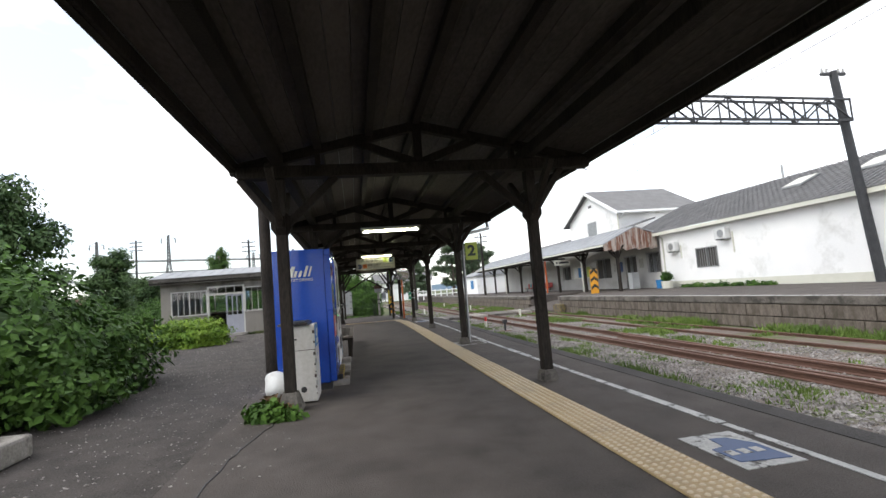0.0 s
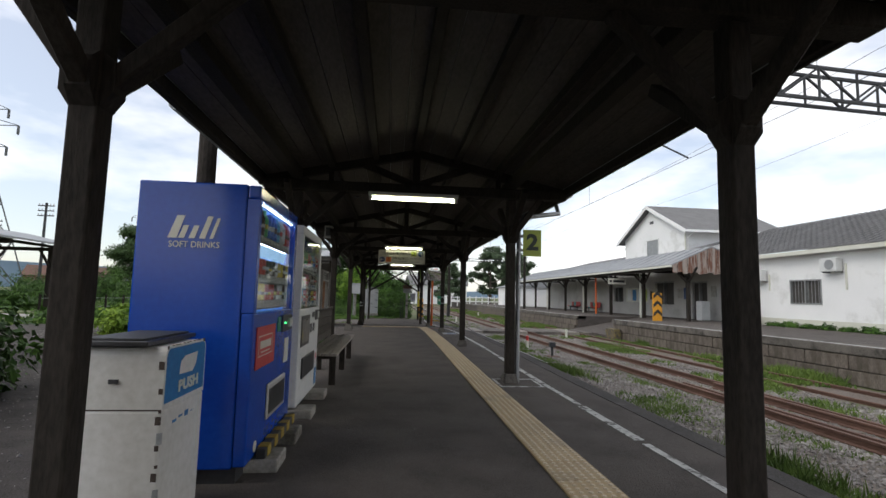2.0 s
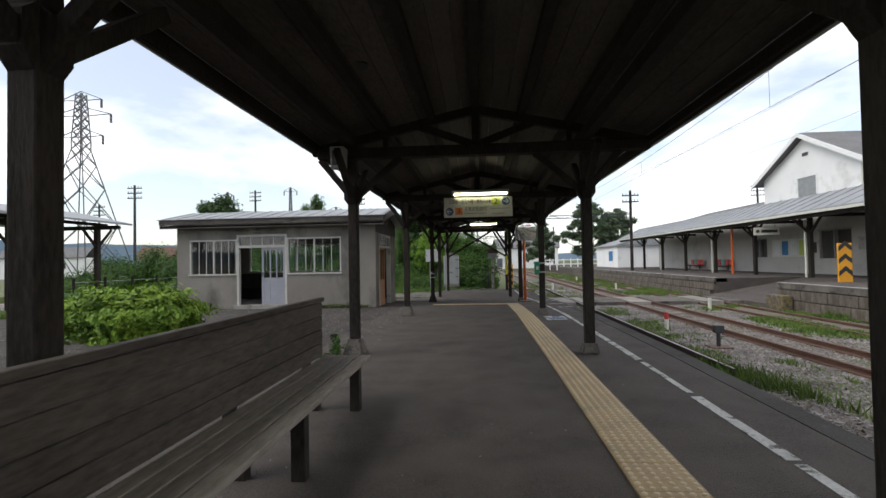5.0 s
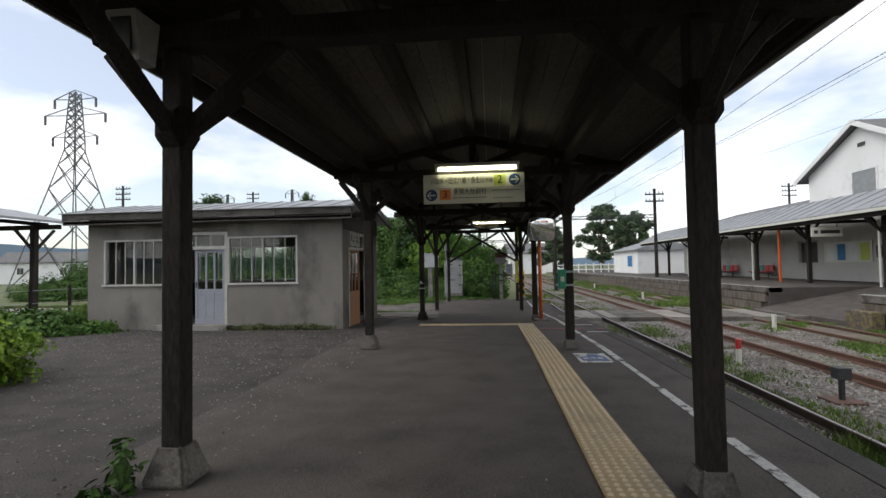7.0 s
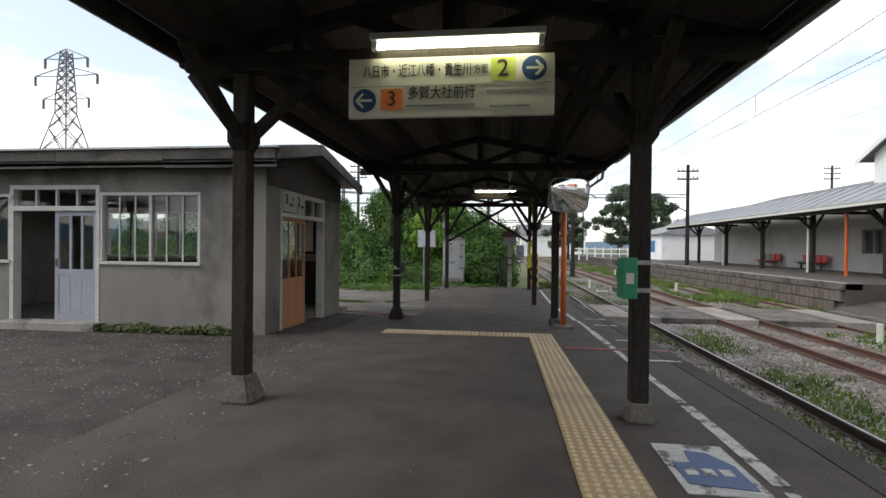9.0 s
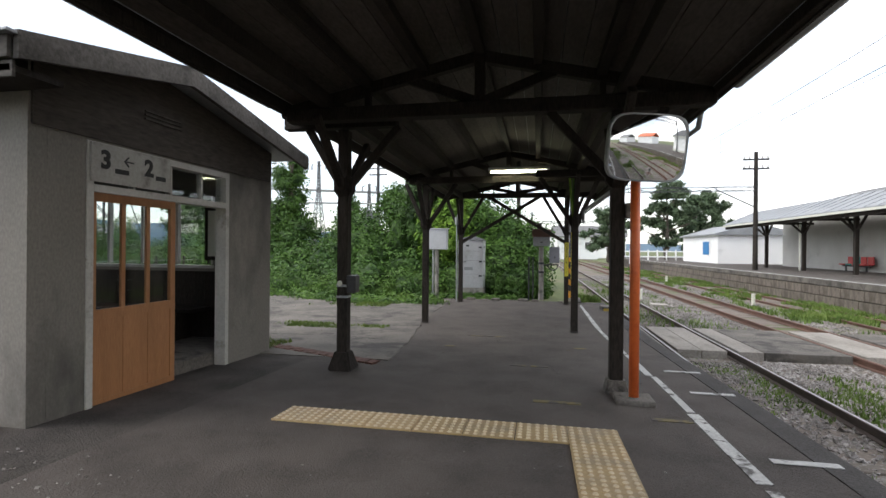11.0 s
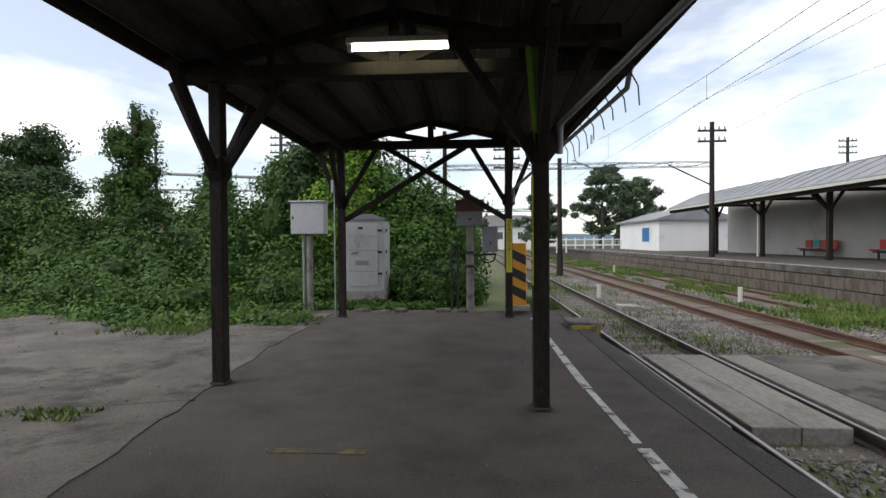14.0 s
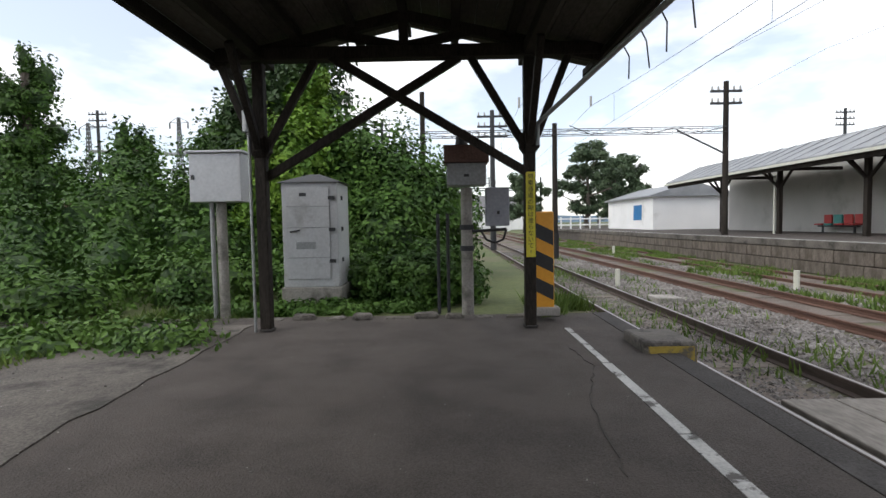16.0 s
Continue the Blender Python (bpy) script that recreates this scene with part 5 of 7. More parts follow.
for r, y in ((0.985, -0.004), (1.06, -0.02), (1.06, 0.04), (0.9, 0.06)):
    row = []
    for a in np.linspace(0, 2 * math.pi, 40, endpoint=False):
        c, s = math.cos(a), math.sin(a)
        k = (abs(c) ** 5 + abs(s) ** 5) ** -0.2
        row.append(bm.verts.new((c * k * MW * r, y, s * k * MH * r)))
    ring.append(row)
for p, q in zip(ring, ring[1:]):
    for i in range(40):
        bm.faces.new((p[i], p[(i + 1) % 40], q[(i + 1) % 40], q[i]))
bm.faces.new(ring[-1])
bm.transform(tilt)
part("rim", bm, M_GALV, mr, "grey rubber rim", smooth=True)
part("arm", rod((3.16, 18.2, 2.1), (3.2, 18.04, 2.08), 0.02), M_GALV, mr)
part("arm", rod((3.16, 18.2, 1.95), (3.2, 18.04, 2.0), 0.02), M_GALV, mr)

# strapped boxes on posts
gb = thing("first_aid_box", "green metal box strapped to a post", "box")
part("box_body", box(2.93, 3.03, 13.27, 13.42, 0.9, 1.17, bevel=0.01), M_GREEN, gb)
part("white_mark", box(2.955, 3.005, 13.266, 13.27, 1.0, 1.07), M_SIGNWHITE, gb)
for z in (0.93, 1.12):
    part("strap", box(2.93, 3.163, 13.437, 13.563, z, z + 0.03), M_GALV, gb)
db = thing("strapped_box", "small black box strapped to a post with silver bands", "box")
part("box_body", box(0.297, 0.4, 18.72, 18.86, 0.74, 0.93, bevel=0.012), M_DARKPLASTIC, db)
part("reflector", rod((0.21, 18.752, 0.84), (0.21, 18.748, 0.84), 0.03, n=14), M_SIGNWHITE, db)
for z in (0.68, 0.8):
    part("strap", box(0.167, 0.293, 18.757, 18.883, z, z + 0.025), M_GALV, db)
sx = thing("switch_box", "small grey switch box screwed to a post", "box")
part("box_body", box(3.115, 3.185, 18.4, 18.52, 1.52, 1.66, bevel=0.006), M_FOOTING, sx)
part("knob", rod((3.15, 18.4, 1.59), (3.15, 18.392, 1.59), 0.014, n=10), M_DARKPLASTIC, sx)
sp = thing("loudspeaker", "boxy pale loudspeaker hung under the eave", "loudspeaker")
part("cabinet", prism([(-0.03, 8.74, 2.38), (-0.03, 8.86, 2.38), (-0.03, 8.9, 2.64), (-0.03, 8.7, 2.64)], (0.17, 0, 0)), M_STATIONGREY, sp)
part("grille", box(0.0, 0.11, 8.7, 8.72, 2.42, 2.6), M_DARKPLASTIC, sp)
for xa, ya, xb, yb in ((3.95, 19.1, 3.12, 22.74), (3.95, 23.7, 3.17, 27.4)):
    wire([(xa, ya, 2.66), (xa, ya + 0.1, 2.5), (xb, yb, 1.92), (xb, yb + 0.02, 1.7)], 0.028, M_GALV, "downpipe", canopy, label="slanting grey downpipe")
for k in range(9):
    y = 23.7 + k * 0.42
    wire([(3.95, y, 2.62), (4.03, y + 0.03, 2.5), (4.05 + 0.02 * math.sin(k * 3), y + 0.05, 2.32 + 0.06 * math.sin(k * 7))], 0.007, M_DARKSTEEL, "gutter_bracket", canopy, label="broken hanging gutter bracket")
for x, y, z0, z1 in ((0.07, 27.45, -0.3, 1.95),):
    wire([(x, y, z0), (x, y, z1), (x + 0.02, y, z1 + 0.25)], 0.018, M_GALV, "conduit", canopy, label="thin grey conduit")
part("junction", rod((0.07, 27.43, 1.9), (0.07, 27.43, 2.12), 0.055, n=14), M_GALV, canopy, "grey junction canister")
gs = thing("green_streamer", "tattered green plastic strip hanging from the eave", "streamer")
part("strip_piece", prism([(2.86, 22.7, 2.5), (2.9, 22.7, 2.5), (2.93, 22.7, 2.05), (2.95, 22.7, 1.75), (2.92, 22.7, 1.8), (2.89, 22.7, 2.1)], (0, 0.012, 0)), M_LEAFLIGHT, gs)
part("strip_piece", prism([(2.92, 22.72, 2.5), (2.96, 22.72, 2.5), (2.95, 22.72, 1.9), (2.925, 22.72, 1.9)], (0, 0.012, 0)), M_LEAF, gs)


# warning tapes with vertical writing
def tape(x, y, z0, z1, text, w=0.13, inner=False):
    t = thing("warning_strip", "yellow strip with black vertical warning writing on a post", "sign", "warning strips")
    def flat(p, q, lo, hi, d0, d1):
        return box(x - d1, x - d0, y + p, y + q, lo, hi) if inner else box(x + p, x + q, y - d1, y - d0, lo, hi)
    part("strip", flat(-w / 2, w / 2, z0, z1, 0.061, 0.065), M_TAPEYELLOW, t)
    n = len(text)
    step = (z1 - z0 - 0.04) / n
    for i, ch in enumerate(text):
        lettering(ch, step * 0.95, M_BLACK, pose(x - 0.067, y, z1 - 0.02 - (i + 0.5) * step, 90, 0, -90) if inner else pose(x, y - 0.067, z1 - 0.02 - (i + 0.5) * step, 90, 0, 0), t, "character")


tape(XR - 0.12, 22.79, 0.7, 1.54, "列車通過の際は渡らないで!", 0.117, True)
tape(XR, 27.5, 0.5, 1.42, "列車通過の際は渡らないで!", 0.1)

# striped barrier at the platform end
tb = thing("striped_barrier", "amber barrier panel with black slanting stripes", "barrier")
part("panel", box(3.14, 3.44, 27.85, 27.93, -0.17, 1.0, bevel=0.02), M_TIGER, tb)
for k in range(3):
    z = 0.08 + k * 0.32
    part("stripe", prism([(3.15, 27.847, z + 0.02), (3.43, 27.847, z - 0.12), (3.43, 27.847, z + 0.05), (3.15, 27.847, z + 0.19)], (0, 0.002, 0)), M_BLACK, tb)
part("foot", box(3.1, 3.5, 27.8, 28.0, -0.22, -0.12, bevel=0.015), M_CONCRETE, tb)

# equipment beyond the platform end
GZ = -0.33
cb = thing("equipment_cabinet", "pale grey steel trackside cabinet with a peaked lid", "cabinet")
CX0, CX1, CY0, CY1 = -0.16, 0.64, 29.1, 29.85
part("plinth", box(CX0 - 0.03, CX1 + 0.03, CY0 - 0.03, CY1 + 0.03, GZ - 0.1, 0.0, bevel=0.015), M_CONCRETE, cb)
part("body", box(CX0, CX1, CY0, CY1, 0.0, 1.5, bevel=0.015), M_CABINET, cb)
bm = bmesh.new()
bmesh.ops.create_cone(bm, cap_ends=True, segments=4, radius1=0.72, radius2=0.12, depth=0.14, matrix=Matrix.Translation(((CX0 + CX1) / 2, (CY0 + CY1) / 2, 1.57)) @ Matrix.Diagonal((0.9, 0.8, 1, 1)) @ Matrix.Rotation(radians(45), 4, "Z"))
part("lid", bm, M_DARKSTEEL, cb, "dark grey peaked lid")
dd = part("door", box(CX0 + 0.07, CX1 - 0.12, CY0 - 0.018, CY0 - 0.001, 0.12, 1.42, bevel=0.004), M_CABINET, cb)
for z in (0.42, 0.85, 1.15):
    part("seam", box(CX0 + 0.07, CX1 - 0.12, CY0 - 0.021, CY0 - 0.0185, z, z + 0.012), M_GALV, dd)
part("plate", box(CX0 + 0.2, CX0 + 0.48, CY0 - 0.024, CY0 - 0.0185, 0.55, 0.65), M_GALV, dd)
part("nameplate", box(CX0 + 0.26, CX0 + 0.36, CY0 - 0.023, CY0 - 0.0185, 1.3, 1.35), M_DARKPLASTIC, dd)
part("lever", rod((CX0 + 0.12, CY0 - 0.03, 0.8), (CX0 + 0.26, CY0 - 0.03, 0.82), 0.012), M_DARKSTEEL, dd)
for z in (0.35, 0.8, 1.25):
    part("hinge", box(CX1 - 0.13, CX1 - 0.04, CY0 - 0.026, CY0 - 0.002, z, z + 0.05), M_DARKSTEEL, cb)
    part("clamp", box(CX1 + 0.001, CX1 + 0.02, CY0 + 0.2, CY0 + 0.26, z, z + 0.06), M_DARKSTEEL, cb)

jb = thing("junction_box", "pale grey box on a short concrete post", "junction box")
part("post", rod((-0.7, 28.4, GZ), (-0.7, 28.4, 1.25), 0.065, n=14), M_CONCRETE, jb)
part("conduit", rod((-0.8, 28.36, GZ), (-0.8, 28.36, 1.25), 0.03, n=10), M_GALV, jb)
part("box_body", box(-1.02, -0.37, 28.25, 28.53, 1.2, 1.81, bevel=0.01), M_CABINET, jb)
part("lid", box(-1.05, -0.34, 28.22, 28.55, 1.812, 1.84, bevel=0.006), M_CABINET, jb)
part("catch", box(-0.99, -0.96, 28.235, 28.25, 1.48, 1.54), M_DARKPLASTIC, jb)

hp = thing("signal_post_box", "rusty hooded box on a concrete post", "signal box")
part("post", rod((2.43, 28.0, -0.22), (2.43, 28.0, 1.3), 0.075, 0.068, n=14), M_CONCRETE, hp)
part("box_body", box(2.2, 2.66, 27.86, 28.16, 1.32, 1.58, bevel=0.01), M_SHEET, hp)
part("hood", prism([(2.17, 27.8, 1.585), (2.17, 28.18, 1.585), (2.17, 28.18, 1.8), (2.17, 27.93, 1.8)], (0.52, 0, 0)), M_RUST, hp, "rusted hood")
part("horn", rod((2.38, 27.95, 1.8), (2.38, 27.95, 1.97), 0.075, 0.06, n=14), M_BLACK, hp)
part("keyhole", box(2.4, 2.46, 27.855, 27.86, 1.42, 1.45), M_DARKPLASTIC, hp)
for z in (0.55, 0.8):
    part("clamp", rod((2.43, 28.0, z), (2.43, 28.0, z + 0.06), 0.085, n=14), M_DARKSTEEL, hp)
part("arm", rod((2.43, 27.98, 0.78), (2.9, 27.98, 0.8), 0.018), M_DARKSTEEL, hp)
wire([(2.6, 27.97, 0.78), (2.66, 27.95, 0.68), (2.76, 27.95, 0.64), (2.86, 27.96, 0.68), (2.9, 27.97, 0.8)], 0.015, M_BLACK, "cable", hp)
sb = thing("control_box", "small blue-grey steel control box on the signal post", "control box")
part("box_body", box(2.66, 2.94, 27.98, 28.14, 0.84, 1.3, bevel=0.01), M_DOORGREY, sb)
part("lid", box(2.68, 2.92, 27.97, 27.98, 1.14, 1.28), M_DOORGREY, sb)
part("lock", box(2.79, 2.82, 27.96, 27.98, 0.98, 1.02), M_DARKPLASTIC, sb)
for x in (2.08, 2.2):
    single("conduit_pipe", rod((x, 28.2, -0.25), (x, 28.22, 1.0), 0.022), M_DARKSTEEL, "thin dark conduit pipe standing in weeds", "pipe", "conduit pipes")
rng0 = random.Random(4)
for k in range(10):
    x = -0.1 + k * 0.37 + 0.04 * rng0.random()
    bm = box(x, x + 0.22 + 0.13 * rng0.random(), 28.02 + 0.05 * rng0.random(), 28.2, -0.4, -0.27 + 0.07 * rng0.random(), bevel=0.04)
    for q in bm.verts:
        q.co += 0.018 * noise.noise_vector(q.co * 7)
    single("edge_stone", bm, M_FOOTING, "rough dark kerb stone at the platform end", "kerb stone", "kerb stones")


# ---- station across the tracks ----
PX = 12.6
LV = 0.2
fp = thing("station_platform", "grey station platform with a stained block wall", "platform", kind="structure")
for y0, y1 in ((-40, 21.6), (26.4, 90)):
    part("surface", box(PX + 0.05, 40, y0, y1, -0.8, LV - 0.002), M_ASPHALT, fp)
    part("coping", box(PX - 0.08, PX + 0.55, y0, y1, LV - 0.2, LV + 0.02, bevel=0.02), M_SLAB, fp, "stained grey concrete coping")
    part("coping_line", box(PX + 0.0, PX + 0.1, y0, y1, LV + 0.021, LV + 0.026), M_WHITEPAINT, fp)
blk = [mesh_of(box(0, 0.09 + 0.02 * k, 0, 1.24, 0, 0.34, bevel=0.018), "block", M_KERB) for k in range(3)]
for y in list(np.arange(-14, 21.4, 1.27)) + list(np.arange(26.5, 60, 1.27)):
    for r in range(2):
        b = part("block", blk[int(y * 7 + r) % 3], None, fp)
        b.location = (PX - 0.06, y + 0.3 * r, LV - 0.2 - 0.36 * (r + 1))
part("ramp", prism([(12.25, 21.6, -0.9), (12.25, 21.6, RAIL + 0.02), (16.5, 21.6, LV), (40, 21.6, LV), (40, 21.6, -0.9)], (0, 4.8, 0)), M_ASPHALT, fp, "paved ramp down to the crossing")
single("crossing_step", box(12.15, 12.5, 20.6, 21.59, -0.75, -0.2, bevel=0.03), M_YELLOWPAINT, "faded yellow concrete step by the crossing", "step")

WX = 19.0
st = thing("station_building", "white rendered station building with tiled roofs", "building")
Y_A, Y_B = 7.0, 20.9
win = (16.25, 17.85, 1.2, 2.25)
bm = bmesh.new()
for p, q, lo, hi in ((Y_A, win[0], LV, 3.4), (win[1], Y_B, LV, 3.4), (win[0], win[1], LV, win[2]), (win[0], win[1], win[3], 3.4)):
    box(WX, WX + 0.2, p, q, lo, hi, bm)
bmesh.ops.remove_doubles(bm, verts=bm.verts, dist=1e-4)
part("wall", bm, M_STATION, st)
part("wall", box(WX + 0.2, WX + 9, Y_A, Y_A + 0.2, LV, 3.4), M_STATION, st)
part("gable_wall", prism([(WX, Y_A, 3.402), (WX + 9, Y_A, 3.402), (WX + 4.5, Y_A, 5.4)], (0, 0.2, 0)), M_STATION, st)
part("plinth", box(WX - 0.03, WX - 0.001, Y_A, Y_B, LV, LV + 0.35), M_SIGNWHITE, st)
# Dark panel in the window takes the place of the shaded room.
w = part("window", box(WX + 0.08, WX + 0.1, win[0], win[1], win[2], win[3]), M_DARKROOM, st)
for a, b, lo, hi in ((win[0], win[1], win[3] - 0.06, win[3]), (win[0], win[1], win[2], win[2] + 0.06), (win[0], win[0] + 0.06, win[2] + 0.06, win[3] - 0.06), (win[1] - 0.06, win[1], win[2] + 0.06, win[3] - 0.06), ((win[0] + win[1]) / 2 - 0.03, (win[0] + win[1]) / 2 + 0.03, win[2] + 0.06, win[3] - 0.06)):
    part("window_frame", box(WX - 0.03, WX + 0.078, a, b, lo, hi), M_GALV, w)
for k in range(9):
    y = win[0] + 0.12 + k * 0.168
    part("window_bar", box(WX - 0.028, WX - 0.014, y, y + 0.02, win[2] + 0.06, win[3] - 0.06), M_GALV, w)
part("fascia", box(WX - 0.42, WX - 0.36, Y_A - 0.5, Y_B, 3.28, 3.45), M_SIGNWHITE, st)
part("soffit", box(WX - 0.36, WX - 0.001, Y_A - 0.4, Y_B, 3.34, 3.38), M_STATION, st)
wire([(WX - 0.3, Y_B - 0.35, 3.3), (WX - 0.06, Y_B - 0.35, 3.1), (WX - 0.06, Y_B - 0.35, LV)], 0.04, M_SIGNWHITE, "rainpipe", st)


def tiled_slope(name, x0, z0, x1, z1, y0, y1, parent, step=0.3, mat=None):
    """Courses of tiles stepping up a slope, in overlapping rows."""
    n = max(2, int(math.hypot(x1 - x0, z1 - z0) / step))
    bm = bmesh.new()
    for i in range(n):
        a, b = i / n, (i + 1.06) / n
        xa, xb, za, zb = x0 + (x1 - x0) * a, x0 + (x1 - x0) * min(1, b), z0 + (z1 - z0) * a, z0 + (z1 - z0) * min(1, b)
        prism([(xa, y0, za + 0.02), (xb, y0, zb), (xb, y0, zb + 0.03), (xa, y0, za + 0.06)], (0, y1 - y0, 0), bm)
    y = y0 + 0.15
    while y < y1:
        m = bmesh.new()
        prism([(x0, y, z0 + 0.06), (x1, y, z1 + 0.06), (x1, y, z1 + 0.095), (x0, y, z0 + 0.095)], (0, 0.06, 0), m)
        joined(m, bm)
        y += 0.3
    o = part(name, bm, mat or M_TILEROOF, parent)
    o["kind"] = "stuff"
    return o


tiled_slope("roof_tiling", WX - 0.4, 3.45, WX + 4.5, 5.5, Y_A - 0.5, 24.5, st)
tiled_slope("roof_tiling", WX + 9.4, 3.45, WX + 4.5, 5.5, Y_A - 0.5, 24.5, st)
for y in (9.4, 12.9):
    sk = part("skylight", prism([(WX + 1.9, y, 4.52), (WX + 3.0, y, 4.98), (WX + 3.0, y, 5.06), (WX + 1.9, y, 4.6)], (0, 1.1, 0)), M_GALV, st)
    part("skylight_glass", prism([(WX + 1.98, y + 0.08, 4.635), (WX + 2.92, y + 0.08, 5.03), (WX + 2.92, y + 0.08, 5.04), (WX + 1.98, y + 0.08, 4.645)], (0, 0.94, 0)), M_SIGNWHITE, sk)
part("vent_pipe", rod((WX + 4.2, 16, 5.3), (WX + 4.2, 16, 6.2), 0.06), M_GALV, st)


def condenser(y, z):
    a = thing("air_conditioner", "white outdoor air conditioner unit on the wall", "air conditioner", "air conditioners")
    part("body", box(WX - 0.36, WX - 0.06, y, y + 0.75, z, z + 0.52, bevel=0.02), M_WHITE, a)
    part("fan_guard", rod((WX - 0.365, y + 0.3, z + 0.26), (WX - 0.38, y + 0.3, z + 0.26), 0.2, n=20), M_GALV, a)
    part("bracket", box(WX - 0.34, WX - 0.001, y + 0.05, y + 0.1, z - 0.05, z - 0.001), M_GALV, a)
    part("bracket", box(WX - 0.34, WX - 0.001, y + 0.62, y + 0.67, z - 0.05, z - 0.001), M_GALV, a)
    part("pipe", box(WX - 0.05, WX - 0.001, y - 0.12, y - 0.06, LV + 1.6, z + 0.3), M_SIGNWHITE, a)


condenser(15.2, 2.52)
condenser(19.1, 2.25)

# awning and the wall behind it
aw = thing("station_awning", "long grey sheet awning on dark braced posts", "canopy")
AX0, AX1, AP = 15.4, 18.9, 17.5
AY0, AY1 = 21.0, 52.0
part("roof_sheet", prism([(AX0, AY0, 3.0), (AP, AY0, 3.95), (AP, AY0, 4.02), (AX0, AY0, 3.07)], (0, AY1 - AY0, 0)), M_SHEET, aw)
part("roof_sheet", prism([(AP + 0.004, AY0, 3.95), (AX1 + 0.3, AY0, 3.42), (AX1 + 0.3, AY0, 3.49), (AP + 0.004, AY0, 4.02)], (0, 8, 0)), M_SHEET, aw)
bm = bmesh.new()
y = AY0 + 0.4
while y < AY1:
    beam((AX0 + 0.02, y, 3.085), (AP - 0.02, y, 4.035), 0.04, 0.03, bm)
    y += 0.9
part("roof_seam", bm, M_SHEET, aw)["kind"] = "stuff"
part("gutter", box(AX0 - 0.12, AX0 - 0.01, AY0, AY1, 2.9, 3.0), M_SIGNWHITE, aw)
part("eave_beam", box(AX0 + 0.1, AX0 + 0.25, AY0 + 0.05, AY1, 2.75, 2.93), M_WOOD, aw)
part("ceiling_board", prism([(AX0 + 0.3, AY0 + 0.1, 3.02), (AX1, AY0 + 0.1, 3.3), (AX1, AY0 + 0.1, 3.33), (AX0 + 0.3, AY0 + 0.1, 3.05)], (0, AY1 - AY0 - 0.2, 0)), M_BOARD, aw)
ns = 13
for k in range(ns):
    xa = AX0 + (AX1 - AX0) * k / ns
    xb = AX0 + (AX1 - AX0) * (k + 1) / ns - 0.02

    def top(x):
        return 3.0 + 0.95 * (x - AX0) / (AP - AX0) if x < AP else 3.95 - 0.53 * (x - AP) / (AX1 - AP)
    low = 2.62 + 0.05 * math.sin(k * 2.1)
    part("end_sheet", prism([(xa, AY0 - 0.03 - 0.015 * (k % 2), low), (xb, AY0 - 0.03 - 0.015 * (k % 2), low), (xb, AY0 - 0.03 - 0.015 * (k % 2), top(xb)), (xa, AY0 - 0.03 - 0.015 * (k % 2), top(xa))], (0, 0.02, 0)), M_RUSTSHEET, aw)
for k, y in enumerate(np.arange(AY0 + 0.3, AY1, 4.4)):
    x = 16.4
    p = part("post", box(x - 0.08, x + 0.08, y - 0.08, y + 0.08, LV, 3.05), M_WOOD, aw)
    for s in (-1, 1):
        part("brace", beam((x, y + s * 0.08, 2.2), (x, y + s * 0.75, 2.88), 0.08, 0.09), M_WOOD, p)
    part("brace", beam((x - 0.08, y, 2.2), (x - 0.75, y, 2.85), 0.08, 0.09), M_WOOD, p)
    part("beam", box(AX0 + 0.15, AX1 + 0.1, y - 0.06, y + 0.06, 2.88, 3.02), M_WOOD, p)
    if k % 2:
        part("rainpipe", rod((x - 0.16, y + 0.1, LV), (x - 0.16, y + 0.1, 2.7), 0.045), M_SIGNWHITE, p)
# Awning shade over a white wall is put into this base colour.
M_HALL = material("hall wall with awning shade in colour", (0.42, 0.41, 0.385), (0.53, 0.52, 0.49), rough=0.85, scale=0.8, fine=25, bump=0.15, stain=(0.36, 0.35, 0.32), stain_scale=0.6)
bk = thing("station_hall", "station hall wall with awning shade in its colour, doors and notices", "building")
holes = [(21.3, 22.7, 1.15, 2.35), (23.9, 25.3, LV, 2.3), (27.2, 29.4, 1.0, 2.4), (34.0, 35.6, 1.1, 2.2)]
bm = bmesh.new()
cuts = sorted({20.9, 52.0, *[h[0] for h in holes], *[h[1] for h in holes]})
for p, q in zip(cuts, cuts[1:]):
    hh = [h for h in holes if h[0] <= p and q <= h[1]]
    if hh:
        if hh[0][2] > LV:
            box(19.2, 19.4, p, q, LV, hh[0][2], bm)
        box(19.2, 19.4, p, q, hh[0][3], 3.6, bm)
    else:
        box(19.2, 19.4, p, q, LV, 3.6, bm)
bmesh.ops.remove_doubles(bm, verts=bm.verts, dist=1e-4)
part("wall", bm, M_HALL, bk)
for h in holes:
    # Dark panel fills the hole instead of an unlit interior.
    part("dark_infill", box(19.36, 19.39, h[0], h[1], h[2], h[3]), M_DARKROOM, bk)
    part("frame", box(19.17, 19.199, h[0] - 0.06, h[1] + 0.06, h[3], h[3] + 0.08), M_GALV, bk)
    part("frame", box(19.17, 19.355, (h[0] + h[1]) / 2 - 0.03, (h[0] + h[1]) / 2 + 0.03, h[2], h[3]), M_GALV, bk)
for k in range(9):
    part("window_bar", box(19.15, 19.168, 21.36 + 0.155 * k, 21.38 + 0.155 * k, 1.15, 2.35), M_GALV, bk)
for y0, z0, w, h, c in ((25.6, 1.35, 0.5, 0.7, M_SIGNBLUE), (26.25, 1.4, 0.5, 0.6, M_OLDSIGN), (23.1, 1.5, 0.45, 0.6, M_OLDSIGN), (29.6, 1.3, 0.4, 0.55, M_BENCHBACK)):
    part("wall_notice", box(19.17, 19.198, y0, y0 + w, z0, z0 + h), c, bk)
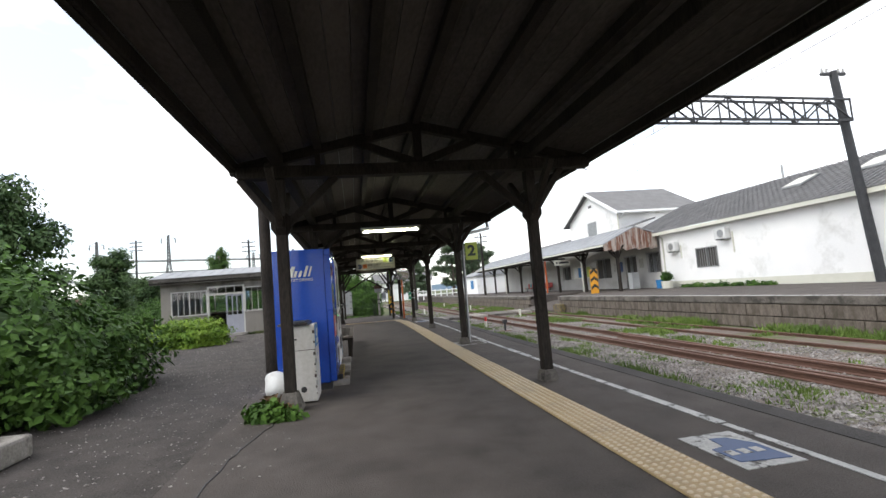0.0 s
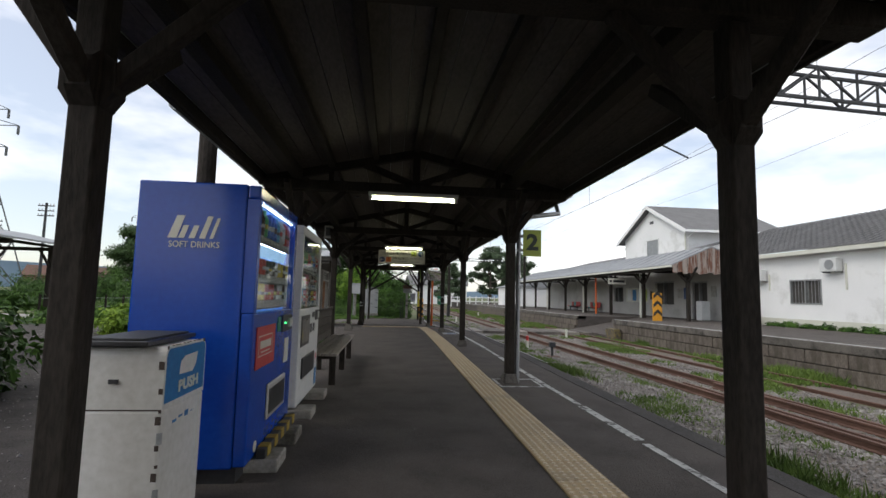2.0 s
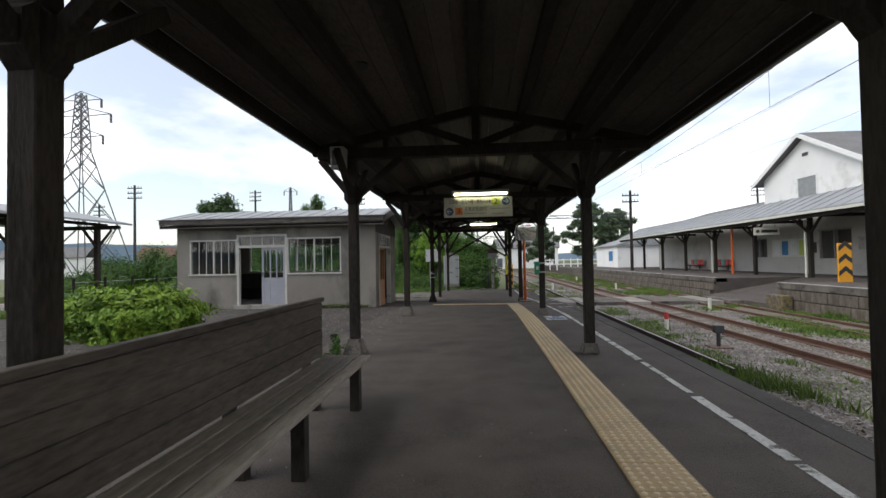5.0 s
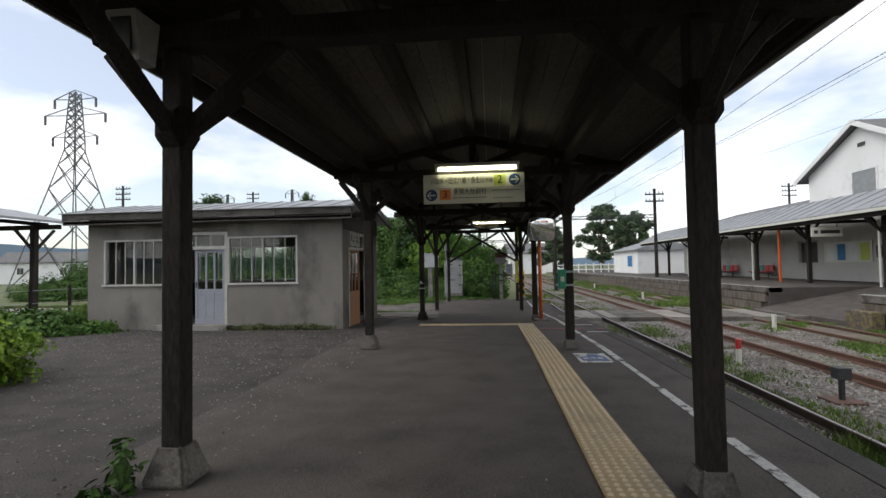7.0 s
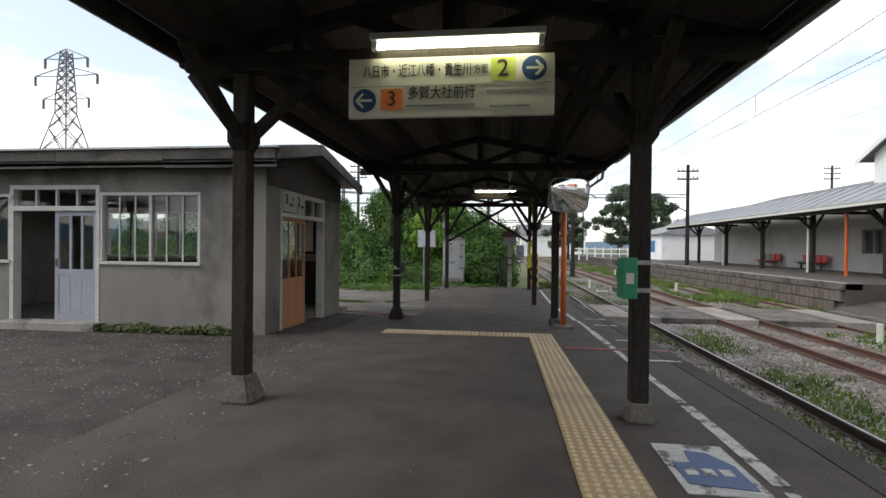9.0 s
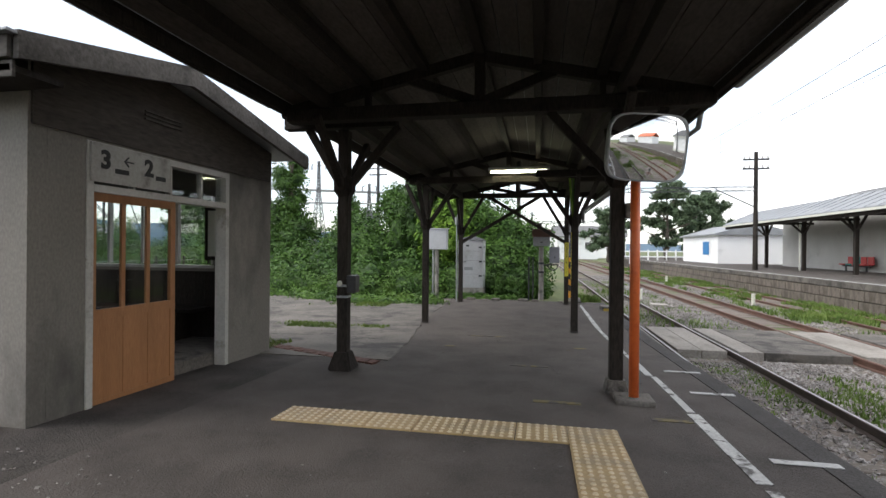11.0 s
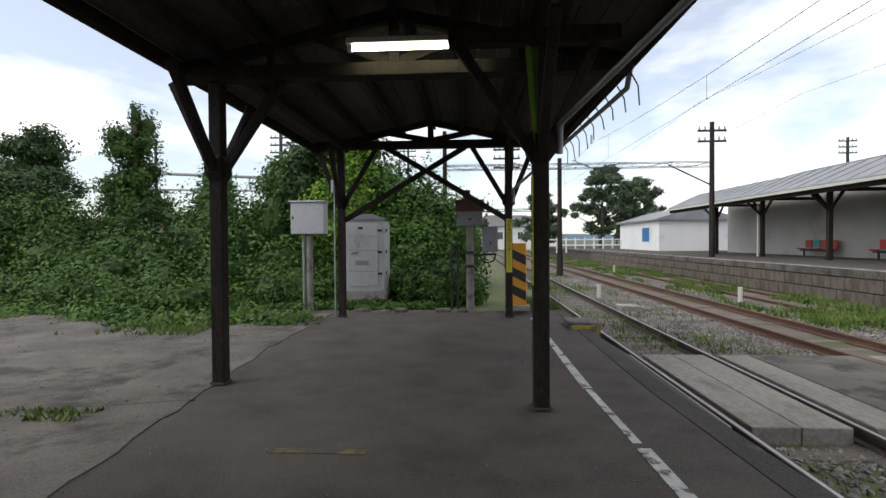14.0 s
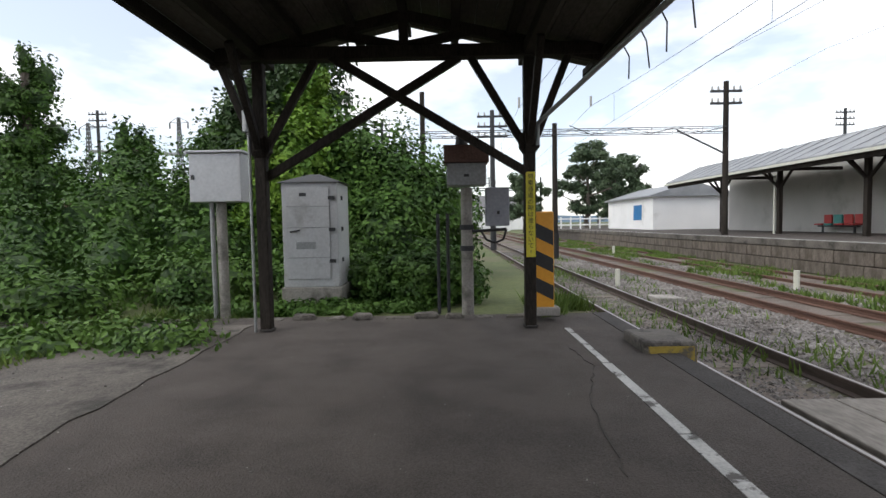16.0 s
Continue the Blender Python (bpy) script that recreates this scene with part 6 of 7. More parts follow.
part("roof_slope", prism([(18.8, 28.4, 3.9), (24, 28.4, 5.3), (24, 28.4, 5.4), (18.8, 28.4, 4.0)], (0, 23.6, 0)), M_TILEROOF, bk)
part("back_block", box(19.4, 27, 24.6, 52, LV, 3.85), M_STATION, bk)
# upper storey with a gable to the tracks
up = thing("upper_storey", "white two-storey station block with a grey tiled gable roof", "building")
ux, uy0, uy1, ez, rz = 21.6, 29.6, 38.4, 6.35, 8.5
part("wall", box(ux, 27.4, uy0, uy1, 3.4, ez), M_STATION, up)
part("gable_wall", prism([(ux, uy0, ez + 0.002), (ux, uy1, ez + 0.002), (ux, (uy0 + uy1) / 2, rz - 0.12)], (0.2, 0, 0)), M_STATION, up)
ym2 = (uy0 + uy1) / 2
for ya, s in ((uy0 - 0.7, 1), (uy1 + 0.7, -1)):
    part("roof_slope", prism([(ux - 0.45, ya, ez - 0.35), (ux - 0.45, ym2 - s * 0.003, rz), (ux - 0.45, ym2 - s * 0.003, rz + 0.12), (ux - 0.45, ya, ez - 0.23)], (7.75, 0, 0)), M_TILEROOF, up)
    part("barge_board", prism([(ux - 0.5, ya, ez - 0.5), (ux - 0.5, ym2 - s * 0.003, rz - 0.15), (ux - 0.5, ym2 - s * 0.003, rz + 0.13), (ux - 0.5, ya, ez - 0.22)], (0.048, 0, 0)), M_STATION, up)
part("gutter", box(ux - 0.5, ux + 7.3, uy0 - 0.82, uy0 - 0.705, ez - 0.42, ez - 0.26, bevel=0.02), M_STATION, up)
wire([(ux + 0.1, uy0 - 0.76, ez - 0.4), (ux + 0.1, uy0 - 0.12, ez - 0.75), (ux + 0.1, uy0 - 0.1, 3.9)], 0.05, M_STATION, "rainpipe", up)
for z in (4.66, 5.9):
    part("window_frame", box(ux - 0.06, ux - 0.001, ym2 - 1.0, ym2 + 0.8, z, z + 0.08), M_STATION, up)
for y in (ym2 - 1.0, ym2 + 0.72):
    part("window_frame", box(ux - 0.06, ux - 0.001, y, y + 0.08, 4.745, 5.895), M_STATION, up)
part("window", box(ux - 0.03, ux - 0.001, ym2 - 0.9, ym2 + 0.7, 4.7, 5.9), M_GALV, up)
part("vent", box(ux - 0.04, ux - 0.001, ym2 - 0.25, ym2 + 0.25, 7.2, 7.4), M_DARKPLASTIC, up)
part("rainpipe", rod((ux - 0.1, uy0 - 0.1, 3.9), (ux - 0.1, uy0 - 0.1, 5.95), 0.05), M_SIGNWHITE, up)

# things under the awning
tp = thing("striped_barrier", "amber warning panel with black stripes on the platform", "barrier")
part("panel", box(14.6, 15.1, 21.45, 21.53, LV - 0.1, 1.6, bevel=0.03), M_TIGER, tp)
for k in range(3):
    z = LV + 0.2 + k * 0.45
    part("stripe", prism([(14.62, 21.447, z), (14.85, 21.447, z + 0.2), (15.08, 21.447, z), (15.08, 21.447, z + 0.18), (14.85, 21.447, z + 0.38), (14.62, 21.447, z + 0.18)], (0, 0.002, 0)), M_BLACK, tp)
op = single("orange_post", box(15.95, 16.04, 31.6, 31.69, LV - 0.1, 2.75), M_ORANGE, "orange painted steel post under the awning", "post")
hs = thing("exit_sign", "white hanging sign with unreadable lettering", "sign")
part("board", box(15.2, 16.4, 27.9, 27.95, 2.2, 2.58), M_SIGNWHITE, hs)
for a, b in ((15.3, 15.45), (15.55, 16.3)):
    part("print", box(a, b, 27.895, 27.899, 2.32, 2.46), M_DARKPLASTIC, hs)
part("hanger", rod((16.2, 27.92, 2.58), (16.2, 27.92, 3.05), 0.015), M_DARKSTEEL, hs)
part("hanger", rod((15.4, 27.92, 2.58), (15.4, 27.92, 3.05), 0.015), M_DARKSTEEL, hs)
pt = thing("notice_board", "white notice board with pinned posters", "notice board")
part("board", box(19.14, 19.19, 30.2, 33.4, 1.1, 2.1), M_SIGNWHITE, pt)
for k, c in enumerate((M_SIGNYELLOW, M_WHITE, M_LIGHTBLUE, M_WHITE)):
    part("poster", box(19.13, 19.139, 30.35 + k * 0.76, 30.9 + k * 0.76, 1.2, 2.0), c, pt)
SEATS = (M_RED, M_RED, material("teal seat", (0.05, 0.25, 0.22), rough=0.4, bump=0.02), M_RED)
for y in (37.6, 42.0):
    sr = thing("seat_row", "row of moulded plastic platform seats", "seats", "seat rows")
    part("frame", box(18.7, 18.76, y, y + 2.2, LV + 0.25, LV + 0.32), M_DARKSTEEL, sr)
    for k in range(4):
        bm = box(18.5, 18.95, y + 0.05 + k * 0.55, y + 0.5 + k * 0.55, LV + 0.33, LV + 0.4, bevel=0.02)
        box(18.93, 18.99, y + 0.05 + k * 0.55, y + 0.5 + k * 0.55, LV + 0.38, LV + 0.78, bm, 0.02)
        part("seat", bm, SEATS[k], sr)
    for k in (0.2, 1.9):
        part("leg", box(18.7, 18.76, y + k, y + k + 0.06, LV, LV + 0.25), M_DARKSTEEL, sr)
vb = single("ticket_box", box(18.3, 18.8, 23.1, 23.6, LV, 1.25, bevel=0.03), M_WHITE, "white waist-high ticket collecting box", "box")
bl = single("blue_bucket", rod((18.4, 20.4, LV), (18.4, 20.4, LV + 0.5), 0.2, 0.24, n=16), M_LIGHTBLUE, "blue plastic bucket by the wall", "bucket")
tk = single("planter_tub", rod((18.3, 19.6, LV), (18.3, 19.6, LV + 0.4), 0.28, 0.33, n=16), M_SIGNWHITE, "white planter tub by the wall", "planter")
wh = thing("white_shed", "low white trackside shed with a blue poster", "building")
part("wall", box(16.5, 22, 56.5, 66, LV, 2.5), M_STATION, wh)
part("roof", prism([(16.2, 56.2, 2.5), (22.3, 56.2, 2.5), (22.3, 56.2, 2.6), (19.2, 56.2, 3.5), (16.2, 56.2, 2.6)], (0, 10, 0)), M_SHEET, wh)
part("poster", box(16.46, 16.499, 58.5, 60.0, 0.9, 2.0), M_LIGHTBLUE, wh)


# ---- poles, wires and distance ----
def pole_top(x, y, z, parent, w=1.4, n=3):
    for k in range(n):
        zz = z - 0.35 - 0.5 * k
        part("crossarm", box(x - w / 2, x + w / 2, y - 0.05, y + 0.05, zz, zz + 0.09), M_DARKSTEEL, parent)
        for s in (-0.9, -0.5, 0.5, 0.9):
            part("insulator", rod((x + s * w / 2, y, zz + 0.09), (x + s * w / 2, y, zz + 0.26), 0.05, 0.03, n=8), M_STATIONGREY, parent)


def lattice_beam(x0, x1, y, z0, z1, parent, skew=0.0, bar=0.07):
    for yy in (y - 0.2, y + 0.2):
        at = lambda x: yy + skew * (x1 - x) / (x1 - x0)
        for z in (z0, z1):
            part("chord", beam((x0, at(x0), z), (x1, at(x1), z), bar, bar), M_DARKSTEEL, parent)
        n = int(abs(x1 - x0) / 1.0)
        bm = bmesh.new()
        for k in range(n):
            a, b = x0 + (x1 - x0) * k / n, x0 + (x1 - x0) * (k + 1) / n
            beam((a, at(a), z0 if k % 2 else z1), (b, at(b), z1 if k % 2 else z0), bar * 0.64, bar * 0.64, bm)
            beam((b, at(b), z0), (b, at(b), z1), bar * 0.57, bar * 0.57, bm)
        part("lattice", bm, M_DARKSTEEL, parent)["kind"] = "stuff"


g1 = thing("catenary_gantry", "dark lattice catenary gantry on a tall mast", "gantry", "gantries")
part("mast", rod((18.75, 8.4, LV), (18.0, 8.4, 7.7), 0.17, 0.13, n=12), M_DARKSTEEL, g1)
part("strut", rod((0.7, 7.2, 3.0), (0.7, 7.2, 6.2), 0.1, n=10), M_DARKSTEEL, g1)
lattice_beam(0.7, 18.3, 8.4, 5.85, 6.6, g1, -1.2)
pole_top(18.0, 8.4, 7.9, g1, 1.0, 1)
g2 = thing("catenary_gantry", "slim catenary beam on three poles", "gantry", "gantries")
for x, z, top in ((1.2, -0.4, 6.4), (6.75, BED, 5.0), (13.9, LV, 6.6)):
    part("mast", rod((x, 43, z), (x, 43, top), 0.13, 0.1, n=12), M_WOOD, g2)
lattice_beam(1.2, 13.9, 43, 4.5, 4.72, g2, 0.0, 0.028)
part("foot_stripe", rod((6.75, 43, BED), (6.75, 43, 0.4), 0.16, n=12), M_BLACK, g2)
part("strut", beam((13.9, 43, 3.6), (11.9, 43, 4.6), 0.06, 0.06), M_DARKSTEEL, g2)
pole_top(13.9, 43, 6.5, g2, 1.3, 2)
g3 = thing("catenary_gantry", "dark catenary gantry far down the line", "gantry", "gantries")
for x in (1.5, 13.9):
    part("mast", rod((x, 84, BED), (x, 84, 6.5), 0.13, 0.1, n=10), M_DARKSTEEL, g3)
lattice_beam(1.5, 13.9, 84, 4.9, 5.2, g3)
SPANS = (-34, 8.4, 43, 84, 130)
for x in (5.27, 8.27):
    cw = thing("overhead_wire", "thin overhead contact and messenger wire", "wire", "overhead wires")
    for a, b in zip(SPANS, SPANS[1:]):
        pts = [(x, a + (b - a) * k / 12, 5.7 - 0.7 * (1 - (2 * k / 12 - 1) ** 2)) for k in range(13)]
        wire(pts, 0.006, M_DARKSTEEL, "messenger", cw)
        wire([(x, a, 4.5), (x, b, 4.5)], 0.0055, M_DARKSTEEL, "contact_wire", cw)
        for k in range(2, 12, 3):
            q = pts[k]
            wire([(q[0], q[1], q[2]), (q[0], q[1], 4.5)], 0.005, M_DARKSTEEL, "dropper", cw)
    for y in SPANS[1:-1]:
        part("registration_arm", rod((x - 0.9, y, 4.9), (x, y, 4.52), 0.02, n=8), M_DARKSTEEL, cw)
        part("insulator", rod((x, y, 5.68), (x, y, 6.1), 0.05, n=8), M_STATIONGREY, cw)
fw = thing("feeder_wires", "high feeder wires beside the track", "wire", "overhead wires")
for x, z in ((13.4, 7.6), (18.0, 7.85)):
    pts = []
    for a, b in zip((-34, 8.4, 43, 84), (8.4, 43, 84, 130)):
        pts += [(x, a + (b - a) * k / 8, z - 0.6 * (1 - (2 * k / 8 - 1) ** 2)) for k in range(8)]
    wire(pts, 0.006, M_DARKSTEEL, "feeder", fw)


def utility_pole(x, y, h, z0=-0.5, arms=3):
    u = thing("utility_pole", "grey utility pole with crossarms", "utility pole", "utility poles")
    part("shaft", rod((x, y, z0), (x, y, h), 0.16, 0.11, n=10), M_DARKSTEEL, u)
    pole_top(x, y, h, u, 1.5, arms)
    return u


for x, y, h in ((-26, 62, 10.5), (-33, 50, 9.5), (-10.5, 52, 8.5), (-3.5, 66, 10), (34, 62, 9.5), (29, 110, 11), (-45, 60, 9), (10.5, 120, 10), (4.5, 47, 6.5)):
    utility_pole(x, y, h)


M_TOWER = material("weathered tower steel", (0.09, 0.095, 0.1), (0.14, 0.145, 0.15), rough=0.6, metal=0.3, bump=0.05)


def lattice_tower(name, x, y, h, w, label, arms, z0=-0.7):
    t = thing(name, label, "pylon", "lattice towers")
    bm = bmesh.new()
    th = max(0.05, h * 0.0035)

    def half(z):
        k = z / h
        return w * (0.5 - 0.42 * min(1, k * 1.45)) if k < 0.69 else w * 0.08 * (1 - 0.6 * (k - 0.69) / 0.31) + w * 0.01
    lv = [0]
    while lv[-1] < h * 0.97:
        lv.append(min(h, lv[-1] + max(half(lv[-1]) * 1.7, h * 0.035)))
    for a, b in zip(lv, lv[1:]):
        ha, hb = half(a), half(b)
        ca = [(x - ha, y - ha), (x + ha, y - ha), (x + ha, y + ha), (x - ha, y + ha)]
        cbb = [(x - hb, y - hb), (x + hb, y - hb), (x + hb, y + hb), (x - hb, y + hb)]
        for i in range(4):
            j = (i + 1) % 4
            beam((*ca[i], z0 + a), (*cbb[i], z0 + b), th * 1.5, th * 1.5, bm)
            beam((*ca[i], z0 + a), (*cbb[j], z0 + b), th, th, bm)
            beam((*ca[j], z0 + a), (*cbb[i], z0 + b), th, th, bm)
    part("lattice_frame", bm, M_TOWER, t)["kind"] = "stuff"
    for z, r in arms:
        am = bmesh.new()
        for s in (-1, 1):
            beam((x, y, z0 + z * h), (x + s * r, y, z0 + z * h + 0.15), th, th, am)
            beam((x, y, z0 + z * h + 0.05 * h), (x + s * r, y, z0 + z * h + 0.15), th, th, am)
            rod((x + s * r, y, z0 + z * h + 0.1), (x + s * r, y, z0 + z * h - h * 0.04), th * 1.6, n=6, bm=am)
        part("tower_arm", am, M_TOWER, t)
    return t


lattice_tower("transmission_tower", -49.6, 62.6, 25.2, 8.8, "tall grey lattice transmission tower", ((0.75, 3.0), (0.86, 4.1), (0.94, 2.8)))
for x, y, h in ((-27, 76, 14), (-20.5, 78, 11), (-37, 76, 13.5), (-15, 78, 10.5), (-9, 80, 11)):
    lattice_tower("substation_frame", x, y, h, 2.2, "grey lattice substation frame above trees", ((0.93, 1.0),))
sw = thing("substation_beam", "grey lattice beam between substation frames", "gantry")
part("beam_rod", rod((-37, 76, 9.5), (-9, 80, 8.5), 0.18, n=6), M_GALV, sw)
part("beam_rod", rod((-37, 76, 7.5), (-15, 78, 7.2), 0.12, n=6), M_GALV, sw)

# hills and far houses
bm = bmesh.new()
prev = None
for k in range(121):
    a = radians(20 + k * 2.2)
    r = 1150
    h = 16 + 26 * noise.fractal((k * 0.09, 3.1, 0), 0.9, 2.1, 5) + 34 * max(0, math.sin((k - 28) / 26.0))
    p = [bm.verts.new((r * math.cos(a), r * math.sin(a), -4)), bm.verts.new((r * math.cos(a), r * math.sin(a), max(6, h)))]
    if prev:
        bm.faces.new((prev[0], p[0], p[1], prev[1]))
    prev = p
single("backdrop", bm, M_HILL, "hazy blue hills on the horizon", "hills", kind="structure")


def house(x, y, w, d, h, roofmat, rise, turn=0, tone=None):
    o = thing("house", "small far house with a pitched roof", "house", "far houses")
    part("wall", box(-w / 2, w / 2, -d / 2, d / 2, 0, h), tone or M_STATION, o)
    for s in (-1, 1):
        part("roof_slope", prism([(-w / 2 - 0.4, s * (d / 2 + 0.4), h - 0.1), (-w / 2 - 0.4, s * 0.003, h + rise), (-w / 2 - 0.4, s * 0.003, h + rise + 0.15), (-w / 2 - 0.4, s * (d / 2 + 0.4), h + 0.05)], (w + 0.8, 0, 0)), roofmat, o)
    for k in (-1, 1):
        # Dark panel laid on the wall in place of a shaded room.
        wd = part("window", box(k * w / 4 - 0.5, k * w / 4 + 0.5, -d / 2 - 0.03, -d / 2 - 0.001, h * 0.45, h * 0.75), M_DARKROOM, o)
        part("frame", box(k * w / 4 - 0.03, k * w / 4 + 0.03, -d / 2 - 0.05, -d / 2 - 0.031, h * 0.45, h * 0.75), M_ALU, wd)
    o.matrix_world = pose(x, y, -0.7, 0, 0, turn)
    return o


house(9.5, 118, 8, 7, 4.5, M_TILEROOF, 2.2, 10)
house(18, 135, 9, 8, 5, M_TILEROOF, 2.4, -8)
house(1, 140, 9, 7, 4, M_TILEROOF, 2.2, 4)
house(-62, 105, 16, 7, 4, M_RUST, 2.0, 20, M_RUSTSHEET)
house(-84, 95, 14, 7, 4, M_TILEROOF, 2.0, 20)
# seen behind the camera by the mirror
house(31, -24, 12, 9, 5, M_ORANGE, 2.4, 70)
house(20, -38, 10, 8, 4.5, M_TILEROOF, 2.2, 70)
wf = thing("white_fence", "white concrete post and rail fence", "fence")
for k in range(16):
    part("post", box(10 + k * 0.9, 10.12 + k * 0.9, 68, 68.12, -0.2, 1.3), M_STATION, wf)
for z in (0.5, 1.05):
    part("rail", box(10, 23.7, 67.95, 67.998, z, z + 0.12), M_STATION, wf)
# the other platform's canopy, beyond the grass
oc = thing("side_canopy", "dark timber canopy of the far side platform", "canopy")
for s, x1 in ((-1, -18.2), (1, -13.2)):
    part("roof_sheet", prism([(-15.7, 2, 3.55), (x1, 2, 3.0), (x1, 2, 3.08), (-15.7, 2, 3.63)], (0, 21, 0)), M_SHEET, oc)
for y in np.arange(3, 23.5, 3.9):
    for x in (-14.4, -17.0):
        p = part("post", box(x - 0.09, x + 0.09, y - 0.09, y + 0.09, -0.3, 3.1), M_WOOD, oc)
        for s in (-1, 1):
            part("brace", beam((x, y + s * 0.08, 2.1), (x, y + s * 0.8, 2.85), 0.08, 0.08), M_WOOD, p)
    part("tie_beam", box(-18, -13.4, y - 0.07, y + 0.07, 2.82, 2.98), M_WOOD, oc)
for x in (-14.4, -17.0):
    part("wall_plate", box(x - 0.07, x + 0.07, 2, 23, 2.98, 3.1), M_WOOD, oc)
single("side_platform", box(-19, -13, -20, 26, BED, -0.28), M_CONCRETE, "low grey concrete side platform", "platform", kind="structure")
ff = thing("wire_fence", "dark post fence along the grass", "fence")
for k in range(14):
    part("post", rod((-12.4 + 0.12 * k, 19 + k * 1.3, -0.5), (-12.4 + 0.12 * k, 19 + k * 1.3, 0.85), 0.05, n=8), M_WOOD, ff)
for z in (0.3, 0.7):
    wire([(-12.4, 19, z), (-10.8, 36, z)], 0.01, M_GALV, "strand", ff)
# track-side markers
rw = thing("marker_post", "short red and white marker stake in the ballast", "marker")
part("stake", rod((6.65, 16.2, BED), (6.65, 16.2, -0.42), 0.05, n=12), M_SIGNWHITE, rw)
part("red_cap", rod((6.65, 16.2, -0.42), (6.65, 16.2, -0.24), 0.052, n=12), M_RED, rw)
sw1 = thing("switch_stand", "small black switch stand between the tracks", "switch stand")
part("stand", rod((6.75, 13.6, BED), (6.75, 13.6, -0.4), 0.04, n=10), M_DARKSTEEL, sw1)
part("head", box(6.66, 6.84, 13.52, 13.68, -0.4, -0.24, bevel=0.01), M_DARKSTEEL, sw1)
part("foot", box(6.55, 6.95, 13.4, 13.8, BED, BED + 0.06), M_RUST, sw1)
for x, y in ((9.9, 33), (9.9, 45), (10.0, 21.2), (6.3, 34)):
    single("marker_post", rod((x, y, BED), (x, y, BED + 0.45), 0.06, n=12), M_SIGNWHITE, "short white concrete marker post", "marker", "white markers")
single("edge_box", box(6.2, 6.7, 31.5, 32.0, BED, BED + 0.12, bevel=0.02), M_CONCRETE, "flat concrete cover beside the rail", "cover")

# ---- planting ----
rng = np.random.default_rng(7)


def bush(name, blobs, count, size, mat, label, category="bush", kind="", stems=(), group=""):
    b = thing(name, label, category, group, kind)
    v, f = leaves_in(blobs, int(count * 1.9), size * 0.7, rng, shell=0.5)
    o = part("foliage", from_arrays("foliage", v, f, mat), None, b)
    o["kind"] = "stuff"
    # lumpy inner blobs in the dark leaf colour keep the middle closed
    bm = bmesh.new()
    for c, r in blobs:
        own = bmesh.new()
        bmesh.ops.create_icosphere(own, subdivisions=2, radius=1)
        for q in own.verts:
            q.co *= 0.5 + 0.3 * noise.noise(q.co * 2.3 + Vector(c))
        own.transform(Matrix.Translation(c) @ Matrix.Diagonal((*r, 1)))
        joined(own, bm)
    part("inner_growth", bm, M_LEAFDARK, b)
    for p, q, r in stems:
        part("stem", rod(p, q, r, r * 0.6), M_BARK, b)
    return b


def tree(name, x, y, z0, h, crown, count, size, mat, label, lean=0.0, base=0.35, seed=1, airy=1.0):
    t = thing(name, label, "tree", "trees")
    r = np.random.default_rng(seed)
    bm = bmesh.new()
    p = Vector((x, y, z0))
    q = None
    pts = [Vector((x + lean * k / 6 + 0.12 * r.normal(), y + 0.12 * r.normal(), z0 + h * 0.85 * k / 6)) for k in range(7)]
    pts[0] = Vector((x, y, z0))
    r0 = h * 0.03
    for k, (a, b) in enumerate(zip(pts, pts[1:])):
        rod(a, b, r0 * (1 - k / 7), r0 * (1 - (k + 1) / 7), 8, bm)
    part("trunk", bm, M_BARK, t)
    blobs = []
    lm = bmesh.new()
    n = 46
    for k in range(n):
        f = base + (1 - base) * (k + 0.5) / n
        a = k * 2.4 + r.random()
        rad = crown * (1.1 - 1.1 * abs(f - 0.5)) * (0.25 + 0.75 * r.random())
        c = Vector((x + lean * f + math.cos(a) * rad, y + math.sin(a) * rad, z0 + h * f + 0.1 * crown * r.normal()))
        s = crown * airy * (0.2 + 0.22 * r.random())
        blobs.append((tuple(c), (s * 1.15, s * 1.15, s * 0.8)))
        if k % 3 == 0:
            rod(pts[min(5, int(f * 6))], c, r0 * 0.35, r0 * 0.1, 6, lm)
    part("limb", lm, M_BARK, t)["kind"] = "stuff"
    v, fc = leaves_in(blobs, int(count * 2.2), size * 0.68, r, shell=0.2)
    o = part("crown", from_arrays("crown", v, fc, mat), None, t)
    o["kind"] = "stuff"
    return t


# vines and shrubs beside the start of the platform
bush("vine_thicket", [((-3.9, 1.6, 0.75), (1.7, 1.9, 1.2)), ((-4.6, -0.6, 0.7), (1.7, 1.8, 1.3)), ((-3.1, 3.0, 0.45), (0.9, 1.2, 0.75)), ((-3.4, -1.4, 0.35), (1.0, 1.2, 0.6)), ((-5.6, 2.6, 1.4), (1.8, 1.8, 1.6)), ((-2.7, 1.2, 0.3), (0.7, 1.0, 0.45))], 26000, 0.075, M_LEAF, "sprawling dark green vine thicket on the asphalt edge")
tree("tree", -6.2, 5.6, -0.1, 3.8, 1.25, 9000, 0.08, M_LEAFDARK, "dark leafy tree behind the vine thicket", seed=3)
bush("weed_patch", [((0.0, -0.34, 0.06), (0.2, 0.16, 0.13)), ((0.2, -0.4, 0.03), (0.15, 0.1, 0.08)), ((-0.16, -0.2, 0.04), (0.09, 0.1, 0.12))], 420, 0.055, M_LEAF, "low weeds with small leaves round a post foot", "weeds")
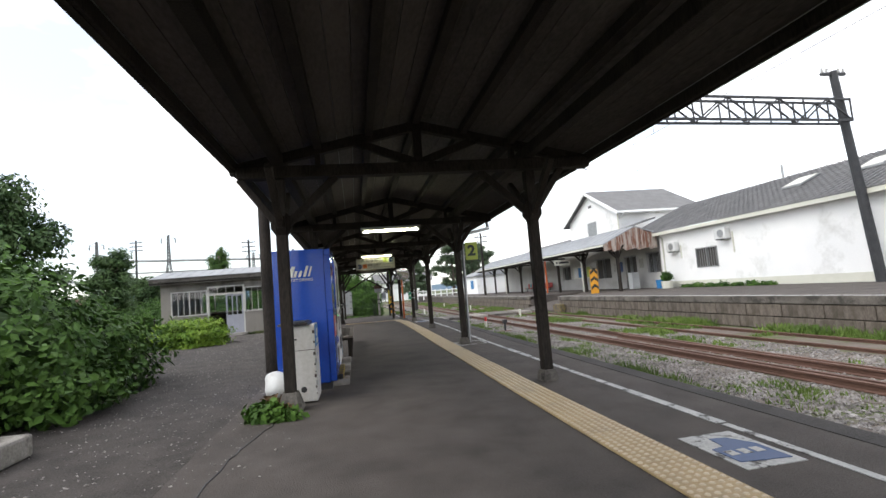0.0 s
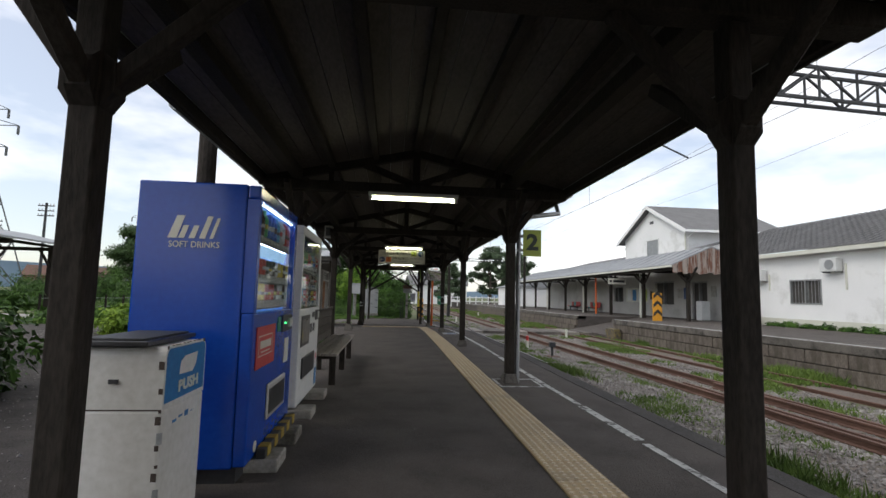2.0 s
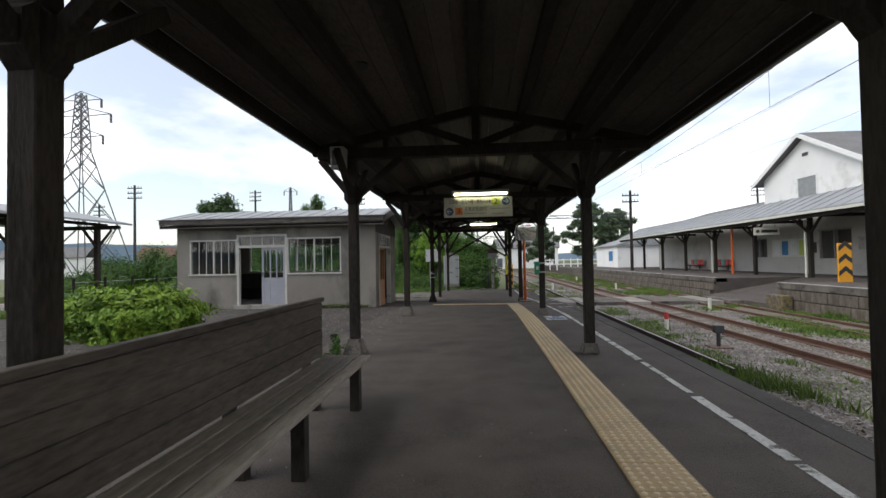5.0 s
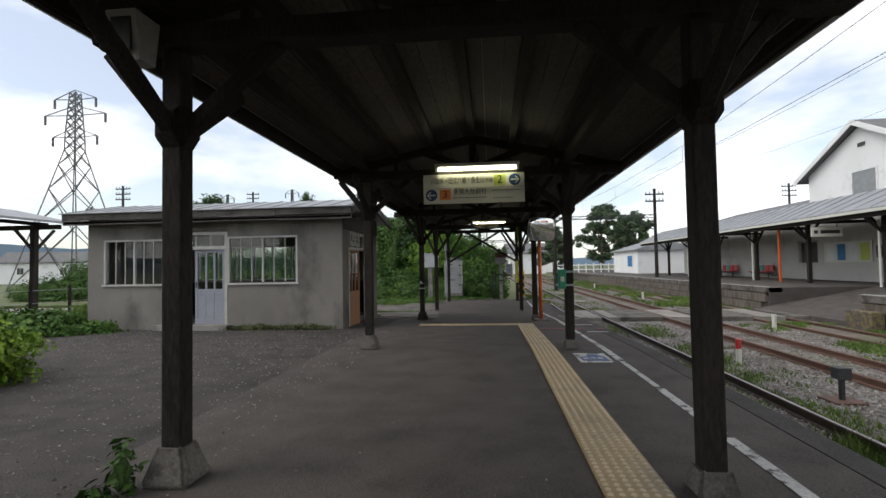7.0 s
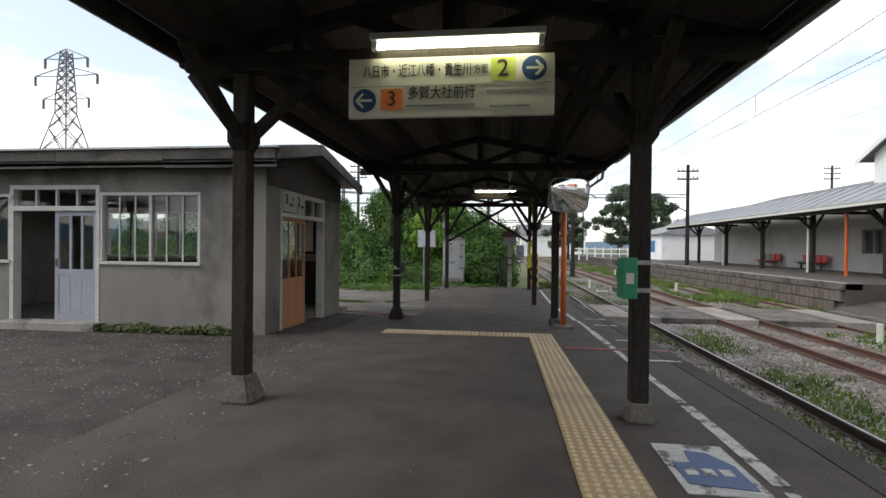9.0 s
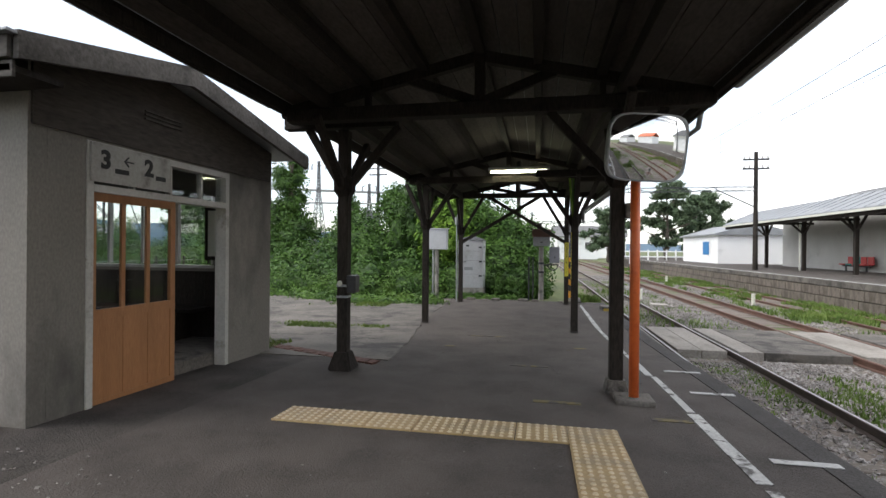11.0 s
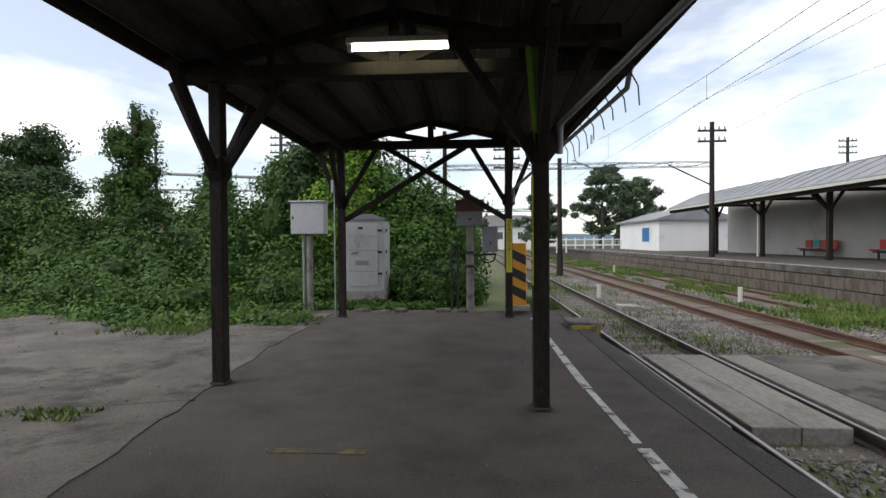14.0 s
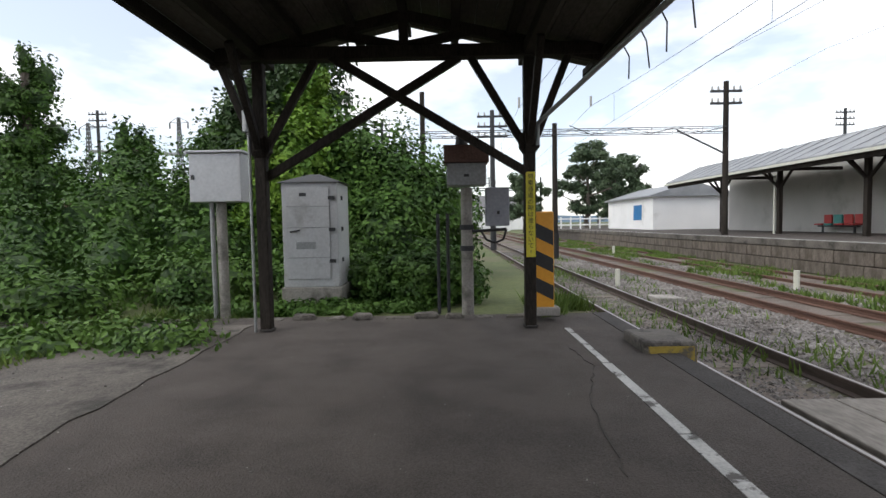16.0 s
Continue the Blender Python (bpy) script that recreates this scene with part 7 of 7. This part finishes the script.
bush("dry_weeds", [((0.0, -0.05, 0.08), (0.14, 0.07, 0.12)), ((0.16, -0.2, 0.04), (0.07, 0.08, 0.09))], 160, 0.05, M_DEADLEAF, "withered brown weeds against a post foot", "weeds")
bush("weed_patch", [((-0.02, 8.82, 0.15), (0.09, 0.07, 0.2)), ((-0.12, 8.76, 0.05), (0.09, 0.07, 0.07))], 90, 0.045, M_LEAF, "straggly weeds round a post foot", "weeds")
single("concrete_planter", box(-2.45, -1.95, -1.15, -0.55, 0, 0.2, bevel=0.03), M_CONCRETE, "broken pale concrete planter block", "planter")
bush("clipped_shrub", [((-4.0, 10.8, 0.35), (0.95, 1.0, 0.56)), ((-4.9, 11.3, 0.3), (0.9, 0.9, 0.5))], 12000, 0.06, M_LEAFLIGHT, "rounded clipped bright green shrub")
bush("low_plants", [((-7.6, 15.6, 0.05), (1.4, 0.8, 0.45)), ((-8.9, 15.2, 0.05), (1.2, 1.0, 0.5)), ((-6.5, 15.9, 0.0), (0.7, 0.4, 0.22))], 6500, 0.075, M_LEAF, "low leafy plants beside the shed", "plants")
bush("wall_weeds", [((-3.7 + 0.27 * k, 16.38 - 0.03 * (k % 2), 0.0), (0.2 + 0.05 * (k % 3), 0.06 + 0.03 * (k % 2), 0.05 + 0.035 * ((k * 5) % 4) / 2)) for k in range(9)], 800, 0.04, M_DRYWEED, "low weeds along the shed wall", "weeds")
bush("station_weeds", [((18.6, 13.0 + 0.9 * k, 0.25), (0.25, 0.4, 0.14 + 0.07 * (k % 2))) for k in range(7)], 2400, 0.06, M_LEAF, "weeds along the station wall", "weeds")
bush("tub_plant", [((18.3, 19.6, 0.85), (0.3, 0.3, 0.3))], 500, 0.08, M_LEAF, "leafy plant in a white tub", "plant")

# overgrown bank beyond the platform end
bank = []
r2 = np.random.default_rng(11)
for k in range(120):
    x, d = -25 + 26.5 * r2.random(), r2.random()
    y = (29.5 if x < -1.8 else 30.8) + 0.08 * (1 - x) + 4.2 * d
    h = 0.5 + 2.3 * d + 0.35 * math.sin(x * 0.9) + 0.45 * r2.random() + (0.9 * d if x > -4 else 0)
    w = 0.5 + 0.45 * r2.random()
    bank.append(((x, y, h * 0.5 - 0.36), (w * 1.25, w, h * 0.55)))
bush("vine_bank", bank, 72000, 0.08, M_LEAF, "bank of tangled vines and brambles", kind="stuff")
low = [((-16 + 17.2 * k / 30 + 0.3 * r2.normal(), (28.05 if k < 24 else 29.7) + 0.07 * (1 - (-16 + 17.2 * k / 30)) + 0.7 * r2.random(), -0.1), (0.8, 0.7, 0.45 + 0.3 * r2.random())) for k in range(30)]
bush("bramble_edge", low, 26000, 0.06, M_IVY, "low brambles and broad weeds in front of the bank", kind="stuff")
creep = []
for k in range(46):
    x = -13 + 12.6 * k / 45 + 0.2 * r2.normal()
    y = 27.0 + 0.5 * math.sin(x * 0.8) + 0.75 * r2.random()
    creep.append(((x, y, float(level(y)) - 0.02), (0.45 + 0.3 * r2.random(), 0.4 + 0.2 * r2.random(), 0.16 + 0.2 * r2.random())))
bush("creeping_brambles", creep, 15000, 0.055, M_IVY, "low brambles creeping over the edge of the apron", kind="stuff")
low2 = [((1.0 + 0.28 * k, 29.3 + 0.5 * r2.random(), 0.0), (0.4, 0.5, 0.4 + 0.3 * r2.random())) for k in range(6)]
low3 = [((-1.2 + 0.35 * k, 28.75 + 0.3 * r2.random(), -0.3), (0.35, 0.3, 0.1 + 0.1 * r2.random())) for k in range(9)]
bush("bramble_edge", low3, 6000, 0.05, M_LEAF, "creeping weeds round the cabinet foot", kind="stuff")
bush("bramble_edge", low2, 6000, 0.06, M_LEAF, "weeds standing behind the signal post", kind="stuff")
bush("tall_shrub", [((-0.9, 32.2, 1.9), (0.8, 0.8, 1.3)), ((-0.55, 32.8, 3.0), (0.45, 0.5, 0.9)), ((-1.5, 32.4, 1.7), (0.8, 0.8, 1.1)), ((-0.2, 32.9, 2.4), (0.5, 0.5, 0.8)), ((-1.0, 33.0, 3.5), (0.35, 0.4, 0.5)), ((-0.5, 32.6, 3.9), (0.25, 0.3, 0.35))], 9000, 0.09, M_BRIGHT, "tall bright green bushy shrub with loose shoots")
bush("climber_mound", [((1.0, 32.6, 1.0), (1.3, 1.2, 1.8)), ((2.0, 33.4, 1.0), (1.0, 1.3, 1.5)), ((0.2, 33.0, 1.6), (1.2, 1.2, 1.9))], 15000, 0.08, M_LEAF, "mound of climbers over a hidden frame")
tree("tree", -1.6, 34.5, -0.4, 5.6, 1.7, 9000, 0.1, M_LEAFDARK, "broad dark tree behind the vine bank", seed=5)
r3 = np.random.default_rng(17)


def ivy_column(x, y, top, wide, count, label):
    """A tree wholly wrapped in ivy: a broad skirt of leaves that narrows to a ragged head."""
    blobs = []
    n = 16
    for k in range(n):
        f = k / (n - 1)
        w = wide * (1 - f) ** 0.8 + 0.42 + (0.07 if 0.7 < f < 0.95 else 0)
        for _ in range(3 if f < 0.5 else 2):
            blobs.append(((x + w * 0.55 * r3.normal() * 0.7, y + w * 0.4 * r3.normal(), 0.4 + (top - 0.7) * f + 0.15 * r3.normal()), (w * (0.5 + 0.25 * r3.random()), w * 0.55, 0.4 + 0.3 * r3.random())))
    return bush("ivy_tree", blobs, count, 0.085, M_LEAF, label, "tree", stems=(((x, y, -0.4), (x + 0.1, y, top - 0.6), 0.16),))


ivy_column(-9.7, 36.0, 5.9, 1.35, 15000, "tall tree wrapped in ivy above the bank")
ivy_column(-3.0, 34.6, 4.3, 1.0, 9000, "ivy-wrapped tree stump behind the grey box")
ivy_column(-6.4, 35.6, 3.7, 1.1, 8000, "mound of ivy over a broken tree")
tree("tree", -21.0, 44.0, -0.4, 7.0, 2.3, 11000, 0.14, M_LEAFDARK, "spreading dark tree beyond the apron", seed=8)
tree("tree", -15.5, 38.0, -0.4, 4.2, 1.7, 9000, 0.12, M_LEAFDARK, "dark tree over the brambles", seed=9)
tree("tree", -4.2, 38.0, -0.4, 5.0, 2.0, 7000, 0.11, M_LEAF, "leafy tree at the back of the bank", seed=10)
for x, y, h, c, sd in ((17.0, 74, 9.0, 3.4, 21), (21.5, 79, 8.6, 3.4, 22), (11.5, 82, 7, 3, 23), (24, 84, 9, 3.6, 24)):
    tree("tree", x, y, -0.4, h, c, 5200, 0.24, M_FARLEAF, "large loose pine-like tree beyond the far platform", base=0.25, seed=sd, airy=0.6)
far = [((-60 + 4.5 * k + r2.normal(), 96 + 8 * r2.random(), 1.0), (4, 3, 2.2 + 1.6 * r2.random())) for k in range(12)]
bush("far_trees", far, 9000, 0.4, M_LEAFDARK, "far line of trees", "trees", kind="stuff")
for x, y, h, sd in ((-27, 96, 8, 31), (-31, 98, 7, 32), (-16, 104, 8, 33)):
    tree("tree", x, y, -0.6, h, 2.6, 3500, 0.3, M_FARLEAF, "far rounded tree behind the shed", seed=sd)

# grass
def grass(name, count, x0, x1, y0, y1, h, zf, label, clump=0.5, width=0.012, seed=1):
    r = np.random.default_rng(seed)
    x, y = x0 + (x1 - x0) * r.random(count * 4), y0 + (y1 - y0) * r.random(count * 4)
    keep = np.array([noise.noise((a * 0.8, b * 0.45, seed * 3.3)) + 0.5 * noise.noise((a * 2.6, b * 2.2, seed)) for a, b in zip(x, y)])
    order = np.argsort(-keep + clump * r.random(len(keep)) * 1.2)[:count]
    x, y = x[order], y[order]
    v, f = blades_on(count, x, y, h, r, zf, width)
    o = new(name, from_arrays(name, v, f, M_GRASS))
    return tagged(o, label, "grass", kind="stuff")


grass("grass", 5000, -12, -1.5, 25.7, 28.2, 0.07, lambda x, y: level(y) + 0.01, "short grass creeping over the apron edge", 0.35, 0.012, 12)
grass("grass", 900, -4.2, -0.5, 22.05, 22.75, 0.05, lambda x, y: level(y) + 0.006, "tufts of grass in the apron cracks", 0.15, 0.011, 13)
bed = lambda x, y: 0 * x + BED + 0.015
grass("grass", 20000, EDGE + 0.12, 6.1, -6, 12, 0.1, bed, "weedy grass strip beside the platform edge", 0.5, 0.012, 1)
grass("grass", 4200, EDGE + 0.3, 6.3, -5, 12, 0.22, bed, "taller weed tufts in the grass strip", 0.25, 0.012, 21)
grass("grass", 9000, 5.9, 7.4, -6, 22.5, 0.09, bed, "patches of weeds in the ballast", 0.3, 0.012, 22)
grass("grass", 3500, EDGE + 0.1, 5.7, 12, 22.5, 0.07, bed, "sparse weeds between the near rails", 0.4, 0.011, 23)
grass("grass", 30000, 9.0, 12.4, -8, 22.5, 0.1, bed, "green grass along the far platform wall", 0.35, 0.018, 2)
grass("grass", 9000, 11.75, 12.5, -8, 21.5, 0.24, bed, "tall weeds against the far platform wall", 0.3, 0.018, 24)
grass("grass", 22000, 9.3, 12.4, 26.5, 70, 0.16, bed, "green grass strip along the far track", 0.4, 0.02, 3)
grass("grass", 2600, EDGE + 0.1, 7.2, 26.3, 46, 0.16, bed, "thin weeds between the rails", 0.8, 0.013, 4)
grass("grass", 12000, -14, 0.0, 27.6, 31, 0.13, lambda x, y: 0 * x - 0.33, "long grass at the edge of the concrete apron", 0.5, 0.012, 5)
grass("grass", 14000, -13.2, -7.2, 14, 40, 0.3, lambda x, y: 0 * x - 0.06 - 0.04 * (x < -9.5), "long grass on the waste ground by the shed", 0.4, 0.018, 6)
grass("grass", 8000, -14, -9.4, -2, 14, 0.35, lambda x, y: 0 * x - 0.1, "long grass beside the asphalt yard", 0.4, 0.018, 7)
grass("grass", 700, -7, -0.4, 22.3, 22.6, 0.05, lambda x, y: level(y) + 0.006, "grass growing in a slab joint", 0.4, 0.012, 8)
grass("grass", 1200, -3.0, -1.2, 19.4, 20.4, 0.08, lambda x, y: level(y), "grass tufts near the shed corner", 0.9, 0.01, 9)
grass("grass", 1500, 3.3, 4.2, 28.0, 29.2, 0.25, lambda x, y: 0 * x - 0.33, "tuft of bright grass by the barrier", 0.6, 0.012, 10)
single("bank_ground", box(-40, 4.0, END + 0.002, 60, BED, -0.33), M_SOIL, "weedy ground beyond the platform end", "ground", kind="structure")
single("side_ground", box(-13, -9.502, -40, 60, BED, -0.1), M_SOIL, "grassy strip beside the paved yard", "ground", kind="structure")

# ballast stones
def stones(name, count, x0, x1, y0, y1, s, z, label, seed, follow=False):
    r = np.random.default_rng(seed)
    base = np.array([(1, 0, 0), (-1, 0, 0), (0, 1, 0), (0, -1, 0), (0, 0, 1), (0, 0, -1)], float)
    tri = np.array([(0, 2, 4), (2, 1, 4), (1, 3, 4), (3, 0, 4), (2, 0, 5), (1, 2, 5), (3, 1, 5), (0, 3, 5)])
    x, y = x0 + (x1 - x0) * r.random(count), y0 + (y1 - y0) * r.random(count)
    c = np.stack([x, y, z + 0.012 * r.random(count) + (level(y) if follow else 0)], 1)
    size = s * (0.5 + r.random((count, 1, 1)))
    jig = base[None] * (0.65 + 0.7 * r.random((count, 6, 1))) + 0.3 * r.normal(size=(count, 6, 3))
    v = (c[:, None] + jig * size * np.array([1, 1, 0.7])).reshape(-1, 3)
    f = (tri[None] + 6 * np.arange(count)[:, None, None]).reshape(-1, 3)
    return tagged(new(name, from_arrays(name, v, f, M_STONE)), label, "ballast", kind="stuff")


stones("ballast", 30000, 4.9, 7.65, -2, 23.2, 0.026, BED + 0.02, "loose pale ballast stones between the tracks", 1)
stones("ballast", 10000, 8.85, 10.4, -4, 23.2, 0.028, BED + 0.02, "loose ballast stones beside the rusty rails", 2)
stones("ballast", 9000, 7.8, 8.75, -4, 23.2, 0.024, BED + 0.015, "rust-stained ballast stones between the rails", 3)
stones("ballast", 22000, 5.9, 7.65, 26.1, 52, 0.03, BED + 0.02, "pale ballast stones beside the running rails", 4)
stones("ballast", 9000, 4.85, 5.7, 26.1, 48, 0.024, BED + 0.012, "small ballast stones between the running rails", 5)
stones("ballast", 8000, 8.85, 10.2, 26.1, 60, 0.03, BED + 0.02, "ballast stones beyond the rusty rails", 6)

stones("grit", 12000, -7.5, 0.3, -2, 16.2, 0.009, -0.007, "fine grit scattered over the yard asphalt", 7, True)
stones("grit", 500, 0.3, 3.4, 2, 27, 0.006, -0.004, "specks of grit on the platform asphalt", 8, True)
stones("grit", 900, -7, 0.0, 20, 27.5, 0.009, 0.005, "grit and crumbs on the concrete apron", 9, True)

# drain channel by the apron and cracks in the paving
dc = thing("drain_channel", "narrow red-brown brick drain across the paving", "drain", kind="structure")
M_DRAINBRICK = material("grimy red drain brick", (0.07, 0.035, 0.026), (0.15, 0.075, 0.055), rough=0.9, scale=6, fine=50, bump=0.5, per=0.35)
bk_me = mesh_of(box(-0.1, 0.1, -0.047, 0.047, -0.05, 0.02, bevel=0.006), "brick", M_DRAINBRICK)
for k in range(25):
    f = k / 24
    for off in (0.0, 0.1):
        b = part("brick", bk_me, None, dc)
        xb, yb = 0.42 - 2.55 * f, 19.2 + 1.12 * f + off
        b.matrix_world = pose(xb, yb, float(level(yb)) + 0.004 * math.sin(k * 3 + off * 40), 0, 0, -23.7)
        b.scale = (0.52, 1, 1)


def crack(points, w, label):
    bm = bmesh.new()
    r = random.Random(int(points[0][0] * 100))
    side = []
    for (xa, ya), (xb, yb) in zip(points, points[1:]):
        n = 10
        for k in range(n):
            t = k / n
            side.append((xa + (xb - xa) * t + 0.03 * (r.random() - 0.5), ya + (yb - ya) * t + 0.03 * (r.random() - 0.5)))
    side.append(points[-1])
    prev = None
    for (x, y) in side:
        ww = w * (0.5 + r.random())
        z = float(level(y)) + (0.0112 if label.endswith("apron") else 0.006)
        p = [bm.verts.new((x - ww, y - ww * 0.6, z)), bm.verts.new((x + ww, y + ww * 0.6, z)), bm.verts.new((x + ww, y + ww * 0.6, z - 0.02)), bm.verts.new((x - ww, y - ww * 0.6, z - 0.02))]
        if prev:
            for i in range(4):
                bm.faces.new((prev[i], prev[(i + 1) % 4], p[(i + 1) % 4], p[i]))
        prev = p
    return single("paving_crack", bm, M_DARKROOM if label.startswith("thin") else M_BLACK, label, "crack", "paving cracks", kind="structure")


crack([(3.0, 24.3), (3.1, 25.2), (3.35, 26.0), (3.3, 26.6)], 0.0018, "thin jagged crack filled with dark dirt")
crack([(-4.5, 22.5), (-2.0, 22.3), (0.15, 22.9)], 0.004, "long dark crack across the concrete apron")
crack([(-3.0, 20.8), (-1.2, 21.2), (0.0, 21.0)], 0.0035, "dark crack across the concrete apron")
crack([(-0.2, -4.0), (-0.1, -1.5), (0.1, -0.4)], 0.004, "dark joint in the yard asphalt")
